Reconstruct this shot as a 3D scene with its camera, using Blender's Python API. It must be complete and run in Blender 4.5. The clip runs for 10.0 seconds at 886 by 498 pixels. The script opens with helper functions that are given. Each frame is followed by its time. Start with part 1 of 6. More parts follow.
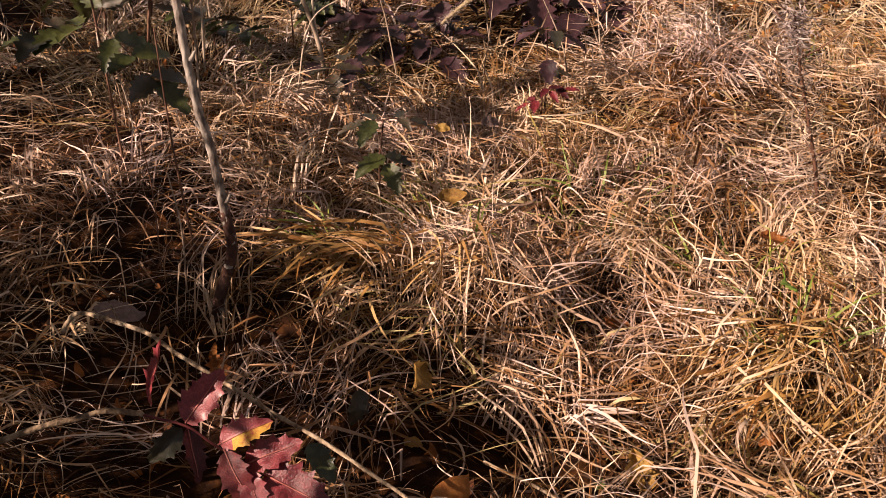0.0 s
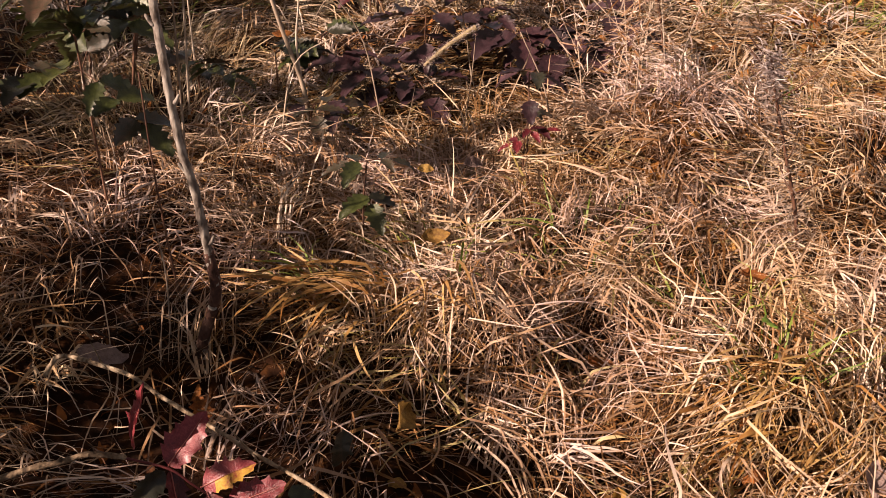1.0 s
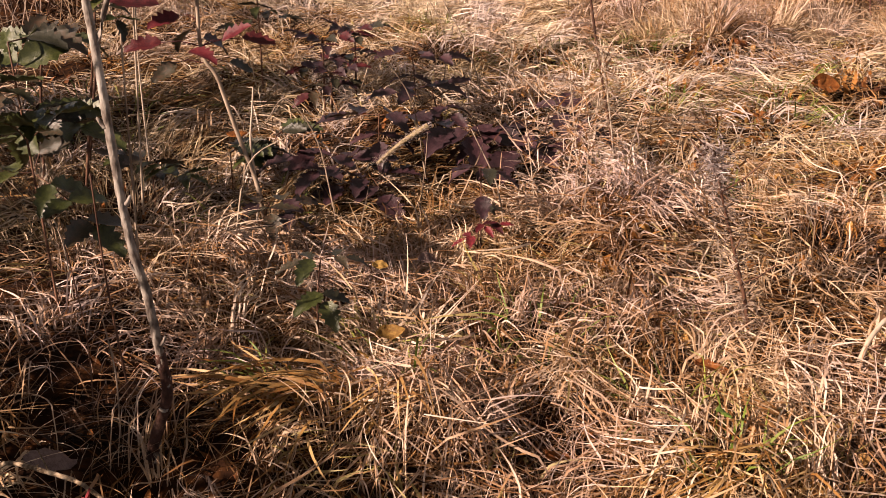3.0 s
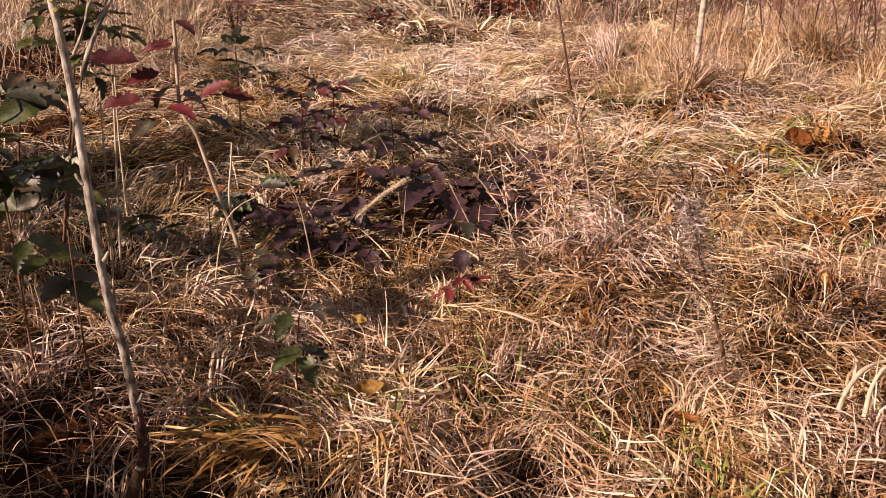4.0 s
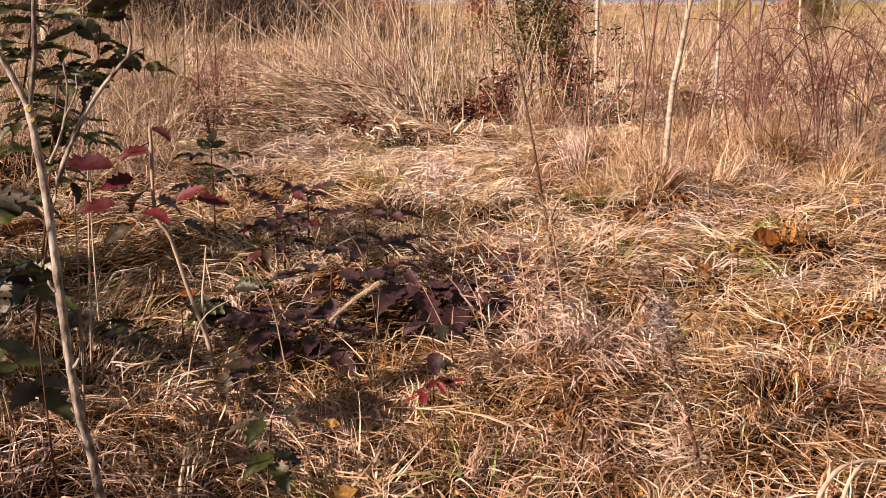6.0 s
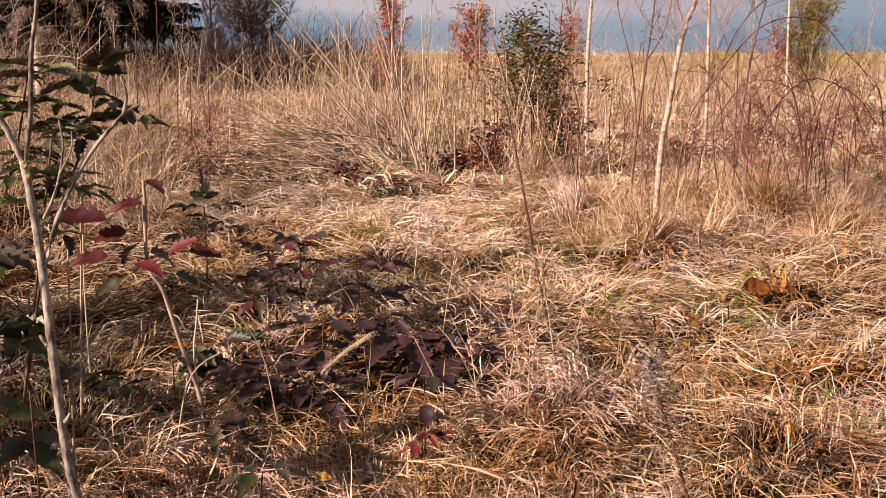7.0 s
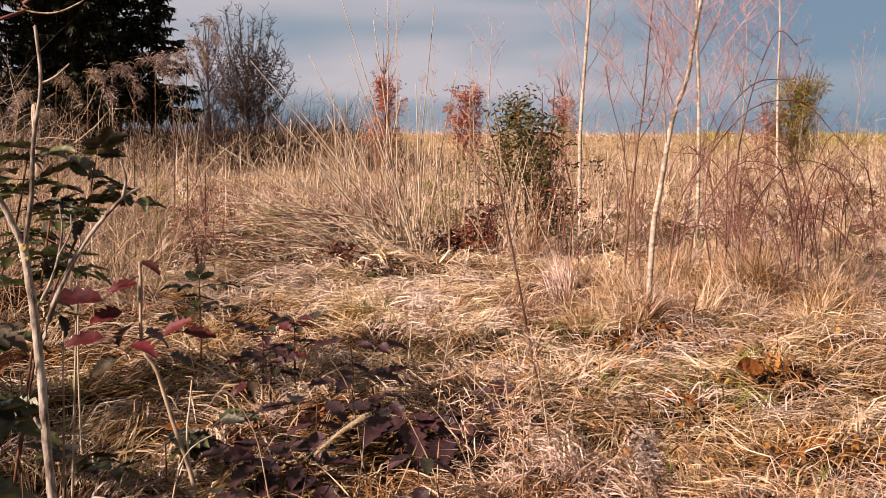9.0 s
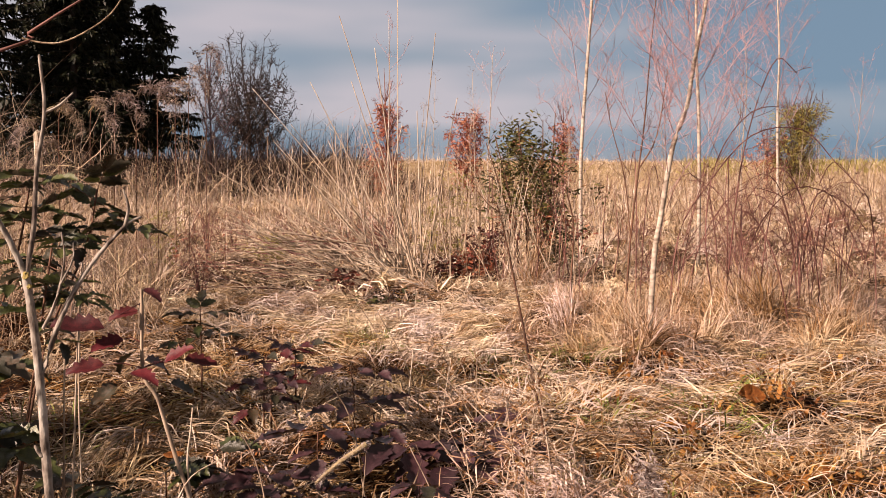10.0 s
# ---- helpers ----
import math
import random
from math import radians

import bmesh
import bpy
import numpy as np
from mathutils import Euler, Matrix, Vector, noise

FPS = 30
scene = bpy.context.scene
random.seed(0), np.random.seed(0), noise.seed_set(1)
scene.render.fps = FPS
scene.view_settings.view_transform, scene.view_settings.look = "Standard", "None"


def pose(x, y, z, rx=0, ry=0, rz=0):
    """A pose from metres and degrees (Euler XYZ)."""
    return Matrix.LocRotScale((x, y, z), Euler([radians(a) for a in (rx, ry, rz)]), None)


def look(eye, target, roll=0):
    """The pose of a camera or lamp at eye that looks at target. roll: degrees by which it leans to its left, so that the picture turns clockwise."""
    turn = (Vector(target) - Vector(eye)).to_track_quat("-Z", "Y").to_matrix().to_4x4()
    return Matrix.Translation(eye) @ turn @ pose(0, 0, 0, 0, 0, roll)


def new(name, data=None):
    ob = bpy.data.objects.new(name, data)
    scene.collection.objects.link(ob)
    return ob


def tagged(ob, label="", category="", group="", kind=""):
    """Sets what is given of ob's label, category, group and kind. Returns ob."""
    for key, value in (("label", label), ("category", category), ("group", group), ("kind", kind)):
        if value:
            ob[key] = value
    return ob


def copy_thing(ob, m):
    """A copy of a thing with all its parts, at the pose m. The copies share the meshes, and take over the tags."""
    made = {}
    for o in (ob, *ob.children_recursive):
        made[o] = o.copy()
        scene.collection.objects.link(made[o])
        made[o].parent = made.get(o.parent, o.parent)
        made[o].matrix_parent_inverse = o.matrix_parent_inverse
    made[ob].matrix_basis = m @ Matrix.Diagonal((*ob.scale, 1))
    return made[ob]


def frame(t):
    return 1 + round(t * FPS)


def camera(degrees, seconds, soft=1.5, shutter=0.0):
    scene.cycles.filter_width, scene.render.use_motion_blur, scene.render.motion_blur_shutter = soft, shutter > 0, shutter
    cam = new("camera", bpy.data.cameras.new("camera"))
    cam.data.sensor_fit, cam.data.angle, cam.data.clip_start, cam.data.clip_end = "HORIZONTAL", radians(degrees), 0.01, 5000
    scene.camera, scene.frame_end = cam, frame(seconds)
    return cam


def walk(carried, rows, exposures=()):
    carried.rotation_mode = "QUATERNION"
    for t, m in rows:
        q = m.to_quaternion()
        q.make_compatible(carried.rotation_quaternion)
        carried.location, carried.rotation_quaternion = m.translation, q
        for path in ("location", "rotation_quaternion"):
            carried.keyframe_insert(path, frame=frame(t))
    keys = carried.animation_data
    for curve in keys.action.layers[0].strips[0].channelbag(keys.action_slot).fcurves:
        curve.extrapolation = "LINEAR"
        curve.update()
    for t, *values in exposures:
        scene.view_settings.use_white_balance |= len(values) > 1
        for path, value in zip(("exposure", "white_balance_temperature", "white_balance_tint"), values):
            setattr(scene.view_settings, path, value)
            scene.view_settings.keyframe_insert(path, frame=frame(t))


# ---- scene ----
cam = camera(46.2, 10.0, soft=0.9)
ROWS = [
    (0.0, 0.000, 0.000, 0.900, 0.00, -29.09, -0.19),
    (0.5, 0.003, -0.002, 0.904, -0.45, -28.07, -0.15),
    (1.0, 0.004, -0.007, 0.906, -0.87, -26.95, -0.22),
    (1.5, 0.004, -0.009, 0.906, -1.40, -25.81, -0.23),
    (2.0, 0.011, -0.007, 0.903, -1.91, -24.47, -0.19),
    (2.5, 0.014, -0.010, 0.907, -2.58, -23.16, -0.18),
    (4.0, 0.014, -0.016, 0.913, -4.55, -18.79, -0.24),
    (4.5, 0.016, -0.022, 0.917, -4.88, -17.46, -0.25),
    (5.0, 0.019, -0.025, 0.918, -5.25, -15.97, -0.17),
    (5.5, 0.017, -0.025, 0.919, -5.64, -14.66, -0.22),
    (7.0, 0.017, -0.036, 0.935, -6.41, -10.66, -0.32),
    (7.5, 0.017, -0.042, 0.937, -6.52, -9.54, -0.34),
    (8.0, 0.017, -0.043, 0.937, -6.61, -8.40, -0.32),
    (8.5, 0.017, -0.050, 0.940, -6.65, -7.36, -0.28),
    (9.0, 0.017, -0.055, 0.942, -6.70, -6.30, -0.32),
    (9.5, 0.017, -0.057, 0.943, -6.70, -5.42, -0.25),
    (10.0, 0.016, -0.057, 0.944, -6.65, -4.84, -0.27),
]
walk(cam, [(t, pose(x, y, z, 90 + pitch, roll, yaw)) for t, x, y, z, yaw, pitch, roll in ROWS],
     exposures=[(0.0, 1.02, 7000, 29), (10.0, 1.02, 7000, 29)])

# ---- light ----
SUN_EL, SUN_AZ = radians(30), radians(243)  # azimuth clockwise from +y
sun_dir = Vector((math.sin(SUN_AZ) * math.cos(SUN_EL), math.cos(SUN_AZ) * math.cos(SUN_EL), math.sin(SUN_EL)))
sun_data = bpy.data.lights.new("sun", "SUN")
sun_data.energy, sun_data.angle, sun_data.color = 5.5, radians(0.55), (1.0, 0.86, 0.67)
sun = new("sun", sun_data)
sun.matrix_world = look(tuple(sun_dir * 50), (0, 0, 0))

world = bpy.data.worlds.new("sky")
scene.world = world
world.use_nodes = True


def build_sky():
    nt = world.node_tree
    nt.nodes.clear()
    N, L = nt.nodes.new, nt.links.new
    out, bg = N("ShaderNodeOutputWorld"), N("ShaderNodeBackground")
    sky = N("ShaderNodeTexSky")
    sky.sky_type, sky.sun_disc = "NISHITA", False
    sky.sun_elevation, sky.sun_rotation = SUN_EL, SUN_AZ
    sky.air_density, sky.dust_density = 0.6, 1.0
    co = N("ShaderNodeTexCoord")
    mp = N("ShaderNodeMapping")
    mp.inputs["Scale"].default_value = (1.5, 1.5, 6.5)
    mp.inputs["Location"].default_value = (0.35, 0.2, 0.42)
    L(co.outputs["Generated"], mp.inputs["Vector"])
    cl = N("ShaderNodeTexNoise")
    cl.inputs["Scale"].default_value, cl.inputs["Detail"].default_value, cl.inputs["Roughness"].default_value = 1.35, 3.0, 0.5
    L(mp.outputs["Vector"], cl.inputs["Vector"])
    ramp = N("ShaderNodeValToRGB")
    e = ramp.color_ramp.elements
    e[0].position, e[0].color = 0.38, (2.3, 4.2, 5.5, 1)
    e[1].position, e[1].color = 0.62, (6.9, 7.5, 7.9, 1)
    m = e.new(0.5)
    m.color = (4.0, 5.5, 6.3, 1)
    # a long bright bank a few degrees up, clearer air below it
    sep, bank, lift = N("ShaderNodeSeparateXYZ"), N("ShaderNodeValToRGB"), N("ShaderNodeMath")
    L(co.outputs["Generated"], sep.inputs[0])
    b = bank.color_ramp.elements
    b[0].position, b[0].color = 0.0, (0.36, 0.36, 0.36, 1)
    b[1].position, b[1].color = 0.24, (0.5, 0.5, 0.5, 1)
    for at, v in ((0.018, 0.38), (0.042, 0.66), (0.062, 0.70), (0.095, 0.47), (0.14, 0.44)):
        b.new(at).color = (v, v, v, 1)
    L(sep.outputs["Z"], bank.inputs["Fac"])
    lift.operation = "MULTIPLY_ADD"
    lift.inputs[1].default_value = 0.55
    shift = N("ShaderNodeMath")
    shift.operation = "ADD"
    shift.inputs[1].default_value = -0.275
    L(bank.outputs["Color"], lift.inputs[0])
    L(cl.outputs["Fac"], lift.inputs[2])
    L(lift.outputs[0], shift.inputs[0])
    L(shift.outputs[0], ramp.inputs["Fac"])
    mix = N("ShaderNodeMix")
    mix.data_type = "RGBA"
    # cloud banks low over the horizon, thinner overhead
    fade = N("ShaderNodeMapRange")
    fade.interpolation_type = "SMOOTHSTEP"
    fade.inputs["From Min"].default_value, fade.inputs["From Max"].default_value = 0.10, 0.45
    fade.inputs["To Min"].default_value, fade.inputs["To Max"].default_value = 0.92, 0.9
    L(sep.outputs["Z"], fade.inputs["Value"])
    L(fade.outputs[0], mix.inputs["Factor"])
    L(sky.outputs["Color"], mix.inputs["A"])
    # warm grey added over the unseen upper sky to dim and warm the fill light
    high, fill_veil = N("ShaderNodeMapRange"), N("ShaderNodeMix")
    high.interpolation_type, fill_veil.data_type = "SMOOTHSTEP", "RGBA"
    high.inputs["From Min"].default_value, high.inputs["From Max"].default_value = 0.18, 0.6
    fill_veil.inputs["B"].default_value = (3.1, 2.75, 2.25, 1)
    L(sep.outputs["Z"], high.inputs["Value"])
    L(high.outputs[0], fill_veil.inputs["Factor"])
    L(ramp.outputs["Color"], fill_veil.inputs["A"])
    L(fill_veil.outputs["Result"], mix.inputs["B"])
    L(mix.outputs["Result"], bg.inputs["Color"])
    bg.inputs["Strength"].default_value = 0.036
    L(bg.outputs["Background"], out.inputs["Surface"])


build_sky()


# ---- materials ----
def shader(name):
    mat = bpy.data.materials.new(name)
    mat.use_nodes = True
    nt = mat.node_tree
    nt.nodes.clear()
    return mat, nt, nt.nodes.new, nt.links.new


def set_ramp(node, stops):
    els = node.color_ramp.elements
    while len(els) > 1:
        els.remove(els[-1])
    els[0].position, els[0].color = stops[0][0], (*[0.75 * v for v in stops[0][1]], 1)
    for p, c in stops[1:]:
        els.new(p).color = (*[0.75 * v for v in c], 1)


def blade_material(name, stops, through_light=0.12, rough=0.5, mottle=0.35):
    """Dry or living blades: the colour runs with each blade's own tone, with fine mottling along it."""
    mat, nt, N, L = shader(name)
    out = N("ShaderNodeOutputMaterial")
    att = N("ShaderNodeAttribute")
    att.attribute_name = "tone"
    geo = N("ShaderNodeTexCoord")
    no = N("ShaderNodeTexNoise")
    no.inputs["Scale"].default_value, no.inputs["Detail"].default_value = 55.0, 3.0
    L(geo.outputs["Object"], no.inputs["Vector"])
    ad = N("ShaderNodeMath")
    ad.operation = "MULTIPLY_ADD"
    ad.inputs[1].default_value, ad.inputs[2].default_value = mottle, -mottle / 2
    L(no.outputs["Fac"], ad.inputs[0])
    sm = N("ShaderNodeMath")
    sm.operation = "ADD"
    L(att.outputs["Fac"], sm.inputs[0])
    L(ad.outputs[0], sm.inputs[1])
    ramp = N("ShaderNodeValToRGB")
    set_ramp(ramp, stops)
    L(sm.outputs[0], ramp.inputs["Fac"])
    # slow drift between weathered pinkish grey and fresher ochre
    no2, drift, tint = N("ShaderNodeTexNoise"), N("ShaderNodeValToRGB"), N("ShaderNodeMix")
    no2.inputs["Scale"].default_value, no2.inputs["Detail"].default_value = 2.6, 3.0
    L(geo.outputs["Object"], no2.inputs["Vector"])
    e = drift.color_ramp.elements
    e[0].position, e[0].color = 0.36, (0.99, 0.965, 1.08, 1)
    e[1].position, e[1].color = 0.64, (1.03, 0.985, 0.80, 1)
    L(no2.outputs["Fac"], drift.inputs["Fac"])
    tint.data_type, tint.blend_type = "RGBA", "MULTIPLY"
    tint.inputs["Factor"].default_value = 1.0
    L(ramp.outputs["Color"], tint.inputs["A"])
    L(drift.outputs["Color"], tint.inputs["B"])
    bsdf, tr, mix = N("ShaderNodeBsdfPrincipled"), N("ShaderNodeBsdfTranslucent"), N("ShaderNodeMixShader")
    bsdf.inputs["Roughness"].default_value = rough
    bsdf.inputs["Specular IOR Level"].default_value = 0.24
    L(tint.outputs["Result"], bsdf.inputs["Base Color"])
    L(tint.outputs["Result"], tr.inputs["Color"])
    mix.inputs["Fac"].default_value = through_light
    L(bsdf.outputs[0], mix.inputs[1])
    L(tr.outputs[0], mix.inputs[2])
    L(mix.outputs[0], out.inputs["Surface"])
    return mat


def surface(name, stops, scale=20.0, detail=5.0, rough=0.8, bump=0.3, spread=0.25, spec=0.3, stretch=(1, 1, 1), through_light=0.0, distort=0.0, coat=0.0):
    """Bark, leaf and soil: two scales of noise through a colour ramp, with relief and a shift from object to object."""
    mat, nt, N, L = shader(name)
    out = N("ShaderNodeOutputMaterial")
    co, mp = N("ShaderNodeTexCoord"), N("ShaderNodeMapping")
    mp.inputs["Scale"].default_value = stretch
    L(co.outputs["Object"], mp.inputs["Vector"])
    a, b = N("ShaderNodeTexNoise"), N("ShaderNodeTexNoise")
    a.inputs["Scale"].default_value, a.inputs["Detail"].default_value, a.inputs["Distortion"].default_value = scale, detail, distort
    b.inputs["Scale"].default_value, b.inputs["Detail"].default_value = scale * 0.17, 3.0
    L(mp.outputs["Vector"], a.inputs["Vector"])
    L(mp.outputs["Vector"], b.inputs["Vector"])
    m1 = N("ShaderNodeMath")
    m1.operation = "ADD"
    L(a.outputs["Fac"], m1.inputs[0])
    L(b.outputs["Fac"], m1.inputs[1])
    m2 = N("ShaderNodeMath")
    m2.operation = "MULTIPLY_ADD"
    m2.inputs[1].default_value = 0.9
    L(m1.outputs[0], m2.inputs[0])
    info = N("ShaderNodeObjectInfo")
    m3 = N("ShaderNodeMath")
    m3.operation = "MULTIPLY_ADD"
    m3.inputs[1].default_value, m3.inputs[2].default_value = spread, -0.4 - spread / 2
    L(info.outputs["Random"], m3.inputs[0])
    L(m3.outputs[0], m2.inputs[2])
    ramp = N("ShaderNodeValToRGB")
    set_ramp(ramp, stops)
    L(m2.outputs[0], ramp.inputs["Fac"])
    bsdf = N("ShaderNodeBsdfPrincipled")
    bsdf.inputs["Specular IOR Level"].default_value = spec
    bsdf.inputs["Coat Weight"].default_value = coat
    bsdf.inputs["Coat Roughness"].default_value = 0.25
    rr = N("ShaderNodeMapRange")
    rr.inputs["To Min"].default_value, rr.inputs["To Max"].default_value = max(0.05, rough - 0.15), min(1, rough + 0.15)
    L(b.outputs["Fac"], rr.inputs["Value"])
    L(rr.outputs[0], bsdf.inputs["Roughness"])
    L(ramp.outputs["Color"], bsdf.inputs["Base Color"])
    if bump:
        bu = N("ShaderNodeBump")
        bu.inputs["Strength"].default_value, bu.inputs["Distance"].default_value = bump, 0.004
        L(a.outputs["Fac"], bu.inputs["Height"])
        L(bu.outputs[0], bsdf.inputs["Normal"])
    if through_light:
        tr, mix = N("ShaderNodeBsdfTranslucent"), N("ShaderNodeMixShader")
        L(ramp.outputs["Color"], tr.inputs["Color"])
        mix.inputs["Fac"].default_value = through_light
        L(bsdf.outputs[0], mix.inputs[1])
        L(tr.outputs[0], mix.inputs[2])
        L(mix.outputs[0], out.inputs["Surface"])
    else:
        L(bsdf.outputs[0], out.inputs["Surface"])
    return mat


def ground_surface(name):
    """Litter darkened close by for the shade between blades, running into the tone of the standing straw far out."""
    mat, nt, N, L = shader(name)
    out, bsdf, co = N("ShaderNodeOutputMaterial"), N("ShaderNodeBsdfPrincipled"), N("ShaderNodeTexCoord")
    a, b = N("ShaderNodeTexNoise"), N("ShaderNodeTexNoise")
    a.inputs["Scale"].default_value, a.inputs["Detail"].default_value = 42.0, 6.0
    b.inputs["Scale"].default_value, b.inputs["Detail"].default_value = 0.35, 5.0
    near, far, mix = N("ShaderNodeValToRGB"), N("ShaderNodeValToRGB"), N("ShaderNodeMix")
    # near stops run almost to black: shade between the blades is in this colour
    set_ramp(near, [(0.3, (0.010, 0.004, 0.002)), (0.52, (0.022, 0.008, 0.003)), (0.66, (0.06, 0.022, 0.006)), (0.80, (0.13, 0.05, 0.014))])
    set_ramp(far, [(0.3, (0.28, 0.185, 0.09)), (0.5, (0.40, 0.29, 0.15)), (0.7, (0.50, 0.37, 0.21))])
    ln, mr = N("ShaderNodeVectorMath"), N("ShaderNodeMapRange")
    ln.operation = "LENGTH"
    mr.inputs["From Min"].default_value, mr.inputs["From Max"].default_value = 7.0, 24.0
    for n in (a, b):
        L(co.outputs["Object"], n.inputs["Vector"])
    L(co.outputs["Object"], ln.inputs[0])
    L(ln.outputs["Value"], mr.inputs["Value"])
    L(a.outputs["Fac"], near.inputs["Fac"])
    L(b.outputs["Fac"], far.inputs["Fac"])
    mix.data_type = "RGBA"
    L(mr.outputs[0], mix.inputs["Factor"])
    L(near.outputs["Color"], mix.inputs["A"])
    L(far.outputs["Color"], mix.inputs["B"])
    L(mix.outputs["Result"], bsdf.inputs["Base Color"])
    bsdf.inputs["Roughness"].default_value, bsdf.inputs["Specular IOR Level"].default_value = 0.95, 0.08
    bu = N("ShaderNodeBump")
    bu.inputs["Strength"].default_value, bu.inputs["Distance"].default_value = 0.8, 0.01
    L(a.outputs["Fac"], bu.inputs["Height"])
    L(bu.outputs[0], bsdf.inputs["Normal"])
    L(bsdf.outputs[0], out.inputs["Surface"])
    return mat


STRAW = blade_material("straw", [(0.0, (0.055, 0.024, 0.008)), (0.2, (0.20, 0.09, 0.026)), (0.42, (0.38, 0.225, 0.118)), (0.65, (0.55, 0.39, 0.275)), (1.0, (0.79, 0.645, 0.55))])
STRAW_PALE = blade_material("pale_straw", [(0.0, (0.055, 0.026, 0.010)), (0.2, (0.20, 0.10, 0.034)), (0.42, (0.39, 0.265, 0.155)), (0.65, (0.545, 0.42, 0.305)), (1.0, (0.74, 0.645, 0.56))])
RUST_LITTER = blade_material("rust_litter", [(0.0, (0.02, 0.007, 0.003)), (0.5, (0.09, 0.028, 0.008)), (1.0, (0.36, 0.13, 0.03))], 0.1, 0.8)
STRAW_FAR = blade_material("meadow_straw", [(0.0, (0.09, 0.04, 0.015)), (0.22, (0.36, 0.235, 0.13)), (0.5, (0.57, 0.43, 0.305)), (0.8, (0.78, 0.65, 0.53)), (1.0, (0.92, 0.82, 0.71))])
ORANGE_LITTER = blade_material("orange_litter", [(0.0, (0.16, 0.055, 0.014)), (0.5, (0.38, 0.16, 0.035)), (1.0, (0.55, 0.32, 0.10))], 0.2, 0.8, mottle=0.5)
YELLOW_GREEN = blade_material("yellow_green_blade", [(0.0, (0.17, 0.14, 0.04)), (0.5, (0.32, 0.26, 0.085)), (1.0, (0.52, 0.43, 0.21))], 0.2, mottle=0.4)
# brown litter; its lowest stops carry the shade deep in the mat
LITTER = blade_material("brown_litter_gap_shade", [(0.0, (0.012, 0.005, 0.002)), (0.15, (0.035, 0.013, 0.005)), (0.3, (0.13, 0.055, 0.018)), (0.6, (0.34, 0.175, 0.06)), (0.9, (0.46, 0.27, 0.11))], 0.05, 0.8)
OCHRE = blade_material("ochre_blade", [(0.0, (0.10, 0.038, 0.010)), (0.3, (0.27, 0.12, 0.034)), (0.6, (0.43, 0.25, 0.09)), (0.85, (0.56, 0.38, 0.18)), (1.0, (0.74, 0.57, 0.37))], mottle=0.5)
GREEN = blade_material("green_blade", [(0.0, (0.05, 0.09, 0.012)), (0.5, (0.13, 0.20, 0.03)), (1.0, (0.34, 0.36, 0.09))])
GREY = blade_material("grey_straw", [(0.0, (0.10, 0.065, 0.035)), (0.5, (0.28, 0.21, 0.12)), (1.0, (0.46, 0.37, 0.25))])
SOIL = ground_surface("litter_soil_gap_shade")
BARK = surface("grey_sapling_bark", [(0.2, (0.035, 0.024, 0.020)), (0.36, (0.15, 0.118, 0.098)), (0.50, (0.33, 0.285, 0.245)), (0.66, (0.47, 0.425, 0.375)), (0.86, (0.66, 0.62, 0.57))], scale=95, rough=0.85, bump=1.0, stretch=(1, 1, 0.5), spread=0.1)
STICK = surface("weathered_stick_bark", [(0.2, (0.045, 0.028, 0.018)), (0.4, (0.17, 0.115, 0.07)), (0.6, (0.36, 0.27, 0.18)), (0.85, (0.56, 0.46, 0.34))], scale=150, rough=0.9, bump=1.0, stretch=(1, 1, 0.6), spread=0.15)
COLLAR = surface("dark_red_brown_bark", [(0.2, (0.03, 0.012, 0.008)), (0.5, (0.11, 0.05, 0.035)), (0.9, (0.27, 0.16, 0.12))], scale=110, rough=0.9, bump=1.0)
MIDRIB = surface("pink_leaf_vein", [(0.2, (0.34, 0.08, 0.07)), (0.8, (0.52, 0.20, 0.16))], scale=60, rough=0.5, bump=0.1)
LICHEN = surface("yellow_lichen", [(0.2, (0.30, 0.22, 0.07)), (0.8, (0.50, 0.41, 0.15))], scale=160, rough=0.95, bump=0.9)
BIRCH = surface("pale_birch_bark", [(0.15, (0.07, 0.05, 0.035)), (0.36, (0.27, 0.21, 0.165)), (0.56, (0.50, 0.425, 0.35)), (1.0, (0.74, 0.67, 0.60))], scale=26, rough=0.7, bump=0.4, stretch=(1, 1, 2.2))
TWIG = surface("purple_brown_twig", [(0.2, (0.05, 0.018, 0.016)), (0.5, (0.17, 0.068, 0.056)), (1.0, (0.38, 0.20, 0.17))], scale=40, rough=0.6, bump=0.2)
BIRCH_TWIG = surface("mauve_birch_twig", [(0.2, (0.17, 0.085, 0.09)), (0.5, (0.46, 0.28, 0.29)), (1.0, (0.72, 0.53, 0.53))], scale=40, rough=0.6, bump=0.2)
DARK_TWIG = surface("dark_twig", [(0.2, (0.018, 0.012, 0.011)), (0.6, (0.05, 0.035, 0.031)), (1.0, (0.10, 0.075, 0.065))], scale=40, rough=0.8, bump=0.2)
CANE = surface("dry_cane", [(0.15, (0.17, 0.115, 0.08)), (0.5, (0.49, 0.385, 0.29)), (1.0, (0.74, 0.63, 0.52))], scale=60, rough=0.7, bump=0.3, stretch=(1, 1, 0.25), spread=0.4)
BROWN_STEM = surface("brown_stem", [(0.2, (0.05, 0.022, 0.014)), (0.6, (0.16, 0.075, 0.045)), (1.0, (0.27, 0.15, 0.09))], scale=60, rough=0.7, bump=0.3)
LEAF_GREEN = surface("green_holly_leaf", [(0.2, (0.018, 0.024, 0.007)), (0.55, (0.055, 0.068, 0.017)), (0.9, (0.12, 0.125, 0.035))], scale=45, rough=0.38, bump=0.3, spec=0.5, spread=0.4, through_light=0.12, coat=0.04)
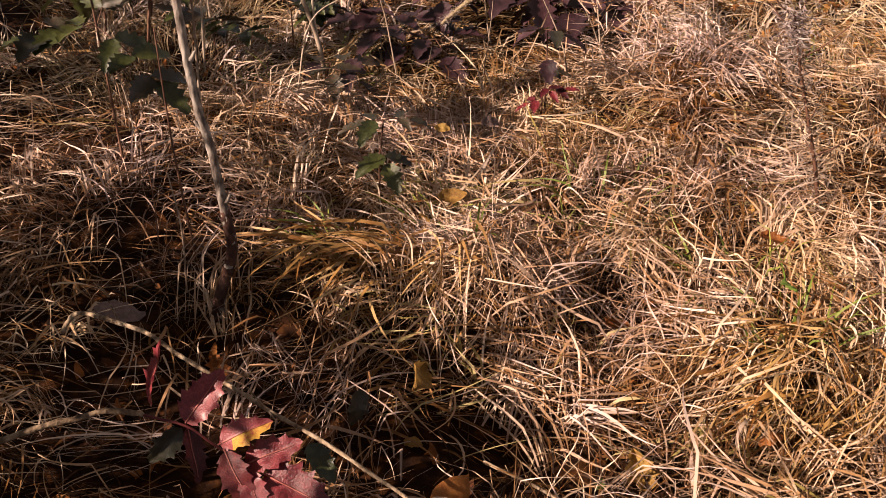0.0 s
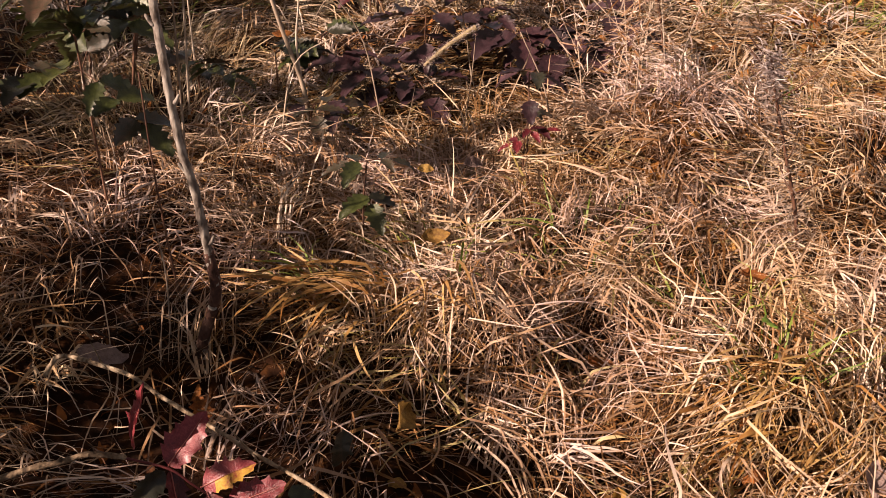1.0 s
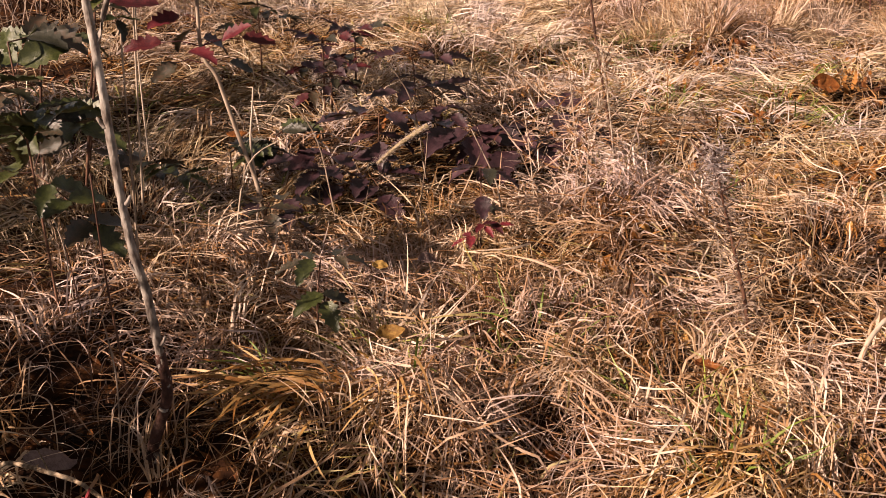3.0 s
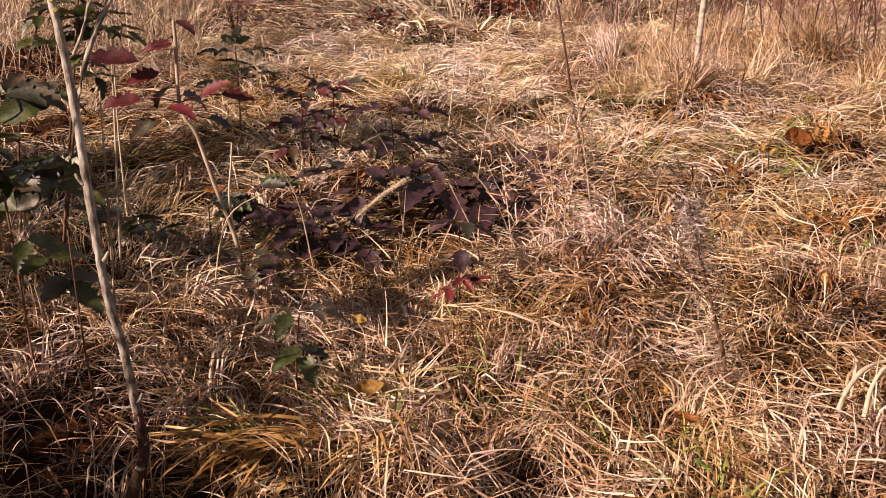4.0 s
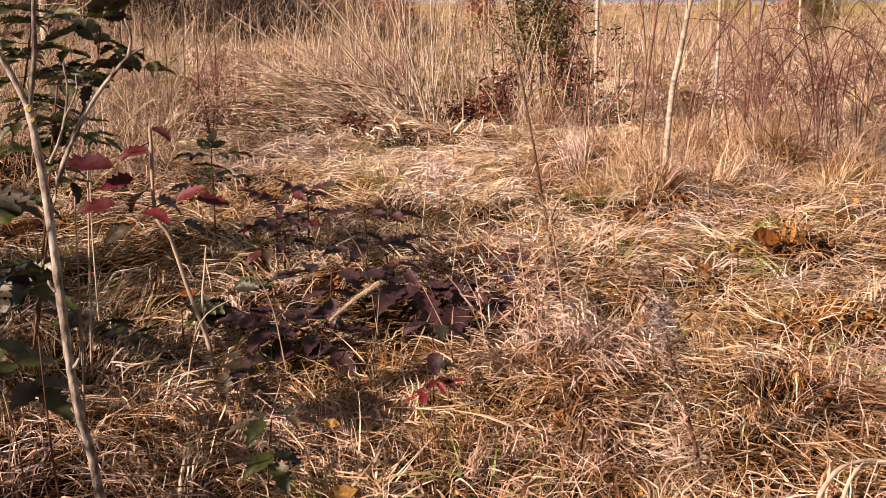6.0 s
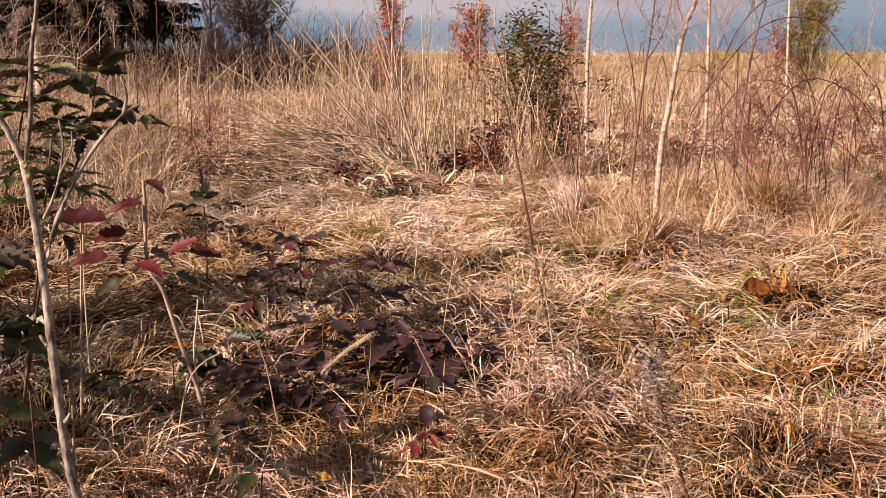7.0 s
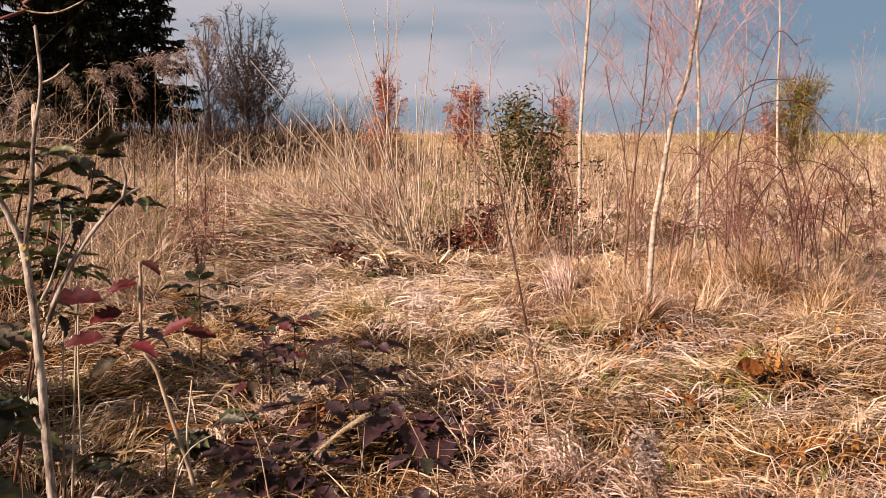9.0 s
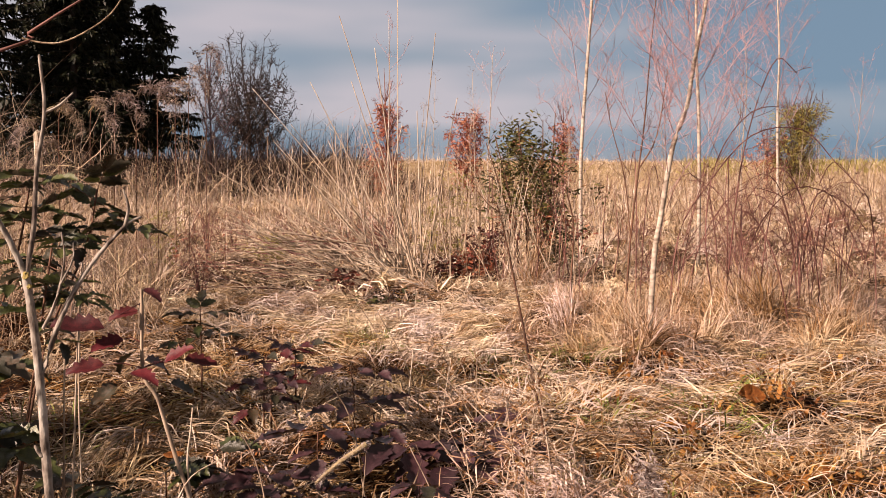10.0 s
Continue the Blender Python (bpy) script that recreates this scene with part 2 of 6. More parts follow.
LEAF_DARK = surface("dark_holly_leaf", [(0.2, (0.014, 0.016, 0.008)), (0.55, (0.04, 0.036, 0.02)), (0.9, (0.10, 0.05, 0.03))], scale=45, rough=0.4, bump=0.3, spec=0.5, spread=0.4, through_light=0.08, coat=0.04)
LEAF_PURPLE = surface("purple_holly_leaf", [(0.2, (0.014, 0.006, 0.008)), (0.55, (0.040, 0.015, 0.021)), (0.9, (0.085, 0.034, 0.040))], scale=40, rough=0.46, bump=0.35, spec=0.45, spread=0.4, through_light=0.06, coat=0.1)
LEAF_RED = surface("crimson_holly_leaf", [(0.2, (0.10, 0.011, 0.014)), (0.5, (0.23, 0.026, 0.036)), (0.75, (0.33, 0.052, 0.06)), (1.0, (0.44, 0.12, 0.095))], scale=32, rough=0.42, bump=0.35, spec=0.45, spread=0.35, through_light=0.2, coat=0.1)
LEAF_WINE = surface("wine_red_leaf", [(0.2, (0.028, 0.006, 0.008)), (0.55, (0.08, 0.013, 0.017)), (0.9, (0.16, 0.028, 0.027))], scale=34, rough=0.5, bump=0.3, spec=0.3, spread=0.4, through_light=0.12)
LEAF_CRIMSON = surface("dark_crimson_leaf", [(0.2, (0.035, 0.005, 0.008)), (0.55, (0.10, 0.011, 0.017)), (0.9, (0.17, 0.024, 0.029))], scale=34, rough=0.5, bump=0.3, spec=0.3, spread=0.35, through_light=0.15)
LEAF_GOLD = surface("red_and_gold_leaf", [(0.3, (0.36, 0.05, 0.05)), (0.5, (0.48, 0.20, 0.05)), (0.7, (0.62, 0.36, 0.06))], scale=22, rough=0.5, bump=0.3, spread=0.2, through_light=0.2)
LEAF_YELLOW = surface("fallen_yellow_leaf", [(0.2, (0.22, 0.11, 0.03)), (0.55, (0.48, 0.28, 0.07)), (1.0, (0.62, 0.42, 0.14))], scale=50, rough=0.7, bump=0.4, spread=0.3, through_light=0.25)
LEAF_RUST = surface("fallen_rust_leaf", [(0.2, (0.15, 0.045, 0.012)), (0.55, (0.38, 0.13, 0.03)), (1.0, (0.55, 0.24, 0.06))], scale=50, rough=0.75, bump=0.4, spread=0.4, through_light=0.25)
RED_FOLIAGE = blade_material("russet_foliage", [(0.0, (0.20, 0.045, 0.03)), (0.5, (0.50, 0.17, 0.11)), (1.0, (0.74, 0.38, 0.25))], 0.35)
NEEDLE = blade_material("spruce_needle", [(0.0, (0.005, 0.007, 0.004)), (0.6, (0.012, 0.017, 0.008)), (1.0, (0.032, 0.038, 0.015))], 0.05, 0.6)
PINE = blade_material("yellow_pine_needle", [(0.0, (0.14, 0.125, 0.03)), (0.6, (0.34, 0.31, 0.08)), (1.0, (0.52, 0.47, 0.17))], 0.3, 0.6)
PLUME = blade_material("seed_plume", [(0.0, (0.14, 0.10, 0.085)), (0.5, (0.31, 0.24, 0.21)), (1.0, (0.56, 0.47, 0.42))], 0.3, 0.8)
FLUFF = blade_material("white_fluff", [(0.0, (0.34, 0.26, 0.22)), (0.5, (0.56, 0.47, 0.41)), (1.0, (0.80, 0.75, 0.70))], 0.35, 0.9)
WEED = blade_material("mauve_weed", [(0.0, (0.14, 0.08, 0.06)), (0.5, (0.38, 0.275, 0.195)), (1.0, (0.67, 0.56, 0.44))], 0.12, 0.75)
DARK_LEAVES = blade_material("dark_foliage", [(0.0, (0.015, 0.02, 0.008)), (0.6, (0.045, 0.055, 0.02)), (1.0, (0.10, 0.10, 0.04))], 0.1, 0.45)
BRUSH = blade_material("far_brush", [(0.0, (0.025, 0.016, 0.015)), (0.6, (0.065, 0.042, 0.038)), (1.0, (0.15, 0.10, 0.085))], 0.1, 0.8)
POST = surface("weathered_post", [(0.2, (0.35, 0.28, 0.20)), (0.6, (0.62, 0.54, 0.44)), (1.0, (0.75, 0.68, 0.58))], scale=30, rough=0.9, bump=0.6, stretch=(1, 1, 0.2))

# ---- ground shape ----
rng = np.random.default_rng(7)
UP = Vector((0, 0, 1))


def waves(x, y, wave, seed, n=7):
    """Soft random swell in -1..1 with about the given wavelength."""
    r = np.random.default_rng(seed)
    s = np.zeros_like(np.asarray(x, dtype=float))
    for _ in range(n):
        a, k, p = r.uniform(0, 6.283), 6.283 / wave * r.uniform(0.6, 1.5), r.uniform(0, 6.283)
        s = s + np.sin(k * (np.cos(a) * x + np.sin(a) * y) + p)
    return s / n ** 0.5 / 1.4


# hummocks under the tussocks: x, y, radius, height
HUMMOCKS = [
    (0.10, 1.52, 0.15, 0.11), (-0.16, 1.50, 0.15, 0.07), (0.52, 1.34, 0.17, 0.08), (0.50, 2.30, 0.22, 0.10),
    (0.22, 1.85, 0.18, 0.06), (-0.15, 2.05, 0.20, 0.07), (-0.62, 1.75, 0.2, 0.05), (1.05, 2.05, 0.3, 0.05),
    (0.65, 1.00, 0.18, 0.06), (1.45, 2.70, 0.3, 0.06), (1.35, 4.85, 0.4, 0.05), (2.05, 5.0, 0.35, 0.06),
    (-0.33, 1.10, 0.22, -0.08), (0.16, 1.14, 0.17, -0.08), (-0.42, 1.36, 0.14, -0.05), (2.60, 5.30, 0.4, 0.08), (0.55, 3.35, 0.3, 0.10), (-0.9, 2.7, 0.4, 0.06), (0.9, 7.2, 0.5, 0.10),
]
# smaller humps of old tussocks all over the clearing
for _k in range(90):
    _y = random.uniform(2.0, 7.5)
    _r = random.uniform(0.10, 0.24)
    HUMMOCKS.append((random.uniform(-0.42, 0.58) * _y, _y, _r, random.uniform(0.25, 0.55) * _r))

for _k in range(120):
    _y = random.uniform(5.6, 14.0)
    _r = random.uniform(0.16, 0.38)
    _x, _h = random.uniform(-0.36, 0.62) * _y, random.uniform(0.35, 0.7) * _r
    if not (-0.9 < _x < 1.5 and _y < 8.1):
        HUMMOCKS.append((_x, _y, _r, _h))


def height(x, y):
    x, y = np.asarray(x, dtype=float), np.asarray(y, dtype=float)
    r = np.hypot(x, y)
    z = 0.026 * waves(x, y, 0.9, 3) + 0.013 * waves(x, y, 0.33, 4)
    z = z + np.clip((r - 8) / 25, 0, 1) * 0.10 * waves(x, y, 9.0, 5)
    u = np.clip((r - 31) / 46, 0, 1)
    z = z + 0.95 * u * u * (3 - 2 * u)  # the field rises to a low crest
    for hx, hy, hr, hh in HUMMOCKS:
        z = z + 0.75 * hh * np.exp(-((x - hx) ** 2 + (y - hy) ** 2) / hr ** 2)
    return z - 0.055


def gz(x, y):
    return float(height(x, y))


def raw_mesh(name, verts, faces, tone=None):
    """A smooth mesh from arrays; faces is an (n, 3) or (n, 4) array."""
    me = bpy.data.meshes.new(name)
    verts, faces = np.asarray(verts, dtype=np.float32), np.asarray(faces, dtype=np.int32)
    k = faces.shape[1]
    me.vertices.add(len(verts))
    me.vertices.foreach_set("co", verts.ravel())
    me.loops.add(faces.size)
    me.loops.foreach_set("vertex_index", faces.ravel())
    me.polygons.add(len(faces))
    me.polygons.foreach_set("loop_start", np.arange(0, faces.size, k, dtype=np.int32))
    me.polygons.foreach_set("use_smooth", np.ones(len(faces), dtype=bool))
    if tone is not None:
        me.attributes.new("tone", "FLOAT", "POINT").data.foreach_set("value", np.asarray(tone, dtype=np.float32))
    me.update(calc_edges=True)
    me.validate()
    return me


def part(name, me, material, parent=None, label=""):
    ob = new(name, me)
    if not me.materials:
        me.materials.append(material)
    if parent is not None:
        ob.parent = parent
    return tagged(ob, label) if label else ob


def thing(name, label, category, group="", kind="", at=None):
    ob = new(name)
    ob.empty_display_size = 0.05
    if at is not None:
        ob.location = at
    return tagged(ob, label, category, group, kind)


def build_ground():
    radii = np.concatenate([[0.0], np.geomspace(0.25, 2600, 200)])
    ang = np.linspace(0, 2 * np.pi, 300, endpoint=False)
    R, A = np.meshgrid(radii, ang, indexing="ij")
    X, Yy = R * np.sin(A), R * np.cos(A)
    v = np.stack([X, Yy, height(X, Yy)], -1).reshape(-1, 3)
    i, j = np.meshgrid(np.arange(len(radii) - 1), np.arange(300), indexing="ij")
    k = (j + 1) % 300
    f = np.stack([i * 300 + j, i * 300 + k, (i + 1) * 300 + k, (i + 1) * 300 + j], -1).reshape(-1, 4)
    tagged(part("ground", raw_mesh("ground", v, f), SOIL), "brown soil covered with matted orange-brown grass litter, darkened close by for gap shade", "ground", kind="structure")


build_ground()


# ---- blades ----
def ribbons(x, y, head, length, width, e0, e1, curl, lay, tone, segs=5, z0=None, power=1.0, taper=0.15, settle=True, roll=None, kinks=(0.7, 0.28)):
    """Arched blades as arrays: root, heading, length, width, first and last climb angle, sideways curl, height they rest at above the soil."""
    n = len(x)
    z = (height(x, y) - 0.01) if z0 is None else np.array(z0, dtype=float)
    px, py, pz, hd = np.array(x, dtype=float), np.array(y, dtype=float), np.array(z, dtype=float), np.array(head, dtype=float)
    P, T = [np.stack([px, py, pz], -1)], []
    dip = np.zeros(n)
    bends = [(rng.integers(1, segs, n), rng.normal(0, kinks[0], n) * (rng.uniform(0, 1, n) < kinks[1])) for _ in range(2 if kinks[1] > 0.3 else 1)]
    for k in range(segs):
        s = ((k + 0.5) / segs) ** power
        el = e0 + (e1 - e0) * s - dip
        d = np.stack([np.cos(el) * np.cos(hd), np.cos(el) * np.sin(hd), np.sin(el)], -1)
        q = P[-1] + d * (length / segs)[:, None]
        if settle:
            q[:, 2] = np.maximum(q[:, 2], height(q[:, 0], q[:, 1]) + lay * min(1.0, (k + 1) / 2))
        T.append(q - P[-1])
        P.append(q)
        hd = hd + curl / segs * (0.5 + k / segs)
        for kat, kink in bends:
            hd, dip = hd + kink * (kat == k), dip + np.abs(kink) * 0.7 * (kat == k)
    T.append(T[-1])
    P, T = np.stack(P, 1), np.stack(T, 1)
    T /= np.linalg.norm(T, axis=2, keepdims=True) + 1e-9
    side = np.cross(T, np.array([0, 0, 1.0]))
    side /= np.linalg.norm(side, axis=2, keepdims=True) + 1e-6
    nor = np.cross(side, T)
    ro = (rng.uniform(-1.1, 1.1, n) if roll is None else roll)[:, None, None]
    twist = np.linspace(0, 1, segs + 1)[None, :, None] * rng.uniform(-0.9, 0.9, n)[:, None, None]
    sv = side * np.cos(ro + twist) + nor * np.sin(ro + twist)
    u = np.linspace(0, 1, segs + 1)
    prof = np.minimum(1.0, 0.65 + 1.2 * u) * np.clip((1 - u) * 1.7, taper, 1.0)
    w = sv * (0.5 * width)[:, None, None] * prof[None, :, None]
    V = np.stack([P - w, P + w], 2).reshape(-1, 3)
    base = (np.arange(n) * (segs + 1) * 2)[:, None] + (np.arange(segs) * 2)[None, :]
    base = base.reshape(-1)
    F = np.stack([base, base + 1, base + 3, base + 2], -1)
    return V, F, np.repeat(tone, (segs + 1) * 2)


def join(chunks):
    V, F, T, off = [], [], [], 0
    for v, f, t in chunks:
        V.append(v)
        F.append(f + off)
        T.append(t)
        off += len(v)
    return np.concatenate(V), np.concatenate(F), np.concatenate(T)


def wedge(n, y0, y1, left, right, pad=0.35):
    """Points spread evenly over the part of the field that spreads out ahead."""
    k = int(n * 2.2) + 50
    y = rng.uniform(y0, y1, k)
    x = rng.uniform(-left * y1 - pad, right * y1 + pad, k)
    ok = (x > -left * y - pad) & (x < right * y + pad)
    while ok.sum() < n:
        y2, x2 = rng.uniform(y0, y1, k), rng.uniform(-left * y1 - pad, right * y1 + pad, k)
        y, x = np.concatenate([y, y2]), np.concatenate([x, x2])
        ok = (x > -left * y - pad) & (x < right * y + pad)
    i = np.flatnonzero(ok)[:n]
    return x[i], y[i]


def flow(x, y):
    """Which way the matted grass has fallen: a slow swirl, and outwards from each hummock."""
    a = 2.6 * waves(x, y, 2.2, 11) + 1.2 * waves(x, y, 0.7, 12) + 0.4
    fx, fy = np.cos(a), np.sin(a)
    for hx, hy, hr, hh in HUMMOCKS:
        dx, dy = x - hx, y - hy
        d = np.hypot(dx, dy) + 1e-6
        g = 2.2 * np.exp(-(d / (1.4 * hr)) ** 2)
        fx, fy = fx + g * dx / d, fy + g * dy / d
    return np.arctan2(fy, fx)


def locks(n, per, area, length, width, e0, e1, lay, spread, segs, tone=(0.2, 0.9), curl=0.8, fan=0.4, sparse=0.0, kinks=(0.7, 0.28), turn=0.9):
    """Grass in locks: blades of one lock share their fall and tone."""
    lx, ly = wedge(n, *area)
    if sparse:
        side = 0.9 * (lx + 0.42) + 0.3 * (ly - 2.1)
        hollow = np.exp(-(((lx - 0.02) / 0.26) ** 2 + ((ly - 1.12) / 0.17) ** 2))
        keep = rng.uniform(0, 1, n) < (1 - sparse + sparse * np.clip((side + 0.15) / 0.4, 0, 1)) * np.clip(1.1 - 1.1 * hollow, 0.05, 1)
        lx, ly = lx[keep], ly[keep]
        n = len(lx)
    k = np.repeat(np.arange(n), per)
    m = len(k)
    x, y = lx[k] + rng.normal(0, spread, m), ly[k] + rng.normal(0, spread, m)
    head = (flow(lx, ly) + rng.normal(0, turn, n))[k] + rng.normal(0, fan, m)
    ln = rng.uniform(*length, n)[k] * rng.uniform(0.6, 1.25, m)
    wd = rng.uniform(*width, m) * rng.uniform(0.7, 1.3, n)[k]
    a0 = rng.uniform(*e0, n)[k] + rng.normal(0, 0.18, m)
    a1 = rng.uniform(*e1, n)[k] + rng.normal(0, 0.25, m)
    cu = rng.normal(0, curl, m)
    ly_ = np.abs(rng.normal(0, lay, m)) + np.abs(rng.normal(0, lay * 0.6, n))[k]
    drift = 0.22 * waves(lx, ly, 0.55, 71) + 0.16 * waves(lx, ly, 1.7, 72)
    tn = np.clip((rng.uniform(*tone, n) + drift)[k] + rng.normal(0, 0.16, m), 0.0, 1.0)
    return ribbons(x, y, head, ln, wd, a0, a1, cu, ly_, tn, segs, kinks=kinks)


def stuff(name, chunks, material, label, category="grass"):
    v, f, t = join(chunks)
    return tagged(part(name, raw_mesh(name, v, f, t), material), label, category, kind="stuff")


def grass_field():
    # nearest mat: litter darkened for gap shade below, straw above, loose strays on top
    A = (0.72, 2.5, 0.52, 0.54, 0.25)
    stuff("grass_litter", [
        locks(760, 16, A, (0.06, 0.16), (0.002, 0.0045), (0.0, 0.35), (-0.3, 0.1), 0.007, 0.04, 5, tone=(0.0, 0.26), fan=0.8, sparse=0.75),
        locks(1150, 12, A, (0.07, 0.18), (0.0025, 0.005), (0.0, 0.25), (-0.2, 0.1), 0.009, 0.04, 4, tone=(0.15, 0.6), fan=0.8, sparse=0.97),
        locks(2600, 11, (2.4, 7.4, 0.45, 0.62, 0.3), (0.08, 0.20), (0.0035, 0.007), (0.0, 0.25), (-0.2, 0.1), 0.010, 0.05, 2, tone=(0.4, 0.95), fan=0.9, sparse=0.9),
    ], LITTER, "brown decaying grass litter beneath the straw, lowest layer darkened for gap shade")
    n = 2600
    fx, fy = wedge(n, 0.75, 5.0, 0.45, 0.58, 0.2)
    stuff("leaf_litter", [ribbons(fx, fy, rng.uniform(0, 6.28, n), rng.uniform(0.015, 0.045, n), rng.uniform(0.008, 0.02, n), rng.uniform(-0.1, 0.5, n), rng.uniform(-0.5, 0.3, n), rng.normal(0, 0.4, n), rng.uniform(0.002, 0.02, n), rng.uniform(0, 1, n), 3, roll=rng.uniform(-0.5, 0.5, n))],
          RUST_LITTER, "rust-brown leaf fragments under the straw", "leaf litter")
    n = 2800
    fx, fy = wedge(n, 0.8, 4.6, -0.12, 0.58, 0.1)
    ok = waves(fx, fy, 0.8, 61) > rng.uniform(-0.7, 0.7, n)
    fx, fy = fx[ok], fy[ok]
    n = len(fx)
    stuff("orange_leaf_litter", [ribbons(fx, fy, rng.uniform(0, 6.28, n), rng.uniform(0.02, 0.055, n), rng.uniform(0.012, 0.026, n), rng.uniform(-0.1, 0.5, n), rng.uniform(-0.6, 0.2, n), rng.normal(0, 0.5, n), rng.uniform(0.012, 0.035, n), rng.uniform(0, 1, n), 4, roll=rng.uniform(-0.6, 0.6, n))],
          ORANGE_LITTER, "orange-brown withered leaf pieces caught in the straw", "leaf litter")
    stuff("yellow_green_grass", [locks(150, 8, A, (0.08, 0.2), (0.0025, 0.0055), (0.0, 0.5), (-0.4, 0.1), 0.022, 0.03, 7, tone=(0.5, 1.0), fan=0.4, curl=0.6, sparse=0.95),
                                 locks(160, 8, (2.4, 6.0, 0.1, 0.6, 0.2), (0.08, 0.2), (0.003, 0.006), (0.0, 0.5), (-0.4, 0.1), 0.022, 0.04, 6, tone=(0.5, 1.0), fan=0.5, curl=0.6)],
          YELLOW_GREEN, "half-withered yellow-green grass among the straw")
    stuff("matted_grass", [
        locks(640, 16, A, (0.09, 0.22), (0.0020, 0.0044), (0.0, 0.38), (-0.4, 0.0), 0.024, 0.024, 8, tone=(0.1, 0.9), fan=0.2, curl=0.7, sparse=0.62, kinks=(0.6, 0.28)),
        locks(330, 16, A, (0.08, 0.18), (0.0018, 0.0040), (0.2, 0.8), (-1.3, -0.5), 0.034, 0.016, 8, tone=(0.4, 1.0), fan=0.3, curl=0.7, sparse=0.84, kinks=(0.5, 0.28)),
        locks(260, 4, A, (0.12, 0.26), (0.0030, 0.0052), (0.0, 0.4), (-0.5, -0.1), 0.040, 0.02, 9, tone=(0.45, 0.9), fan=0.3, curl=1.0, sparse=0.8, kinks=(0.6, 0.3)),
        locks(430, 6, (0.8, 2.4, 0.52, 0.15, 0.2), (0.10, 0.24), (0.0010, 0.0024), (0.0, 0.6), (-0.6, 0.3), 0.02, 0.04, 8, tone=(0.1, 0.85), curl=1.5, fan=0.7, sparse=0.2, kinks=(0.7, 0.3)),
        locks(1700, 3, A, (0.07, 0.20), (0.0012, 0.0032), (0.0, 0.7), (-0.7, 0.3), 0.030, 0.06, 7, tone=(0.4, 1.0), curl=1.7, fan=1.5, sparse=0.6, kinks=(0.8, 0.3)),
    ], STRAW, "matted dry straw-coloured grass lying in tangled locks")
    B = (2.4, 7.8, 0.45, 0.62, 0.3)
    stuff("fallen_grass", [
        locks(1100, 12, B, (0.06, 0.18), (0.003, 0.0065), (0.0, 0.35), (-0.3, 0.1), 0.01, 0.06, 3, tone=(0.05, 0.5), fan=0.9),
        locks(2700, 14, B, (0.13, 0.30), (0.0028, 0.0056), (0.0, 0.5), (-0.5, 0.1), 0.026, 0.04, 4, tone=(0.15, 0.95), fan=0.35, curl=0.7, kinks=(0.7, 0.35), sparse=0.6, turn=0.75),
        locks(1000, 15, B, (0.10, 0.22), (0.0026, 0.0056), (0.1, 0.7), (-1.0, -0.3), 0.034, 0.026, 5, tone=(0.35, 0.95), fan=0.3, curl=0.7, kinks=(0.6, 0.3), sparse=0.7, turn=0.6),
        locks(3000, 2, B, (0.10, 0.26), (0.0022, 0.0046), (0.0, 0.9), (-0.9, 0.4), 0.036, 0.07, 5, tone=(0.45, 1.0), curl=1.5, fan=1.6, kinks=(0.8, 0.3), sparse=0.5),
    ], STRAW_PALE, "dry fallen meadow grass flattened in swirls")
    C = (6.6, 15.0, 0.38, 0.64, 0.5)
    stuff("meadow_grass", [
        locks(2600, 10, C, (0.10, 0.26), (0.007, 0.013), (0.0, 0.7), (-0.7, 0.1), 0.03, 0.06, 3, tone=(0.05, 0.9), fan=0.7, curl=1.0, kinks=(1.0, 0.6)),
        locks(1700, 11, C, (0.14, 0.34), (0.006, 0.012), (0.5, 1.3), (-1.7, -0.6), 0.04, 0.045, 4, tone=(0.3, 1.0), fan=0.9, curl=1.0, kinks=(0.8, 0.5)),
        locks(2600, 2, C, (0.10, 0.32), (0.005, 0.009), (0.1, 1.3), (-1.2, 0.8), 0.04, 0.09, 4, tone=(0.4, 1.0), fan=2.0, curl=1.4, kinks=(1.0, 0.6)),
    ], STRAW_FAR, "pale dry meadow grass, partly standing")
    E = (12.0, 34.0, 0.40, 0.66, 1.0)
    stuff("outer_meadow_grass", [
        locks(2800, 11, E, (0.16, 0.40), (0.010, 0.019), (0.0, 0.9), (-1.0, 0.2), 0.04, 0.12, 2, tone=(0.1, 0.85), fan=0.8, curl=1.0),
        locks(2800, 10, E, (0.20, 0.46), (0.008, 0.016), (0.7, 1.5), (-1.2, 1.0), 0.05, 0.10, 3, tone=(0.25, 0.95), fan=1.2, curl=1.0),
    ], STRAW_FAR, "tawny meadow grass in uneven clumps")
    D = (12.0, 75.0, 0.42, 0.70, 2.0)
    stuff("distant_meadow_grass", [
        locks(1900, 12, D, (0.14, 0.36), (0.008, 0.018), (0.3, 1.4), (-1.2, 0.9), 0.05, 0.3, 2, tone=(0.1, 1.0), fan=2.0),
    ], STRAW_FAR, "distant tawny meadow grass standing to the horizon")
    # the same matted meadow on the other sides of the path
    n = 44000
    a, r = rng.uniform(0, 6.283, n), 11.0 * np.sqrt(rng.uniform(0.002, 1, n))
    x, y = r * np.sin(a), r * np.cos(a)
    ok = ~((y > 0.72) & (x > -0.50 * y - 0.3) & (x < 0.56 * y + 0.3))
    x, y = x[ok], y[ok]
    n = len(x)
    m = 30000
    a, r = rng.uniform(0, 6.283, m), 11.0 * np.sqrt(rng.uniform(0.001, 1, m))
    u, w = r * np.sin(a), r * np.cos(a)
    ok = ~((w > 0.72) & (u > -0.50 * w - 0.3) & (u < 0.56 * w + 0.3))
    u, w = u[ok], w[ok]
    m = len(u)
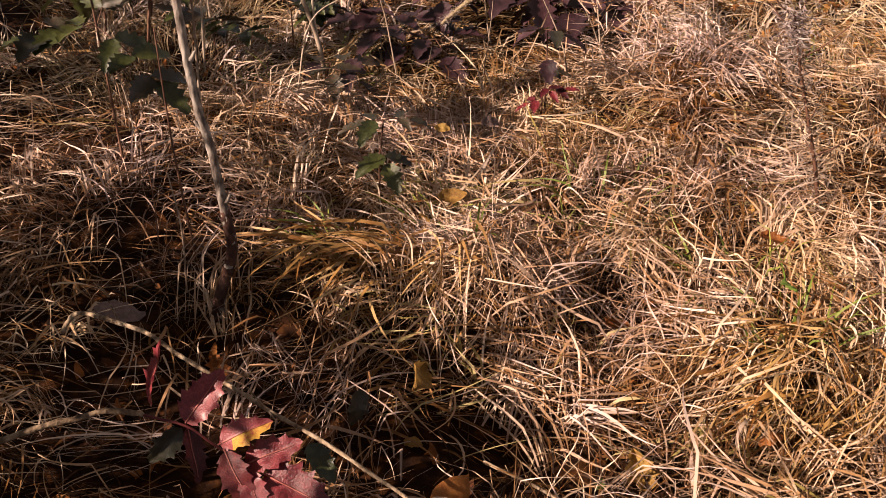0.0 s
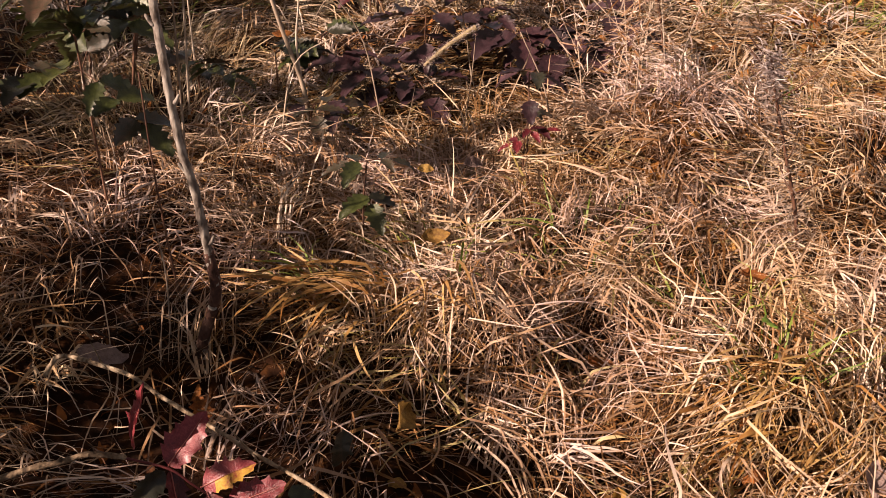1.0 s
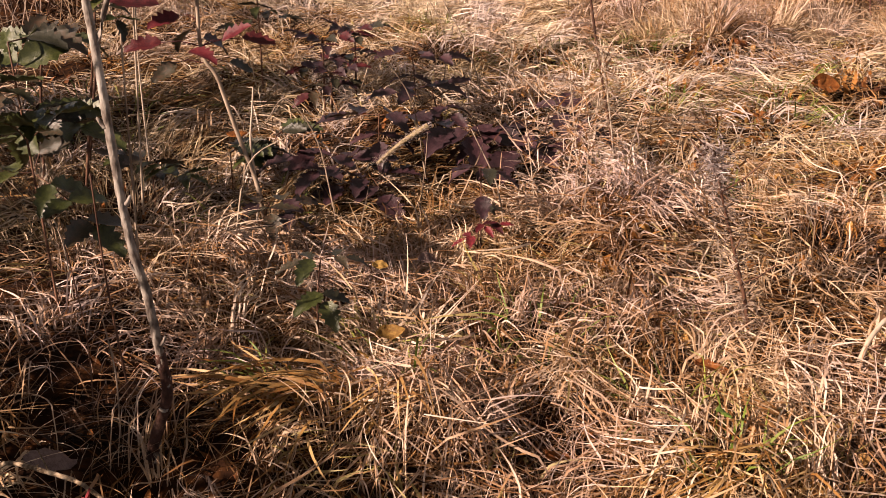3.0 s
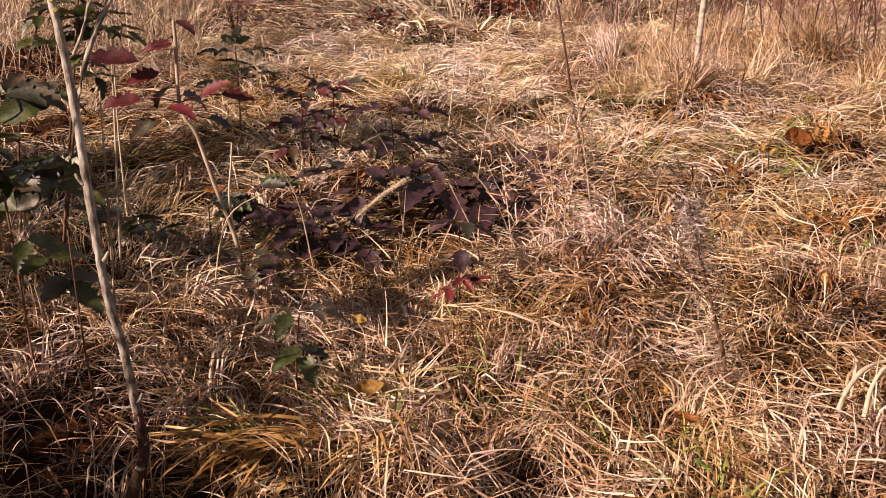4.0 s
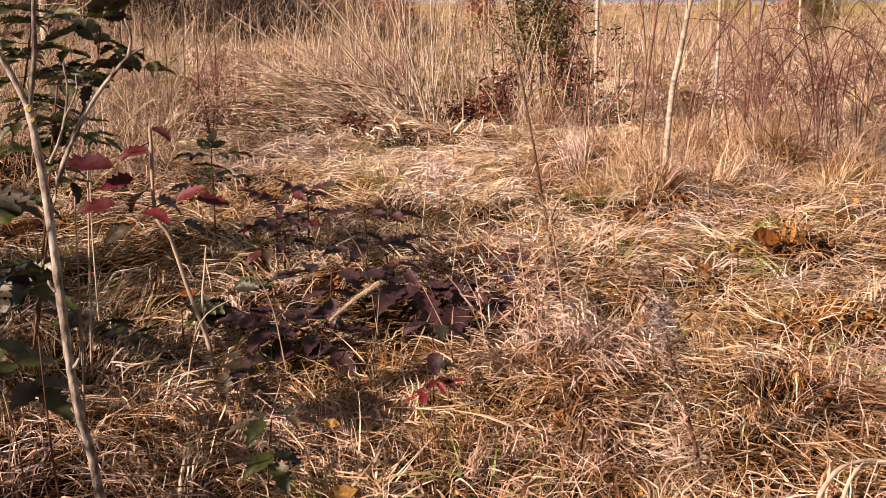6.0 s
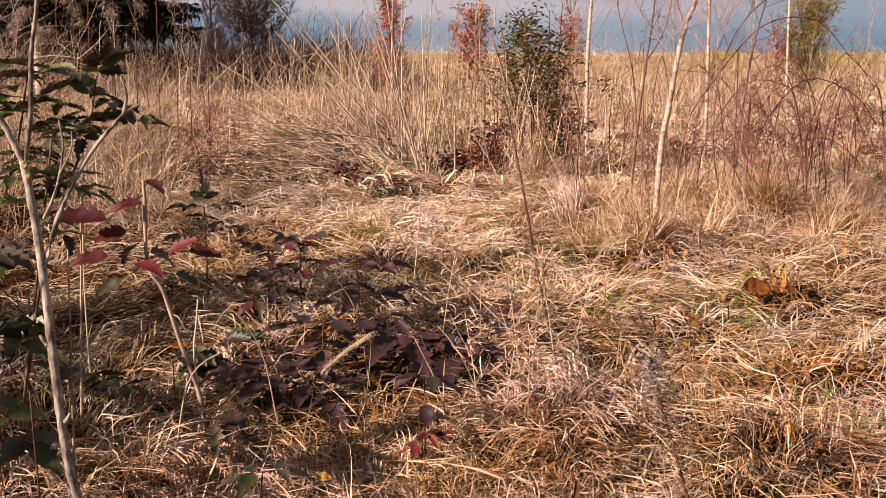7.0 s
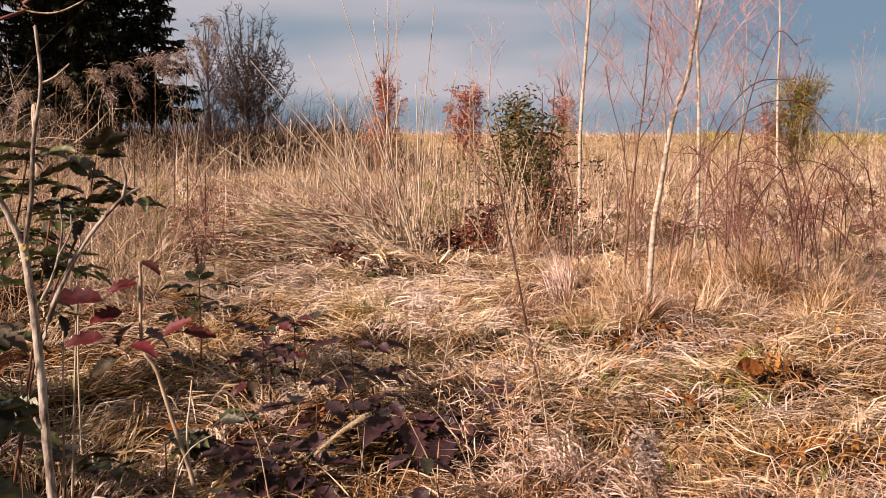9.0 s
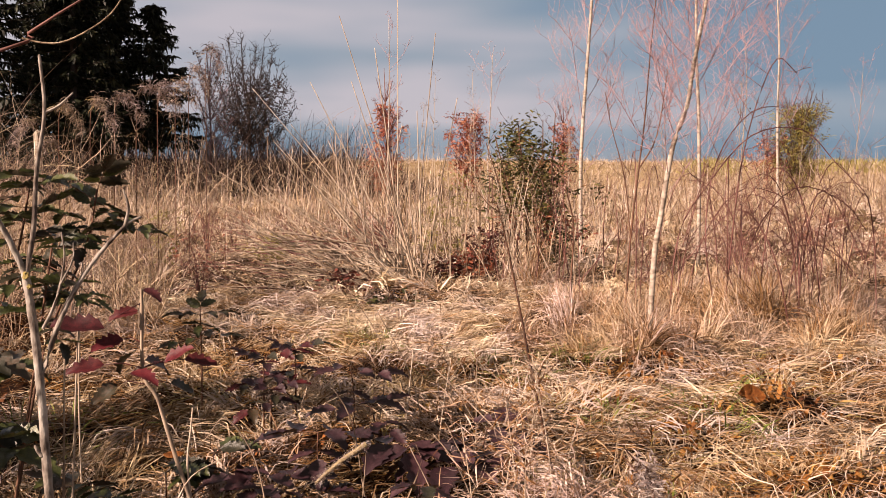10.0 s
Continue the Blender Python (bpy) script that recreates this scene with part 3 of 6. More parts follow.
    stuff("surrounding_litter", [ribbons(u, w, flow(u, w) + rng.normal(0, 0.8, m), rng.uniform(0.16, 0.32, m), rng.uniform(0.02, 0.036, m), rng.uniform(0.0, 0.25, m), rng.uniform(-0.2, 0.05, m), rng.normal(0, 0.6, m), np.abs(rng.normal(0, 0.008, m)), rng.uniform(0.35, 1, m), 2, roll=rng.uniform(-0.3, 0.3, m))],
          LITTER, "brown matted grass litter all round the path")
    stuff("surrounding_grass", [ribbons(x, y, flow(x, y) + rng.normal(0, 0.6, n), rng.uniform(0.18, 0.40, n), rng.uniform(0.010, 0.020, n), rng.uniform(0.0, 0.6, n), rng.uniform(-0.5, 0.0, n), rng.normal(0, 0.6, n), np.abs(rng.normal(0, 0.02, n)), rng.uniform(0, 1, n), 2)],
          STRAW_PALE, "matted dry grass all round the path")
    stuff("distant_weeds", [
        locks(1900, 12, D, (0.14, 0.42), (0.007, 0.015), (0.2, 1.4), (-1.3, 1.0), 0.05, 0.3, 2, tone=(0.1, 1.0), fan=2.0),
    ], WEED, "distant mauve-brown dead weeds standing in the meadow", "weeds")


grass_field()


# ---- plant builders ----
def smooth_path(pts, sub=4):
    """A Catmull-Rom line through the points."""
    p = [Vector(q) for q in pts]
    if len(p) < 3 or sub < 2:
        return p
    p = [2 * p[0] - p[1]] + p + [2 * p[-1] - p[-2]]
    out = []
    for i in range(1, len(p) - 2):
        for k in range(sub):
            t = k / sub
            out.append(0.5 * (2 * p[i] + (p[i + 1] - p[i - 1]) * t + (2 * p[i - 1] - 5 * p[i] + 4 * p[i + 1] - p[i + 2]) * t * t + (3 * p[i] - p[i - 1] - 3 * p[i + 1] + p[i + 2]) * t ** 3))
    return out + [p[-2]]


class Soup:
    """Tubes gathered into one mesh."""

    def __init__(self):
        self.v, self.f = [], []

    def tube(self, pts, r0, r1, sides=6, rough=0.0):
        pts = [Vector(p) for p in pts]
        n, base = len(pts), len(self.v)
        for i, p in enumerate(pts):
            d = (pts[min(i + 1, n - 1)] - pts[max(i - 1, 0)]).normalized()
            a = d.orthogonal() if abs(d.z) > 0.95 else d.cross(UP)
            a.normalize()
            b = d.cross(a)
            r = r0 + (r1 - r0) * i / max(1, n - 1)
            for k in range(sides):
                an = 6.28318 * k / sides
                q = r * (1 + rough * random.uniform(-1, 1))
                self.v.append(p + (a * math.cos(an) + b * math.sin(an)) * q)
        for i in range(n - 1):
            for k in range(sides):
                j = (k + 1) % sides
                self.f.append((base + i * sides + k, base + i * sides + j, base + (i + 1) * sides + j, base + (i + 1) * sides + k))
        c = len(self.v)
        self.v.append(pts[-1] + (pts[-1] - pts[-2]).normalized() * r1)
        t = base + (n - 1) * sides
        for k in range(sides):
            self.f.append((t + k, t + (k + 1) % sides, c, c))
        return self

    def mesh(self, name):
        me = bpy.data.meshes.new(name)
        me.from_pydata([tuple(q) for q in self.v], [], [tuple(dict.fromkeys(f)) for f in self.f])
        me.polygons.foreach_set("use_smooth", [True] * len(me.polygons))
        me.update()
        return me


def tube_part(name, pts, r0, r1, material, parent, sides=6, rough=0.0, sub=4, label=""):
    return part(name, Soup().tube(smooth_path(pts, sub), r0, r1, sides, rough).mesh(name), material, parent, label)


def leaflet_mesh(name, stations=9, width=0.46, teeth=0.2, fold=0.25, droop=0.2, seed=0):
    """A spiny holly-like leaflet one unit long along +x, folded on its midrib."""
    r = random.Random(seed)
    v, f = [], []
    for i in range(stations):
        s = i / (stations - 1)
        w = 0.5 * width * (math.sin(math.pi * min(1, s ** 0.75)) ** 0.7 if 0 < s < 1 else 0.02)
        w *= 1 + (teeth if i % 2 else -teeth) * (0 < i < stations - 1)
        fwd = 0.05 * (i % 2) * (i < stations - 1)
        z = -droop * s * s + 0.02 * math.sin(s * 9 + seed)
        lift = fold * w + r.uniform(-0.015, 0.015)
        v += [(s + fwd, w, z + lift), (s + fwd * 0.4, w * 0.5, z + lift * 0.38), (s, 0, z), (s + fwd * 0.4, -w * 0.5, z + lift * 0.38), (s + fwd, -w * r.uniform(0.9, 1.05), z + lift)]
    for i in range(stations - 1):
        for k in range(4):
            a = i * 5 + k
            f.append((a, a + 5, a + 6, a + 1))
    me = bpy.data.meshes.new(name)
    me.from_pydata(v, [], f)
    me.polygons.foreach_set("use_smooth", [True] * len(me.polygons))
    me.update()
    return me


LEAFLETS = {}


def leaflet_for(material):
    """Two leaflet shapes for each leaf material, shared by all leaflets."""
    if material.name not in LEAFLETS:
        LEAFLETS[material.name] = [leaflet_mesh("leaflet", 11, 0.54, 0.19, 0.34, 0.12 + 0.12 * k, k) for k in range(3)]
        for me in LEAFLETS[material.name]:
            me.materials.append(material)
    return random.choice(LEAFLETS[material.name])


def frame_of(p, d, up, size):
    """A pose at p whose x runs along d and whose z leans to up, scaled."""
    x = Vector(d).normalized()
    y = Vector(up).cross(x).normalized()
    z = x.cross(y)
    m = Matrix((x, y, z)).transposed().to_4x4()
    return Matrix.Translation(p) @ m @ Matrix.Scale(size, 4)


def pinnate_leaf(parent, base, d, length, pairs, size, mats, rachis_mat, sag=0.25, up=UP):
    """One compound leaf: a stalk with paired leaflets and one at its tip."""
    base, d = Vector(base), Vector(d).normalized()
    side = Vector(up).cross(d).normalized()
    nrm = d.cross(side)
    pts = [base + d * length * t - UP * sag * length * t * t for t in (0, 0.25, 0.5, 0.75, 1)]
    stalk = part("leaf_stalk", Soup().tube(pts, 0.0013, 0.0008, 5).mesh("leaf_stalk"), rachis_mat, parent)
    for i in range(pairs):
        t = 0.3 + 0.62 * i / max(1, pairs - 1) if pairs > 1 else 0.6
        p = base + d * length * t - UP * sag * length * t * t
        for sgn in (-1, 1):
            dd = side * sgn + d * random.uniform(0.25, 0.6) + UP * random.uniform(-0.25, 0.2)
            u = nrm + side * random.uniform(-0.35, 0.35) + d * random.uniform(-0.3, 0.2)
            m = random.choice(mats)
            lf = part("leaflet", leaflet_for(m), m, stalk)
            lf.matrix_basis = frame_of(p, dd, u, 1.28 * size * random.uniform(0.85, 1.15))
    m = random.choice(mats)
    lf = part("leaflet", leaflet_for(m), m, stalk)
    lf.matrix_basis = frame_of(pts[-1], d - UP * random.uniform(0, 0.5), nrm + side * random.uniform(-0.3, 0.3), 1.28 * size * random.uniform(0.95, 1.2))
    return stalk


def rooted(x, y, dz=0.0):
    return Vector((x, y, gz(x, y) + dz))


# ---- sapling with lichened bark, beside the path ----
def build_sapling():
    t = thing("sapling", "young bare sapling with grey lichen-spotted bark", "sapling")
    trunk = [(-0.372, 1.47, -0.05), (-0.365, 1.487, 0.0), (-0.342, 1.487, 0.073), (-0.347, 1.487, 0.13), (-0.358, 1.487, 0.244), (-0.372, 1.487, 0.32), (-0.382, 1.487, 0.43), (-0.391, 1.487, 0.612), (-0.398, 1.487, 0.701), (-0.408, 1.487, 0.783)]
    tr = tube_part("trunk", trunk, 0.0082, 0.0058, BARK, t, 12, 0.11, 9)
    tube_part("root_collar", [(-0.385, 1.468, -0.07), (-0.371, 1.475, -0.02), (-0.358, 1.487, 0.02), (-0.343, 1.487, 0.073), (-0.346, 1.487, 0.125), (-0.3485, 1.487, 0.142)], 0.0105, 0.0082, COLLAR, tr, 10, 0.14, 6, "dark reddish-brown bark at the foot of the trunk")
    tube_part("branch", [(-0.391, 1.487, 0.625), (-0.359, 1.487, 0.717), (-0.317, 1.489, 0.791), (-0.268, 1.492, 0.848), (-0.246, 1.495, 0.861)], 0.0042, 0.0021, BARK, t, 8, 0.1)
    tube_part("branch", [(-0.268, 1.492, 0.848), (-0.262, 1.489, 0.875), (-0.268, 1.486, 0.90)], 0.003, 0.0015, BARK, t, 6, 0.05)
    tube_part("branch", [(-0.408, 1.487, 0.78), (-0.426, 1.48, 0.828), (-0.441, 1.475, 0.861), (-0.475, 1.46, 0.95), (-0.50, 1.45, 1.10)], 0.0048, 0.0026, BARK, t, 8, 0.07)
    tube_part("branch", [(-0.406, 1.487, 0.78), (-0.394, 1.487, 0.849), (-0.388, 1.487, 0.929), (-0.375, 1.487, 1.01), (-0.38, 1.487, 1.09)], 0.0042, 0.0022, BARK, t, 8, 0.06)
    tube_part("branch", [(-0.375, 1.487, 1.01), (-0.355, 1.487, 1.02), (-0.335, 1.485, 1.038)], 0.0024, 0.0011, BARK, t, 6)
    tube_part("branch", [(-0.385, 1.487, 0.70), (-0.365, 1.48, 0.74), (-0.350, 1.475, 0.80), (-0.352, 1.47, 0.84)], 0.0026, 0.0012, BARK, t, 6)
    tube_part("branch", [(-0.357, 1.477, 0.765), (-0.338, 1.472, 0.80), (-0.336, 1.47, 0.825)], 0.0016, 0.0009, BARK, t, 6)
    # lichen crusts on the fork
    for p, r in (((-0.405, 1.4805, 0.778), 0.0048), ((-0.401, 1.481, 0.762), 0.0034), ((-0.354, 1.474, 0.742), 0.003)):
        bm = bmesh.new()
        bmesh.ops.create_icosphere(bm, subdivisions=2, radius=r, matrix=Matrix.Translation(p) @ Matrix.Diagonal((1, 0.55, 1.2, 1)))
        for q in bm.verts:
            q.co += Vector((random.uniform(-1, 1), random.uniform(-1, 1), random.uniform(-1, 1))) * 0.0012
        me = bpy.data.meshes.new("lichen")
        bm.to_mesh(me)
        bm.free()
        part("lichen", me, LICHEN, tr, "yellow lichen crust on the bark")
    # bud scars
    for z, x, sd in ((0.165, -0.349, 1), (0.29, -0.364, -1), (0.40, -0.379, 1), (0.52, -0.386, -1)):
        k = Soup().tube([(x + 0.005 * sd, 1.485, z - 0.006), (x + 0.010 * sd, 1.483, z), (x + 0.0135 * sd, 1.482, z + 0.008)], 0.0042, 0.0022, 7, 0.2)
        part("bud", k.mesh("bud"), BARK, tr)


# ---- holly-leaved shrubs ----
def holly_shrub(label, stem, r, leaves, mats, rach=BROWN_STEM, group="holly-leaved shrubs", stem_mat=BROWN_STEM):
    """stem: points from the root up; leaves: rows of (height fraction, heading in degrees, climb in degrees, stalk length, pairs, leaflet length)."""
    t = thing("holly_shrub", label, "shrub", group)
    line = smooth_path([rooted(stem[0][0], stem[0][1], -0.03)] + [Vector(p) for p in stem[1:]], 5)
    part("stem", Soup().tube(line, r, r * 0.6, 7, 0.08).mesh("stem"), stem_mat, t)
    for fr, az, el, ln, pairs, size in leaves:
        i = min(len(line) - 1, int(fr * (len(line) - 1) + 0.5))
        a, e = radians(az), radians(el)
        d = Vector((math.sin(a) * math.cos(e), math.cos(a) * math.cos(e), math.sin(e)))
        pinnate_leaf(t, line[i], d, ln, pairs, size, mats, rach)
    return t


def build_holly():
    P, W, R, G, K, Y = LEAF_PURPLE, LEAF_WINE, LEAF_RED, LEAF_GREEN, LEAF_DARK, LEAF_GOLD
    # low purple patch
    lab = "low holly-leaved shrub with glossy dark purple autumn leaves"
    rows = [
        ((-0.17, 2.60), 0.14, [(1.0, -80, 5, 0.13, 2, 0.075), (1.0, -150, 0, 0.11, 2, 0.07), (0.8, 60, 10, 0.10, 2, 0.07), (1, -20, 30, 0.10, 2, 0.065)]),
        ((-0.06, 2.52), 0.09, [(1.0, 160, -5, 0.09, 2, 0.07), (1.0, -100, 5, 0.11, 2, 0.07), (0.9, 40, 15, 0.1, 2, 0.065)]),
        ((-0.04, 2.72), 0.24, [(1.0, -70, 5, 0.12, 2, 0.07), (1.0, 80, 10, 0.11, 2, 0.07), (0.8, 180, 0, 0.10, 2, 0.065), (1, 10, 40, 0.1, 2, 0.06)]),
        ((0.19, 2.62), 0.25, [(1.0, -90, 5, 0.09, 1, 0.085), (1.0, 80, 5, 0.09, 1, 0.085), (1.0, 170, 0, 0.06, 1, 0.08), (0.6, 130, 10, 0.09, 2, 0.065)]),
        ((0.30, 2.60), 0.215, [(1.0, -60, 8, 0.08, 1, 0.085), (1.0, 100, 5, 0.09, 2, 0.08), (1.0, 190, -5, 0.06, 1, 0.085), (0.7, 120, 0, 0.12, 2, 0.07), (0.5, 200, 5, 0.07, 1, 0.06)]),
        ((0.42, 2.72), 0.26, [(1.0, 30, 30, 0.1, 2, 0.06), (1.0, 120, 5, 0.11, 2, 0.07), (0.8, -90, 10, 0.1, 2, 0.06)]),
        ((0.12, 2.98), 0.24, [(1.0, -90, 15, 0.12, 3, 0.055), (1.0, 30, 20, 0.12, 3, 0.055), (0.8, 150, 5, 0.11, 3, 0.055)]),
        ((0.05, 3.25), 0.22, [(1.0, -60, 20, 0.12, 3, 0.05), (1.0, 90, 20, 0.12, 3, 0.05), (0.8, 190, 5, 0.1, 3, 0.05)]),
    ]
    for (x, y), z, lv in rows:
        x, y, z = x + 0.06, y + 0.14, z * 0.85
        zz = gz(x, y) + max(0.09, z)
        lv = [(f, az, el * 0.7, ln * 0.9, 1 + (k == 1), sz * 1.18) for k, (f, az, el, ln, n, sz) in enumerate(lv[:3])]
        holly_shrub(lab, [(x, y), (x + random.uniform(-0.02, 0.02), y, zz * 0.5), (x + random.uniform(-0.02, 0.02), y, zz)], 0.003, lv, [P])
    # low green leaves under the purple ones
    for x, y in ((-0.30, 2.95), (-0.62, 2.75), (-0.42, 2.85)):
        z = gz(x, y)
        holly_shrub("low holly-leaved shrub with dull green leaves in the grass", [(x, y), (x, y, z + 0.06), (x, y, z + 0.13)], 0.003,
                    [(1, random.uniform(0, 360), 20, 0.1, 3, 0.055), (1, random.uniform(0, 360), 15, 0.1, 3, 0.055), (0.8, random.uniform(0, 360), 10, 0.1, 2, 0.055)], [G, K])
    # red shrub on a forked stem
    t = holly_shrub("upright holly-leaved shrub with wine-red leaves on a tan stem", [(-0.285, 2.5), (-0.304, 2.5, 0.083), (-0.342, 2.5, 0.212), (-0.385, 2.5, 0.364), (-0.417, 2.5, 0.427), (-0.417, 2.5, 0.585), (-0.418, 2.5, 0.632)], 0.0062, [], [W], stem_mat=CANE)
    for z, leaves in ((0.60, (((-0.50, 2.47, 0.542), (-0.608, 2.46, 0.560), W), ((-0.426, 2.5, 0.579), (-0.479, 2.47, 0.581), W), ((-0.412, 2.5, 0.632), (-0.372, 2.47, 0.624), W))),
                      (0.50, (((-0.463, 2.5, 0.512), (-0.516, 2.45, 0.508), LEAF_CRIMSON), ((-0.445, 2.55, 0.469), (-0.50, 2.6, 0.44), K))),
                      (0.44, (((-0.508, 2.5, 0.449), (-0.582, 2.47, 0.450), W), ((-0.44, 2.48, 0.432), (-0.385, 2.43, 0.44), LEAF_CRIMSON), ((-0.366, 2.5, 0.452), (-0.306, 2.48, 0.492), LEAF_CRIMSON), ((-0.322, 2.52, 0.455), (-0.25, 2.53, 0.445), W), ((-0.416, 2.53, 0.452), (-0.36, 2.58, 0.43), P))),
                      (0.40, (((-0.479, 2.5, 0.40), (-0.525, 2.46, 0.37), K), ((-0.36, 2.55, 0.39), (-0.31, 2.58, 0.365), K)))):
        for p, q, m in leaves:
            p, q = Vector(p), Vector(q)
            root = Vector((-0.417, 2.5, z))
            stalk = part("leaf_stalk", Soup().tube([root, root.lerp(p, 0.55) + UP * 0.008, p], 0.0014, 0.0009, 5).mesh("leaf_stalk"), LEAF_WINE, t)
            lf = part("leaflet", leaflet_for(m), m, stalk)
            lf.matrix_basis = frame_of(p, q - p, Vector((0.25, -0.45, 0.85)), 1.12 * (q - p).length)
    tube_part("stem", [(-0.315, 2.504, -0.02), (-0.305, 2.504, 0.058), (-0.316, 2.504, 0.193), (-0.307, 2.504, 0.28), (-0.301, 2.504, 0.337)], 0.0038, 0.0022, CANE, t, 6, 0.08)
    holly_shrub("small holly-leaved sprig with brown and rust leaves", [(-0.28, 2.42), (-0.28, 2.42, 0.03), (-0.27, 2.42, 0.07)], 0.003,
                [(1, 60, 5, 0.06, 1, 0.06), (1, -90, 5, 0.05, 1, 0.06), (1, 170, 0, 0.05, 1, 0.06), (0.8, 110, -5, 0.08, 1, 0.06)], [K, P, K])
    # dark green and dark red sprigs further on
    holly_shrub("small upright holly-leaved shrub with dark green leaves", [(-0.44, 3.913), (-0.44, 3.913, 0.2), (-0.442, 3.913, 0.36)], 0.004,
                [(1, 0, 60, 0.07, 1, 0.05), (1, -80, 15, 0.07, 2, 0.05), (1, 80, 20, 0.08, 2, 0.05), (0.75, 100, 5, 0.1, 2, 0.05), (0.7, -95, 5, 0.1, 2, 0.05), (0.85, 180, 10, 0.06, 1, 0.05)], [K, K, G])
    for x, y, z in ((-0.19, 3.6, 0.25), (-0.08, 3.65, 0.27), (-0.16, 3.5, 0.16)):
        holly_shrub("low holly-leaved shrub with dark red-brown leaves", [(x, y), (x, y, z * 0.5), (x, y, z)], 0.004,
                    [(1, -80, 30, 0.07, 2, 0.05), (1, 90, 30, 0.08, 2, 0.05), (1, 170, 10, 0.07, 2, 0.045), (0.7, 40, 10, 0.08, 2, 0.05), (0.7, -120, 0, 0.08, 2, 0.05)], [K, W, P])
    # little red rosette
    holly_shrub("tiny holly-leaved seedling with crimson leaves", [(0.225, 2.2), (0.225, 2.2, 0.05), (0.23, 2.2, 0.10)], 0.0025,
                [(0.6, -110, -5, 0.03, 1, 0.03), (0.8, 80, 10, 0.05, 1, 0.028), (0.9, 150, 0, 0.02, 1, 0.026)], [R, LEAF_CRIMSON, W])
    holly_shrub("slim holly-leaved shoot with dark bronze leaves", [(0.235, 2.22), (0.233, 2.22, 0.12), (0.232, 2.22, 0.215)], 0.0025,
                [(1, -70, 5, 0.02, 1, 0.05), (1, 110, 0, 0.03, 1, 0.045), (0.7, 180, -20, 0.02, 0, 0.055), (0.5, 80, 10, 0.02, 1, 0.03)], [K, P])
    holly_shrub("small holly-leaved sprig with green and red leaves in the grass", [(-0.12, 1.83), (-0.12, 1.83, 0.06), (-0.11, 1.83, 0.16)], 0.0025,
                [(1, -90, 0, 0.03, 1, 0.045), (1, 80, 10, 0.05, 1, 0.035), (0.7, 160, -10, 0.04, 1, 0.05)], [K, K, G])
    # dark evergreen shrubs behind the sapling
    def whorls(n, lo, hi, ln, size, pairs=3):
        return [(lo + (hi - lo) * (k + 0.5) / n, k * 137.5 + random.uniform(-20, 20), random.uniform(-25, 55), ln * random.uniform(0.75, 1.15), pairs, size * random.uniform(0.85, 1.1)) for k in range(n)]
    for stem, n in (([(-0.95, 2.85), (-0.90, 2.83, 0.35), (-0.79, 2.8, 0.68), (-0.74, 2.78, 0.90)], 13), ([(-0.86, 2.95), (-0.76, 2.92, 0.4), (-0.63, 2.88, 0.70), (-0.59, 2.86, 0.86)], 10), ([(-0.80, 2.7), (-0.72, 2.68, 0.4), (-0.66, 2.66, 0.74)], 10)):
        holly_shrub("tall holly-leaved shrub with dark green glossy leaves", stem, 0.0042, whorls(n, 0.66, 1.0, 0.13, 0.047), [G, G, K])
    holly_shrub("broad-leaved holly shrub with green and bronze leaves", [(-0.64, 1.92), (-0.65, 1.92, 0.25), (-0.66, 1.91, 0.56)], 0.003, whorls(12, 0.55, 1.0, 0.13, 0.062), [G, G, K])
    # trailing red branch close by
    t = thing("holly_branch", "bare trailing holly-leaved branch ending in glossy crimson leaves", "branch", "holly-leaved shrubs")
    tube_part("stem", NEAR_BRANCH, 0.0046, 0.0034, STICK, t, 9, 0.16, 9)
    line = [Vector(p) for p in ((-0.361, 1.0, 0.113), (-0.307, 0.99, 0.104), (-0.275, 0.98, 0.085), (-0.234, 0.97, 0.062), (-0.201, 0.96, 0.048), (-0.175, 0.952, 0.035))]
    part("leaf_stalk", Soup().tube(smooth_path(line, 5), 0.0019, 0.001, 7, 0.05).mesh("leaf_stalk"), LEAF_WINE, t, "red leaf stalk")
    n = (-0.25, -0.65, 0.75)
    for k, (p, q, up, wide, m, half) in enumerate((
        ((-0.347, 1.00, 0.130), (-0.336, 1.012, 0.214), (-0.9, -0.35, 0.15), 0.50, R, None),
        ((-0.309, 1.00, 0.101), (-0.267, 1.025, 0.162), (-0.35, -0.8, 0.35), 0.62, R, None),
        ((-0.307, 0.99, 0.101), (-0.280, 0.945, 0.058), (0.7, -0.2, 0.4), 0.55, W, None),
        ((-0.313, 0.99, 0.101), (-0.350, 0.965, 0.066), (0.5, -0.5, 0.4), 0.60, K, None),
        ((-0.267, 0.98, 0.085), (-0.206, 0.985, 0.118), n, 0.56, R, LEAF_GOLD),
        ((-0.259, 0.97, 0.082), (-0.226, 0.925, 0.036), n, 0.55, W, None),
        ((-0.236, 0.97, 0.061), (-0.168, 0.975, 0.095), n, 0.56, R, None),
        ((-0.232, 0.96, 0.060), (-0.211, 0.912, 0.028), n, 0.60, R, None),
        ((-0.211, 0.96, 0.054), (-0.130, 0.915, 0.046), (-0.1, -0.6, 0.8), 0.62, R, None),
        ((-0.163, 1.00, 0.069), (-0.128, 0.97, 0.034), (0.3, -0.6, 0.6), 0.55, G, None),
        ((-0.108, 1.13, 0.055), (-0.118, 1.11, 0.005), (0.5, -0.8, 0.2), 0.60, K, None))):
        p, q = Vector(p), Vector(q)
        me = spiny_leaflet("leaflet", wide, 0.10 + 0.05 * (k % 3), k)
        me.materials.append(m)
        if half:
            me.materials.append(half)
            me.polygons.foreach_set("material_index", [1 if f % 6 >= 3 and f > 30 else 0 for f in range(len(me.polygons))])
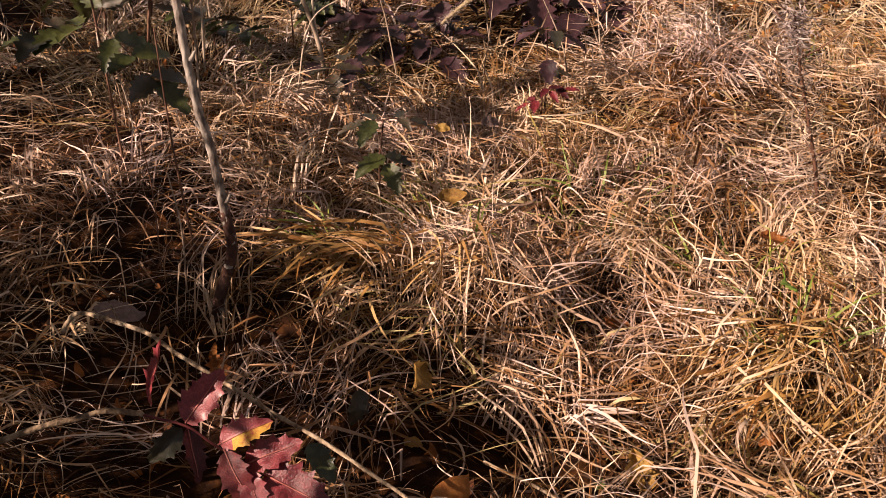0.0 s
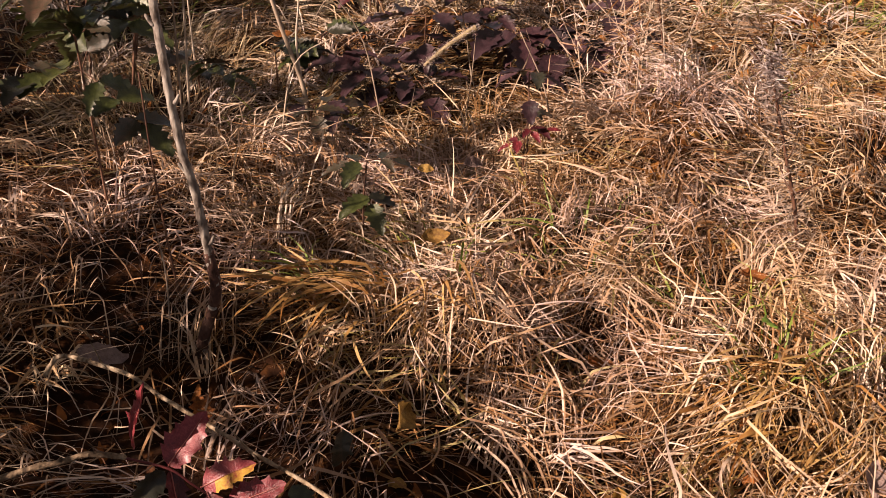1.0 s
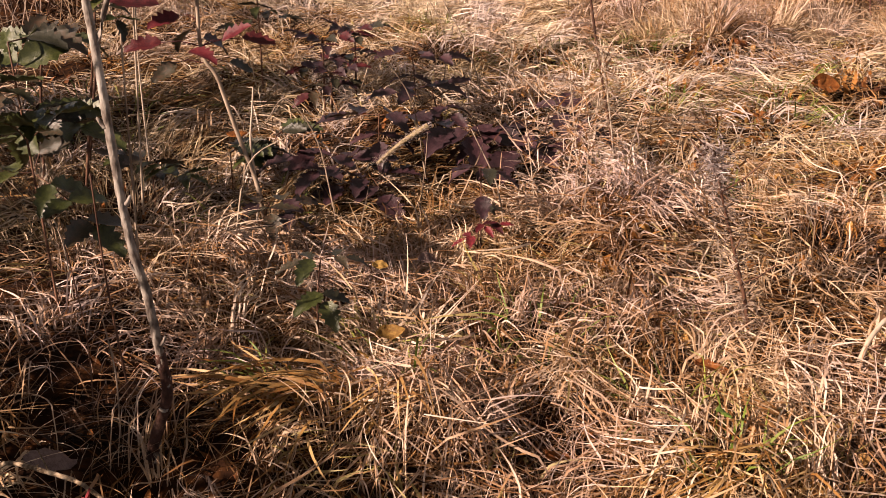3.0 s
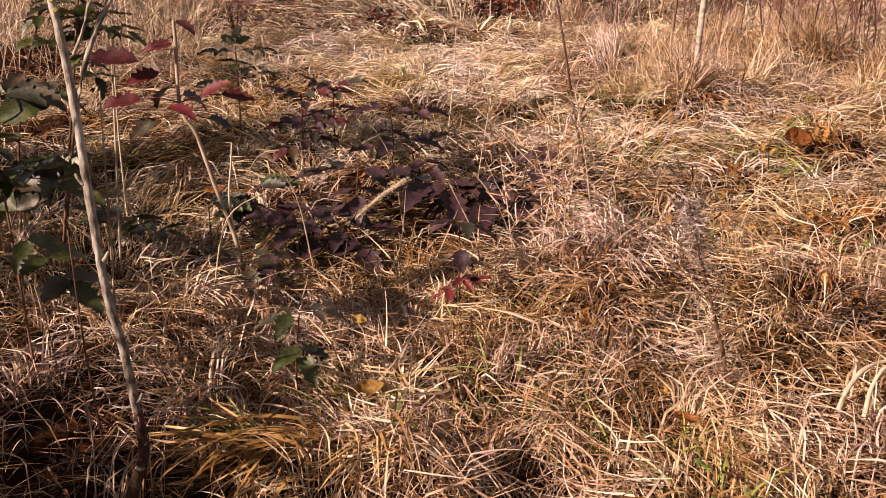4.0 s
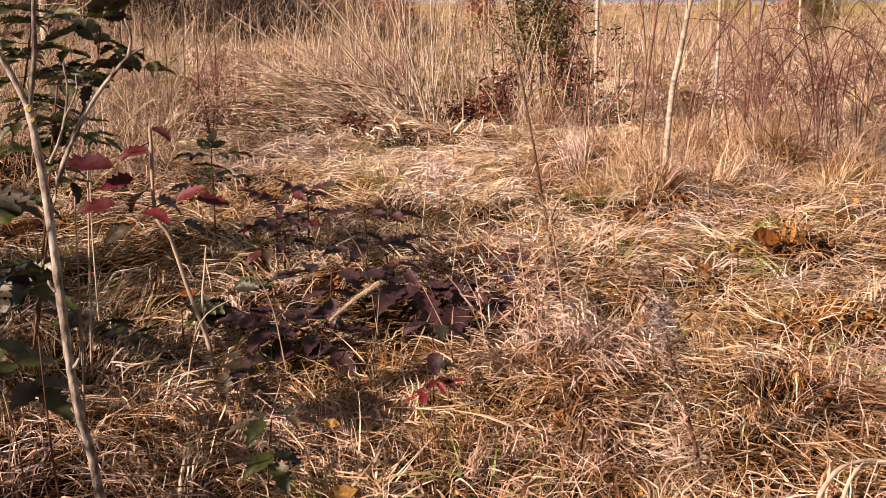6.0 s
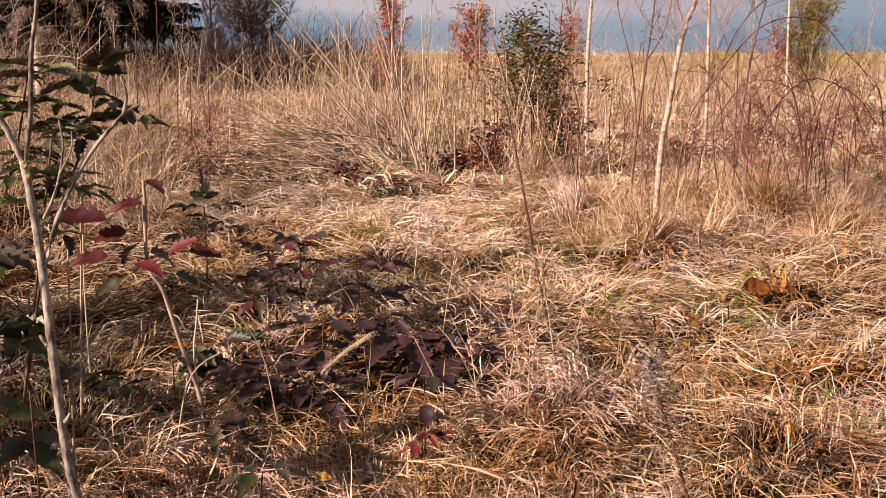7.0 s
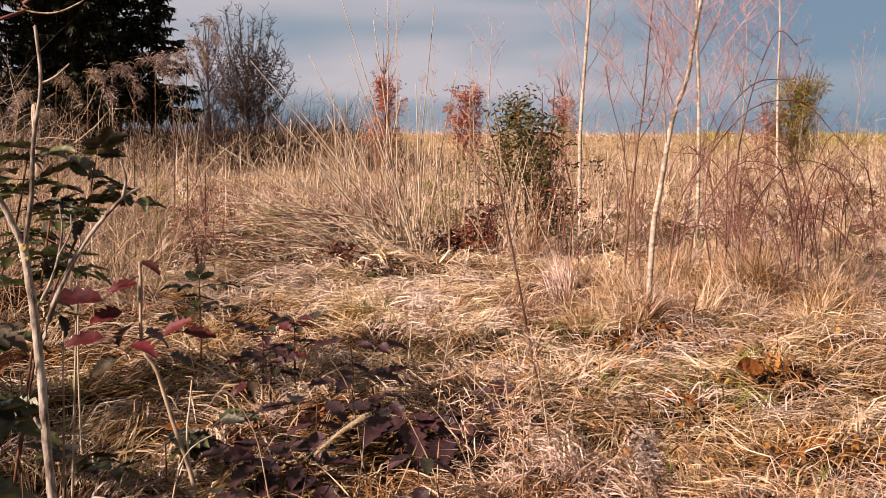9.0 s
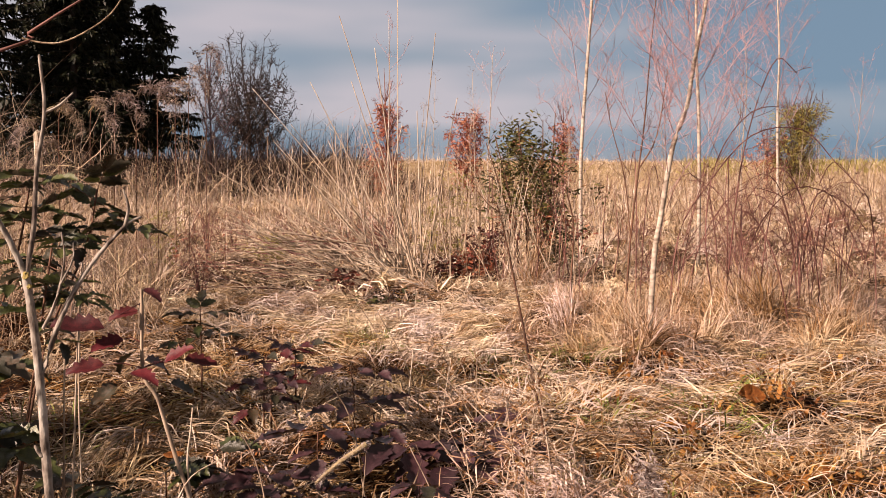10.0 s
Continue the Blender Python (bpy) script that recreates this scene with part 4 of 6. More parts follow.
        lf = part("leaflet", me, m, t, "crimson leaflet with one golden half" if half else "")
        lf.matrix_basis = frame_of(p, q - p, up, (q - p).length)
        if m in (R, W):
            rib = [(-0.04, 0, 0.012)] + [(u / 8, 0, -(0.10 + 0.05 * (k % 3)) * (u / 8) ** 2 + 0.022 * math.sin(u / 8 * 7 + k) + 0.012) for u in range(8)]
            part("midrib", Soup().tube(rib, 0.014, 0.006, 5).mesh("midrib"), MIDRIB, lf)


def spiny_leaflet(name, width, droop, seed):
    """A leaflet one unit long along +x with five sharp teeth on each side and a wavy blade."""
    r = random.Random(seed + 40)
    v, f = [], []
    n = 22
    for i in range(n):
        s = i / (n - 1)
        w = 0.5 * width * max(0.03, math.sin(math.pi * s ** 0.8) ** 0.62) * (1 - 0.15 * s)
        z = -droop * s * s + 0.022 * math.sin(s * 7 + seed)
        row = []
        for sgn in (1, -1):
            ph = (s * 5.0 + (0.0 if sgn > 0 else 0.35)) % 1.0
            tooth = (1.22 if ph > 0.78 else 0.84 + 0.22 * ph) * (1 + r.uniform(-0.04, 0.04)) if 0 < i < n - 1 else 1.0
            edge = w * tooth
            fw = 0.03 * (ph > 0.78)
            up = 0.28 * edge + 0.05 * math.sin(s * 17 + seed + sgn) * (edge / width)
            row.append([(s + fw, sgn * edge, z + up), (s + fw * 0.3, sgn * w * 0.66, z + 0.2 * w + 0.015 * math.sin(s * 26 + sgn)), (s, sgn * w * 0.3, z + 0.085 * w)])
        v += row[0] + [(s, 0, z)] + row[1][::-1]
    for i in range(n - 1):
        for k in range(6):
            a = i * 7 + k
            f.append((a, a + 7, a + 8, a + 1))
    me = bpy.data.meshes.new(name)
    me.from_pydata(v, [], f)
    me.polygons.foreach_set("use_smooth", [True] * len(me.polygons))
    me.update()
    return me


NEAR_BRANCH = [(-0.72, 1.0, -0.02), (-0.60, 1.0, 0.05), (-0.542, 1.0, 0.072), (-0.476, 1.0, 0.098), (-0.44, 1.0, 0.107), (-0.403, 1.0, 0.119), (-0.361, 1.0, 0.114)]


# ---- dry stems, sticks and seed heads ----
def fluff(parent, name, centre, n, spread, length, width, mat, droop=0.0):
    """A loose head of fine fibres round a line of points."""
    c = np.array(centre)
    i = rng.integers(0, len(c), n)
    p = c[i] + rng.normal(0, 1, (n, 3)) * np.array(spread)
    v, f, t = ribbons(p[:, 0], p[:, 1], rng.uniform(0, 6.28, n), rng.uniform(*length, n), rng.uniform(*width, n), rng.uniform(-0.6, 1.2, n), rng.uniform(-1.2, 0.8, n) - droop,
                      rng.normal(0, 1, n), np.zeros(n), rng.uniform(0.1, 1, n), 3, z0=p[:, 2], settle=False)
    return tagged(part(name, raw_mesh(name, v, f, t), mat, parent), kind="stuff")


def seed_weed(label, pts, r, heads, mat=BROWN_STEM, head_mat=PLUME, side=0, top_mat=None, group="dry seed-head weeds"):
    t = thing("dry_weed", label, "dry weed", group)
    line = smooth_path(pts, 4)
    part("stem", Soup().tube(line, r, r * 0.5, 6, 0.05).mesh("stem"), mat, t)
    for (lo, hi, n, spread, length, width) in heads:
        a, b = int(lo * (len(line) - 1)), max(int(lo * (len(line) - 1)) + 1, int(hi * (len(line) - 1) + 0.999))
        fluff(t, "seed_head", [tuple(q) for q in line[a:b + 1]], n, spread, length, width, top_mat if hi == 1.0 and top_mat else head_mat)
    for k in range(side):
        q = line[random.randrange(len(line) // 3, len(line))]
        a = random.uniform(0, 6.28)
        ln = random.uniform(0.04, 0.10)
        e = q + Vector((math.cos(a) * ln, math.sin(a) * ln, ln * 0.9))
        part("side_shoot", Soup().tube([q, q.lerp(e, 0.5) - UP * 0.006, e], r * 0.45, r * 0.25, 5).mesh("side_shoot"), mat, t)
    return t


def foxtail(base, tip, top, r):
    """A grass stalk with a soft cylindrical seed head."""
    t = thing("foxtail_grass", "pale foxtail grass stalk with a fuzzy bent seed head", "grass stalk", "foxtail stalks")
    base, tip, top = Vector(base), Vector(tip), Vector(top)
    part("stem", Soup().tube(smooth_path([base, base.lerp(tip, 0.5) + Vector((0.005, 0, 0.02)), tip], 4), 0.0013, 0.0009, 5).mesh("stem"), CANE, t)
    mid = tip.lerp(top, 0.5) + Vector((0, 0, 0.006))
    line = smooth_path([tip, mid, top], 6)
    hd = part("seed_head", Soup().tube(line, r, r * 0.55, 9, 0.12).mesh("seed_head"), FLUFF_CORE, t)
    fluff(hd, "bristles", [tuple(q) for q in line], 900, (r * 0.62, r * 0.62, r * 0.62), (0.005, 0.012), (0.0004, 0.001), FLUFF)


FLUFF_CORE = surface("pale_seed_head", [(0.2, (0.24, 0.18, 0.10)), (0.6, (0.42, 0.33, 0.20)), (1.0, (0.56, 0.46, 0.31))], scale=220, rough=0.95, bump=1.0)


def build_dry_stems():
    seed_weed("thin brown weed stem with a fluffy whitish seed head", [(0.735, 1.8, -0.04), (0.715, 1.8, 0.06), (0.689, 1.8, 0.147), (0.651, 1.8, 0.264), (0.622, 1.8, 0.37)], 0.0045,
              [(0.9, 1.0, 400, (0.012, 0.011, 0.011), (0.010, 0.024), (0.0016, 0.004)), (0.55, 0.9, 420, (0.022, 0.020, 0.020), (0.012, 0.03), (0.0016, 0.004)), (0.1, 0.35, 160, (0.018, 0.018, 0.02), (0.015, 0.035), (0.0012, 0.003))], side=7, top_mat=FLUFF)
    seed_weed("tall thin weed stalk with a greyish seed spike", [(0.66, 2.58, -0.04), (0.632, 2.583, 0.071), (0.567, 2.583, 0.362), (0.519, 2.583, 0.601), (0.48, 2.583, 0.778), (0.465, 2.583, 0.83)], 0.004,
              [(0.6, 1.0, 420, (0.007, 0.007, 0.01), (0.006, 0.018), (0.001, 0.003)), (0.15, 0.5, 130, (0.012, 0.012, 0.02), (0.01, 0.03), (0.0008, 0.002))], side=4)
    for x, y, h, lean in ((0.50, 2.42, 0.34, -0.02), (0.44, 2.36, 0.30, 0.02), (0.56, 2.30, 0.29, 0.03), (0.60, 2.46, 0.37, -0.03), (0.48, 2.25, 0.25, 0.0), (0.54, 2.52, 0.36, 0.01), (0.40, 2.46, 0.30, -0.02), (0.38, 3.2, 0.30, 0.02), (0.50, 3.15, 0.34, 0.0), (0.60, 3.25, 0.30, 0.02), (0.46, 3.35, 0.36, -0.02)):
        seed_weed("dry tan weed clump with shrivelled leaves", [(x, y, gz(x, y) - 0.02), (x + lean, y, gz(x, y) + h * 0.5), (x + lean * 2.2, y, gz(x, y) + h)], 0.0022,
                  [(0.1, 1.0, 130, (0.018, 0.018, 0.022), (0.03, 0.08), (0.002, 0.0045))], mat=CANE, head_mat=STRAW, side=6)
    # bare sticks lying in the grass
    def stick(pts, r, label, mat=STICK, flat=False):
        t = thing("stick", label, "stick", "fallen sticks")
        q = [Vector((x, y, z if flat else gz(x, y) + z)) for x, y, z in pts]
        line = smooth_path(q, 5)
        part("shaft", Soup().tube(line, r, r * 0.6, 8, 0.2).mesh("shaft"), mat, t)
        for k in range(3):
            a = line[random.randrange(2, len(line) - 1)]
            b = a + Vector((random.uniform(-0.05, 0.05), random.uniform(-0.03, 0.05), random.uniform(0.0, 0.04)))
            part("spur", Soup().tube([a, a.lerp(b, 0.6), b], r * 0.4, r * 0.2, 5).mesh("spur"), mat, t)
    stick([(-0.56, 1.28, 0.045), (-0.535, 1.272, 0.08), (-0.51, 1.258, 0.092), (-0.46, 1.226, 0.10), (-0.40, 1.183, 0.108), (-0.36, 1.145, 0.108), (-0.318, 1.108, 0.108), (-0.26, 1.068, 0.10), (-0.208, 1.032, 0.09), (-0.142, 0.99, 0.08), (-0.09, 0.953, 0.068), (-0.04, 0.92, 0.055), (0.02, 0.875, 0.03)], 0.0036, "grey-tan bare stick lying across the grass", flat=True)
    stick([(0.06, 1.11, 0.03), (0.14, 1.04, 0.045), (0.20, 0.98, 0.03), (0.28, 0.90, 0.02)], 0.0026, "thin pale bare stick lying in the grass")
    stick([(0.30, 1.21, 0.07), (0.42, 1.2, 0.09), (0.54, 1.2, 0.08), (0.60, 1.17, 0.02)], 0.0016, "thin straw stalk bent over the grass")
    stick([(0.86, 1.60, 0.06), (0.90, 1.645, 0.09), (0.96, 1.685, 0.10), (1.06, 1.71, 0.09), (1.2, 1.72, 0.03)], 0.0052, "pale stout bare stick lying in the grass", CANE)
    stick([(0.90, 1.58, 0.05), (0.935, 1.63, 0.085), (0.985, 1.67, 0.098), (1.06, 1.705, 0.09)], 0.0045, "pale stout bare stick lying in the grass", CANE)
    stick([(1.02, 1.62, 0.04), (0.95, 1.66, 0.05), (0.88, 1.66, 0.05)], 0.003, "dark short stick in the grass", BROWN_STEM)
    # single upright stems near the sapling
    for pts, r, mat in (
        ([(-0.44, 1.62, -0.02), (-0.455, 1.62, 0.2), (-0.46, 1.62, 0.40)], 0.0024, BROWN_STEM),
        ([(-0.49, 1.57, -0.02), (-0.485, 1.57, 0.14), (-0.50, 1.57, 0.30)], 0.0016, BROWN_STEM),
        ([(-0.43, 1.50, -0.02), (-0.425, 1.50, 0.1), (-0.435, 1.50, 0.2)], 0.0018, CANE),
        ([(-0.51, 2.05, -0.02), (-0.50, 2.05, 0.3), (-0.49, 2.04, 0.55)], 0.0030, CANE),
        ([(-0.62, 2.6, -0.02), (-0.60, 2.6, 0.35), (-0.585, 2.6, 0.62)], 0.0035, CANE),
        ([(-0.66, 2.9, -0.02), (-0.66, 2.9, 0.35), (-0.64, 2.9, 0.7)], 0.0028, CANE)):
        t = thing("dry_stalk", "single dry upright stalk standing in the grass", "dry stalk", "dry stalks")
        part("stalk", Soup().tube(smooth_path(pts, 5), r, r * 0.6, 6, 0.1).mesh("stalk"), mat, t)
    foxtail((0.09, 2.28, 0.05), (0.115, 2.27, 0.30), (0.0, 2.265, 0.215), 0.007)
    foxtail((-0.62, 1.95, 0.02), (-0.64, 1.95, 0.22), (-0.60, 1.94, 0.27), 0.0035)
    # arched bright stalks over the purple patch
    for pts in ([(0.13, 2.75, 0.02), (0.09, 2.72, 0.25), (0.0, 2.68, 0.38), (-0.04, 2.67, 0.30)], [(-0.11, 2.45, 0.02), (-0.15, 2.5, 0.2), (-0.22, 2.5, 0.31), (-0.27, 2.5, 0.26)],
                [(0.30, 2.3, 0.02), (0.28, 2.32, 0.14), (0.22, 2.34, 0.27)], [(0.42, 2.55, 0.02), (0.36, 2.55, 0.16), (0.30, 2.56, 0.24)], [(0.2, 3.4, 0.0), (0.22, 3.4, 0.3), (0.10, 3.42, 0.52)],
                [(0.36, 3.3, 0.0), (0.3, 3.3, 0.25), (0.18, 3.3, 0.48)], [(0.30, 3.5, 0.0), (0.33, 3.5, 0.3), (0.34, 3.5, 0.5)], [(-0.34, 2.3, 0.02), (-0.30, 2.32, 0.2), (-0.2, 2.36, 0.26)], [(0.64, 2.5, 0.08), (0.50, 2.7, 0.2), (0.35, 2.95, 0.33)]):
        t = thing("dry_stalk", "pale bent straw stalk above the low shrubs", "dry stalk", "dry stalks")
        part("stalk", Soup().tube(smooth_path(pts, 5), 0.0021, 0.0013, 5, 0.1).mesh("stalk"), CANE, t)


def bough(parent, pts, r0, r1, mat, name="branch", sides=5):
    line = smooth_path(pts, 3)
    return part(name, Soup().tube(line, r0, r1, sides, 0.05).mesh(name), mat, parent), line


# ---- birches and other bare saplings ----
def twigs_on(soup, line, n, length, r, climb=(0.3, 1.1), depth=1, start=0.2):
    """Fine ascending twigs with side twigs, added to soup; returns the twig ends."""
    ends = []
    for _ in range(n):
        f = random.uniform(start, 1.0) * (len(line) - 1)
        i = min(int(f), len(line) - 2)
        p = line[i].lerp(line[i + 1], f - i)
        a, e = random.uniform(0, 6.283), random.uniform(*climb)
        ln = random.uniform(*length) * (1.1 - 0.5 * f / len(line))
        d = Vector((math.cos(a) * math.cos(e), math.sin(a) * math.cos(e), math.sin(e)))
        q1 = p + d * ln * 0.5
        q2 = p + d * ln + UP * ln * random.uniform(-0.05, 0.25) + Vector((random.uniform(-0.1, 0.1), random.uniform(-0.1, 0.1), 0)) * ln
        soup.tube([p, q1, q2], r, r * 0.4, 4)
        ends += [q1, q2]
        if depth:
            ends += twigs_on(soup, [p, q1, q2], random.randint(2, 4), (length[0] * 0.4, length[1] * 0.5), r * 0.6, climb, depth - 1, 0.3)
    return ends


def birch(label, pts, r0, r1, branches, twig_r=0.0016, crown=(0.25, 0.55), n_twig=5):
    t = thing("birch_sapling", label, "birch tree", "birch saplings")
    line = smooth_path(pts, 5)
    part("trunk", Soup().tube(line, r0, r1, 10, 0.06).mesh("trunk"), BIRCH, t)
    tw = Soup()
    for k in range(branches):
        f = (0.32 + 0.66 * (k + random.random() * 0.7) / branches) * (len(line) - 1)
        i = min(int(f), len(line) - 2)
        p = line[i]
        a, e = k * 2.4 + random.uniform(-0.5, 0.5), random.uniform(0.5, 1.15)
        ln = random.uniform(*crown) * (1.25 - f / len(line) * 0.6)
        d = Vector((math.cos(a) * math.cos(e), math.sin(a) * math.cos(e), math.sin(e)))
        br, bl = bough(t, [p, p + d * ln * 0.4 + UP * ln * 0.03, p + d * ln * 0.75 + UP * ln * random.uniform(0.05, 0.25), p + d * ln + UP * ln * random.uniform(0.05, 0.45)], r0 * 0.13, twig_r, BIRCH_TWIG)
        twigs_on(tw, bl, int(n_twig * 1.2), (ln * 0.2, ln * 0.6), twig_r * 0.85, (0.3, 1.35))
    tagged(part("twigs", tw.mesh("twigs"), BIRCH_TWIG, t, "fine purplish bare twigs"), kind="stuff")
    return t


def build_birches():
    birch("slender bent birch sapling with pale bark and bare twigs", [(1.685, 5.087, -0.06), (1.691, 5.087, 0.0), (1.71, 5.087, 0.473), (1.741, 5.087, 0.677), (1.793, 5.087, 1.022), (1.862, 5.087, 1.223), (1.887, 5.087, 1.394), (1.926, 5.087, 1.621), (1.952, 5.087, 1.763), (1.99, 5.08, 2.1), (2.01, 5.07, 2.6)], 0.0165, 0.007, 26, 0.0017, (0.3, 0.66), 14)
    birch("straight young birch with pale bark and bare twigs", [(2.42, 9.391, -0.05), (2.418, 9.391, 0.137), (2.404, 9.391, 0.717), (2.412, 9.391, 1.187), (2.453, 9.391, 1.911), (2.482, 9.391, 2.423), (2.5, 9.39, 3.2), (2.52, 9.38, 3.9)], 0.022, 0.009, 30, 0.0020, (0.5, 0.95), 10)
    birch("straight young birch with pale bark and bare twigs", [(3.265, 8.609, -0.05), (3.261, 8.609, 0.1), (3.257, 8.609, 0.64), (3.233, 8.609, 1.367), (3.2, 8.609, 1.846), (3.188, 8.609, 2.321), (3.2, 8.6, 3.0), (3.2, 8.6, 3.6)], 0.019, 0.008, 28, 0.0019, (0.45, 0.9), 10)
    birch("distant thin birch with a pale trunk", [(7.9, 17.2, -0.1), (7.877, 17.2, 0.535), (7.834, 17.2, 1.802), (7.829, 17.2, 2.863), (7.77, 17.2, 3.721), (7.75, 17.2, 4.4)], 0.026, 0.010, 26, 0.003, (0.6, 1.1), 9)
    birch("distant thin birch with a pale trunk", [(11.35, 21.0, -0.1), (11.32, 21.0, 0.9), (11.38, 21.0, 1.9), (11.42, 21.0, 3.0)], 0.014, 0.003, 12, 0.0025, (0.5, 0.9), 4)
    birch("distant thin birch with a pale trunk", [(0.95, 14.5, -0.1), (0.94, 14.5, 0.9), (0.96, 14.5, 2.0), (0.95, 14.5, 2.9)], 0.014, 0.003, 12, 0.0025, (0.3, 0.6), 4)
    birch("distant thin birch with a pale trunk", [(2.55, 15.8, -0.1), (2.56, 15.8, 0.9), (2.6, 15.8, 1.9), (2.62, 15.8, 2.6)], 0.014, 0.003, 12, 0.0025, (0.3, 0.6), 4)
    birch("distant thin birch with a pale trunk", [(6.55, 15.5, -0.1), (6.5, 15.5, 0.9), (6.55, 15.5, 2.0), (6.5, 15.5, 2.9)], 0.014, 0.003, 12, 0.0025, (0.4, 0.7), 4)


def bare_shrub(label, stems, mat, twig_mat, n_twig, length, r_tw, leaves=0, leaf_mat=None, group="bare shrubs"):
    """A shrub of several stems: rows of (points, root radius)."""
    t = thing("bare_shrub", label, "shrub", group)
    tw, ends = Soup(), []
    for pts, r in stems:
        line = smooth_path(pts, 4)
        part("stem", Soup().tube(line, r, r * 0.45, 7, 0.08).mesh("stem"), mat, t)
        ends += twigs_on(tw, line, n_twig, length, r_tw, (0.1, 1.2), 1, 0.25)
    if tw.v:
        tagged(part("twigs", tw.mesh("twigs"), twig_mat, t), kind="stuff")
    if leaves:
        foliage(t, ends, leaves, (0.010, 0.022), (0.005, 0.010), leaf_mat, 0.008)
    return t


def foliage(parent, ends, n, length, width, mat, spread, name="leaves"):
    e = np.array([tuple(q) for q in ends])
    p = e[rng.integers(0, len(e), n)] + rng.normal(0, spread, (n, 3))
    v, f, t = ribbons(p[:, 0], p[:, 1], rng.uniform(0, 6.28, n), rng.uniform(*length, n), rng.uniform(*width, n), rng.uniform(-0.9, 1.0, n), rng.uniform(-1.3, 0.6, n), rng.normal(0, 0.5, n),
                      np.zeros(n), rng.uniform(0, 1, n), 2, z0=p[:, 2], settle=False)
    return tagged(part(name, raw_mesh(name, v, f, t), mat, parent), kind="stuff")


def build_shrubs():
    bare_shrub("upright bare shrub with dark brown twiggy stems", [([(1.793, 5.87, -0.03), (1.819, 5.87, 0.47), (1.861, 5.87, 0.901), (1.889, 5.87, 1.165), (1.915, 5.87, 1.557), (1.944, 5.87, 1.9)], 0.0065),
               ([(1.82, 5.87, 0.5), (1.78, 5.88, 0.85), (1.70, 5.9, 1.15), (1.66, 5.9, 1.35)], 0.004), ([(1.86, 5.87, 0.9), (1.96, 5.85, 1.1), (2.02, 5.85, 1.5)], 0.005)], BROWN_STEM, TWIG, 7, (0.12, 0.35), 0.0018)
    bare_shrub("thin bare shrub with brown stems", [([(1.46, 5.87, -0.03), (1.465, 5.87, 0.238), (1.477, 5.87, 0.57), (1.423, 5.87, 0.801)], 0.007), ([(1.475, 5.87, 0.45), (1.40, 5.86, 0.65), (1.36, 5.86, 0.78)], 0.004)], BROWN_STEM, TWIG, 4, (0.1, 0.22), 0.0016)
    # arching brambles
    bare_shrub("tangle of arching reddish bramble canes", [
        ([(2.25, 5.5, -0.03), (2.269, 5.478, 0.372), (2.319, 5.478, 0.906), (2.405, 5.478, 1.28), (2.511, 5.478, 1.513), (2.628, 5.478, 1.437)], 0.005),
        ([(1.93, 5.5, -0.03), (1.972, 5.478, 0.531), (2.127, 5.478, 0.812), (2.378, 5.478, 1.093), (2.672, 5.478, 1.127), (2.878, 5.478, 0.94), (3.052, 5.478, 0.782)], 0.0048),
        ([(2.4, 5.6, -0.03), (2.45, 5.6, 0.5), (2.7, 5.6, 0.8), (3.0, 5.62, 0.72), (3.15, 5.62, 0.55)], 0.0045),
        ([(2.2, 5.4, -0.03), (2.1, 5.4, 0.5), (2.15, 5.4, 0.95), (2.35, 5.42, 1.22), (2.6, 5.45, 1.25)], 0.0046),
        ([(2.5, 5.7, -0.03), (2.42, 5.7, 0.5), (2.25, 5.7, 0.8), (2.0, 5.7, 0.85)], 0.004),
        ([(2.75, 5.6, -0.03), (2.72, 5.6, 0.5), (2.5, 5.6, 0.75), (2.3, 5.6, 0.72)], 0.004)], TWIG, TWIG, 11, (0.1, 0.34), 0.0021, 60, DARK_RED)
    for cx, cy, n in ((2.45, 5.4, 7), (2.60, 5.75, 9), (3.05, 5.9, 8), (2.2, 6.2, 12), (3.5, 6.6, 10)):
        st = []
        for k in range(n):
            x0, y0, a, h = cx + random.gauss(0, 0.22), cy + random.gauss(0, 0.15), random.uniform(0, 6.28), random.uniform(0.4, 1.05)
            rx, ry = math.cos(a) * random.uniform(0.25, 0.7), math.sin(a) * random.uniform(0.05, 0.25)
            st.append(([(x0, y0, gz(x0, y0) - 0.03), (x0 + rx * 0.25, y0 + ry * 0.25, h * 0.65), (x0 + rx * 0.7, y0 + ry * 0.7, h), (x0 + rx * 1.4, y0 + ry * 1.4, h * random.uniform(0.5, 0.95))], random.uniform(0.0026, 0.005)))
        bare_shrub("low tangle of thin reddish bramble canes", st, TWIG, TWIG, 5, (0.06, 0.24), 0.0018, 25, DARK_RED)
    # green-leaved shrub
    st = []
    for k in range(9):
        a = k * 0.75
        st.append(([(1.66 + 0.06 * math.cos(a), 8.22 + 0.06 * math.sin(a), -0.02), (1.68 + 0.16 * math.cos(a), 8.22 + 0.15 * math.sin(a), 0.5), (1.66 + 0.28 * math.cos(a) - 0.05, 8.22 + 0.2 * math.sin(a), 0.85 + 0.06 * k)], 0.008))
    t = bare_shrub("dense evergreen shrub with dark green leaves", st, BROWN_STEM, DARK_TWIG, 8, (0.12, 0.3), 0.002)
    ends = [Vector((1.68 + random.gauss(0.03, 0.05 + 0.16 * (1.4 - z)) - 0.22 * (z - 0.75), 8.22 + random.gauss(0, 0.14), z)) for z in [random.triangular(0.3, 1.38, 0.8) for _ in range(190)]]
    foliage(t, ends, 3200, (0.028, 0.055), (0.013, 0.024), BUSH_LEAVES, 0.035)
    foliage(t, [q for q in ends if q.z < 0.5], 260, (0.04, 0.07), (0.02, 0.03), RED_FOLIAGE, 0.05, "red_leaves")
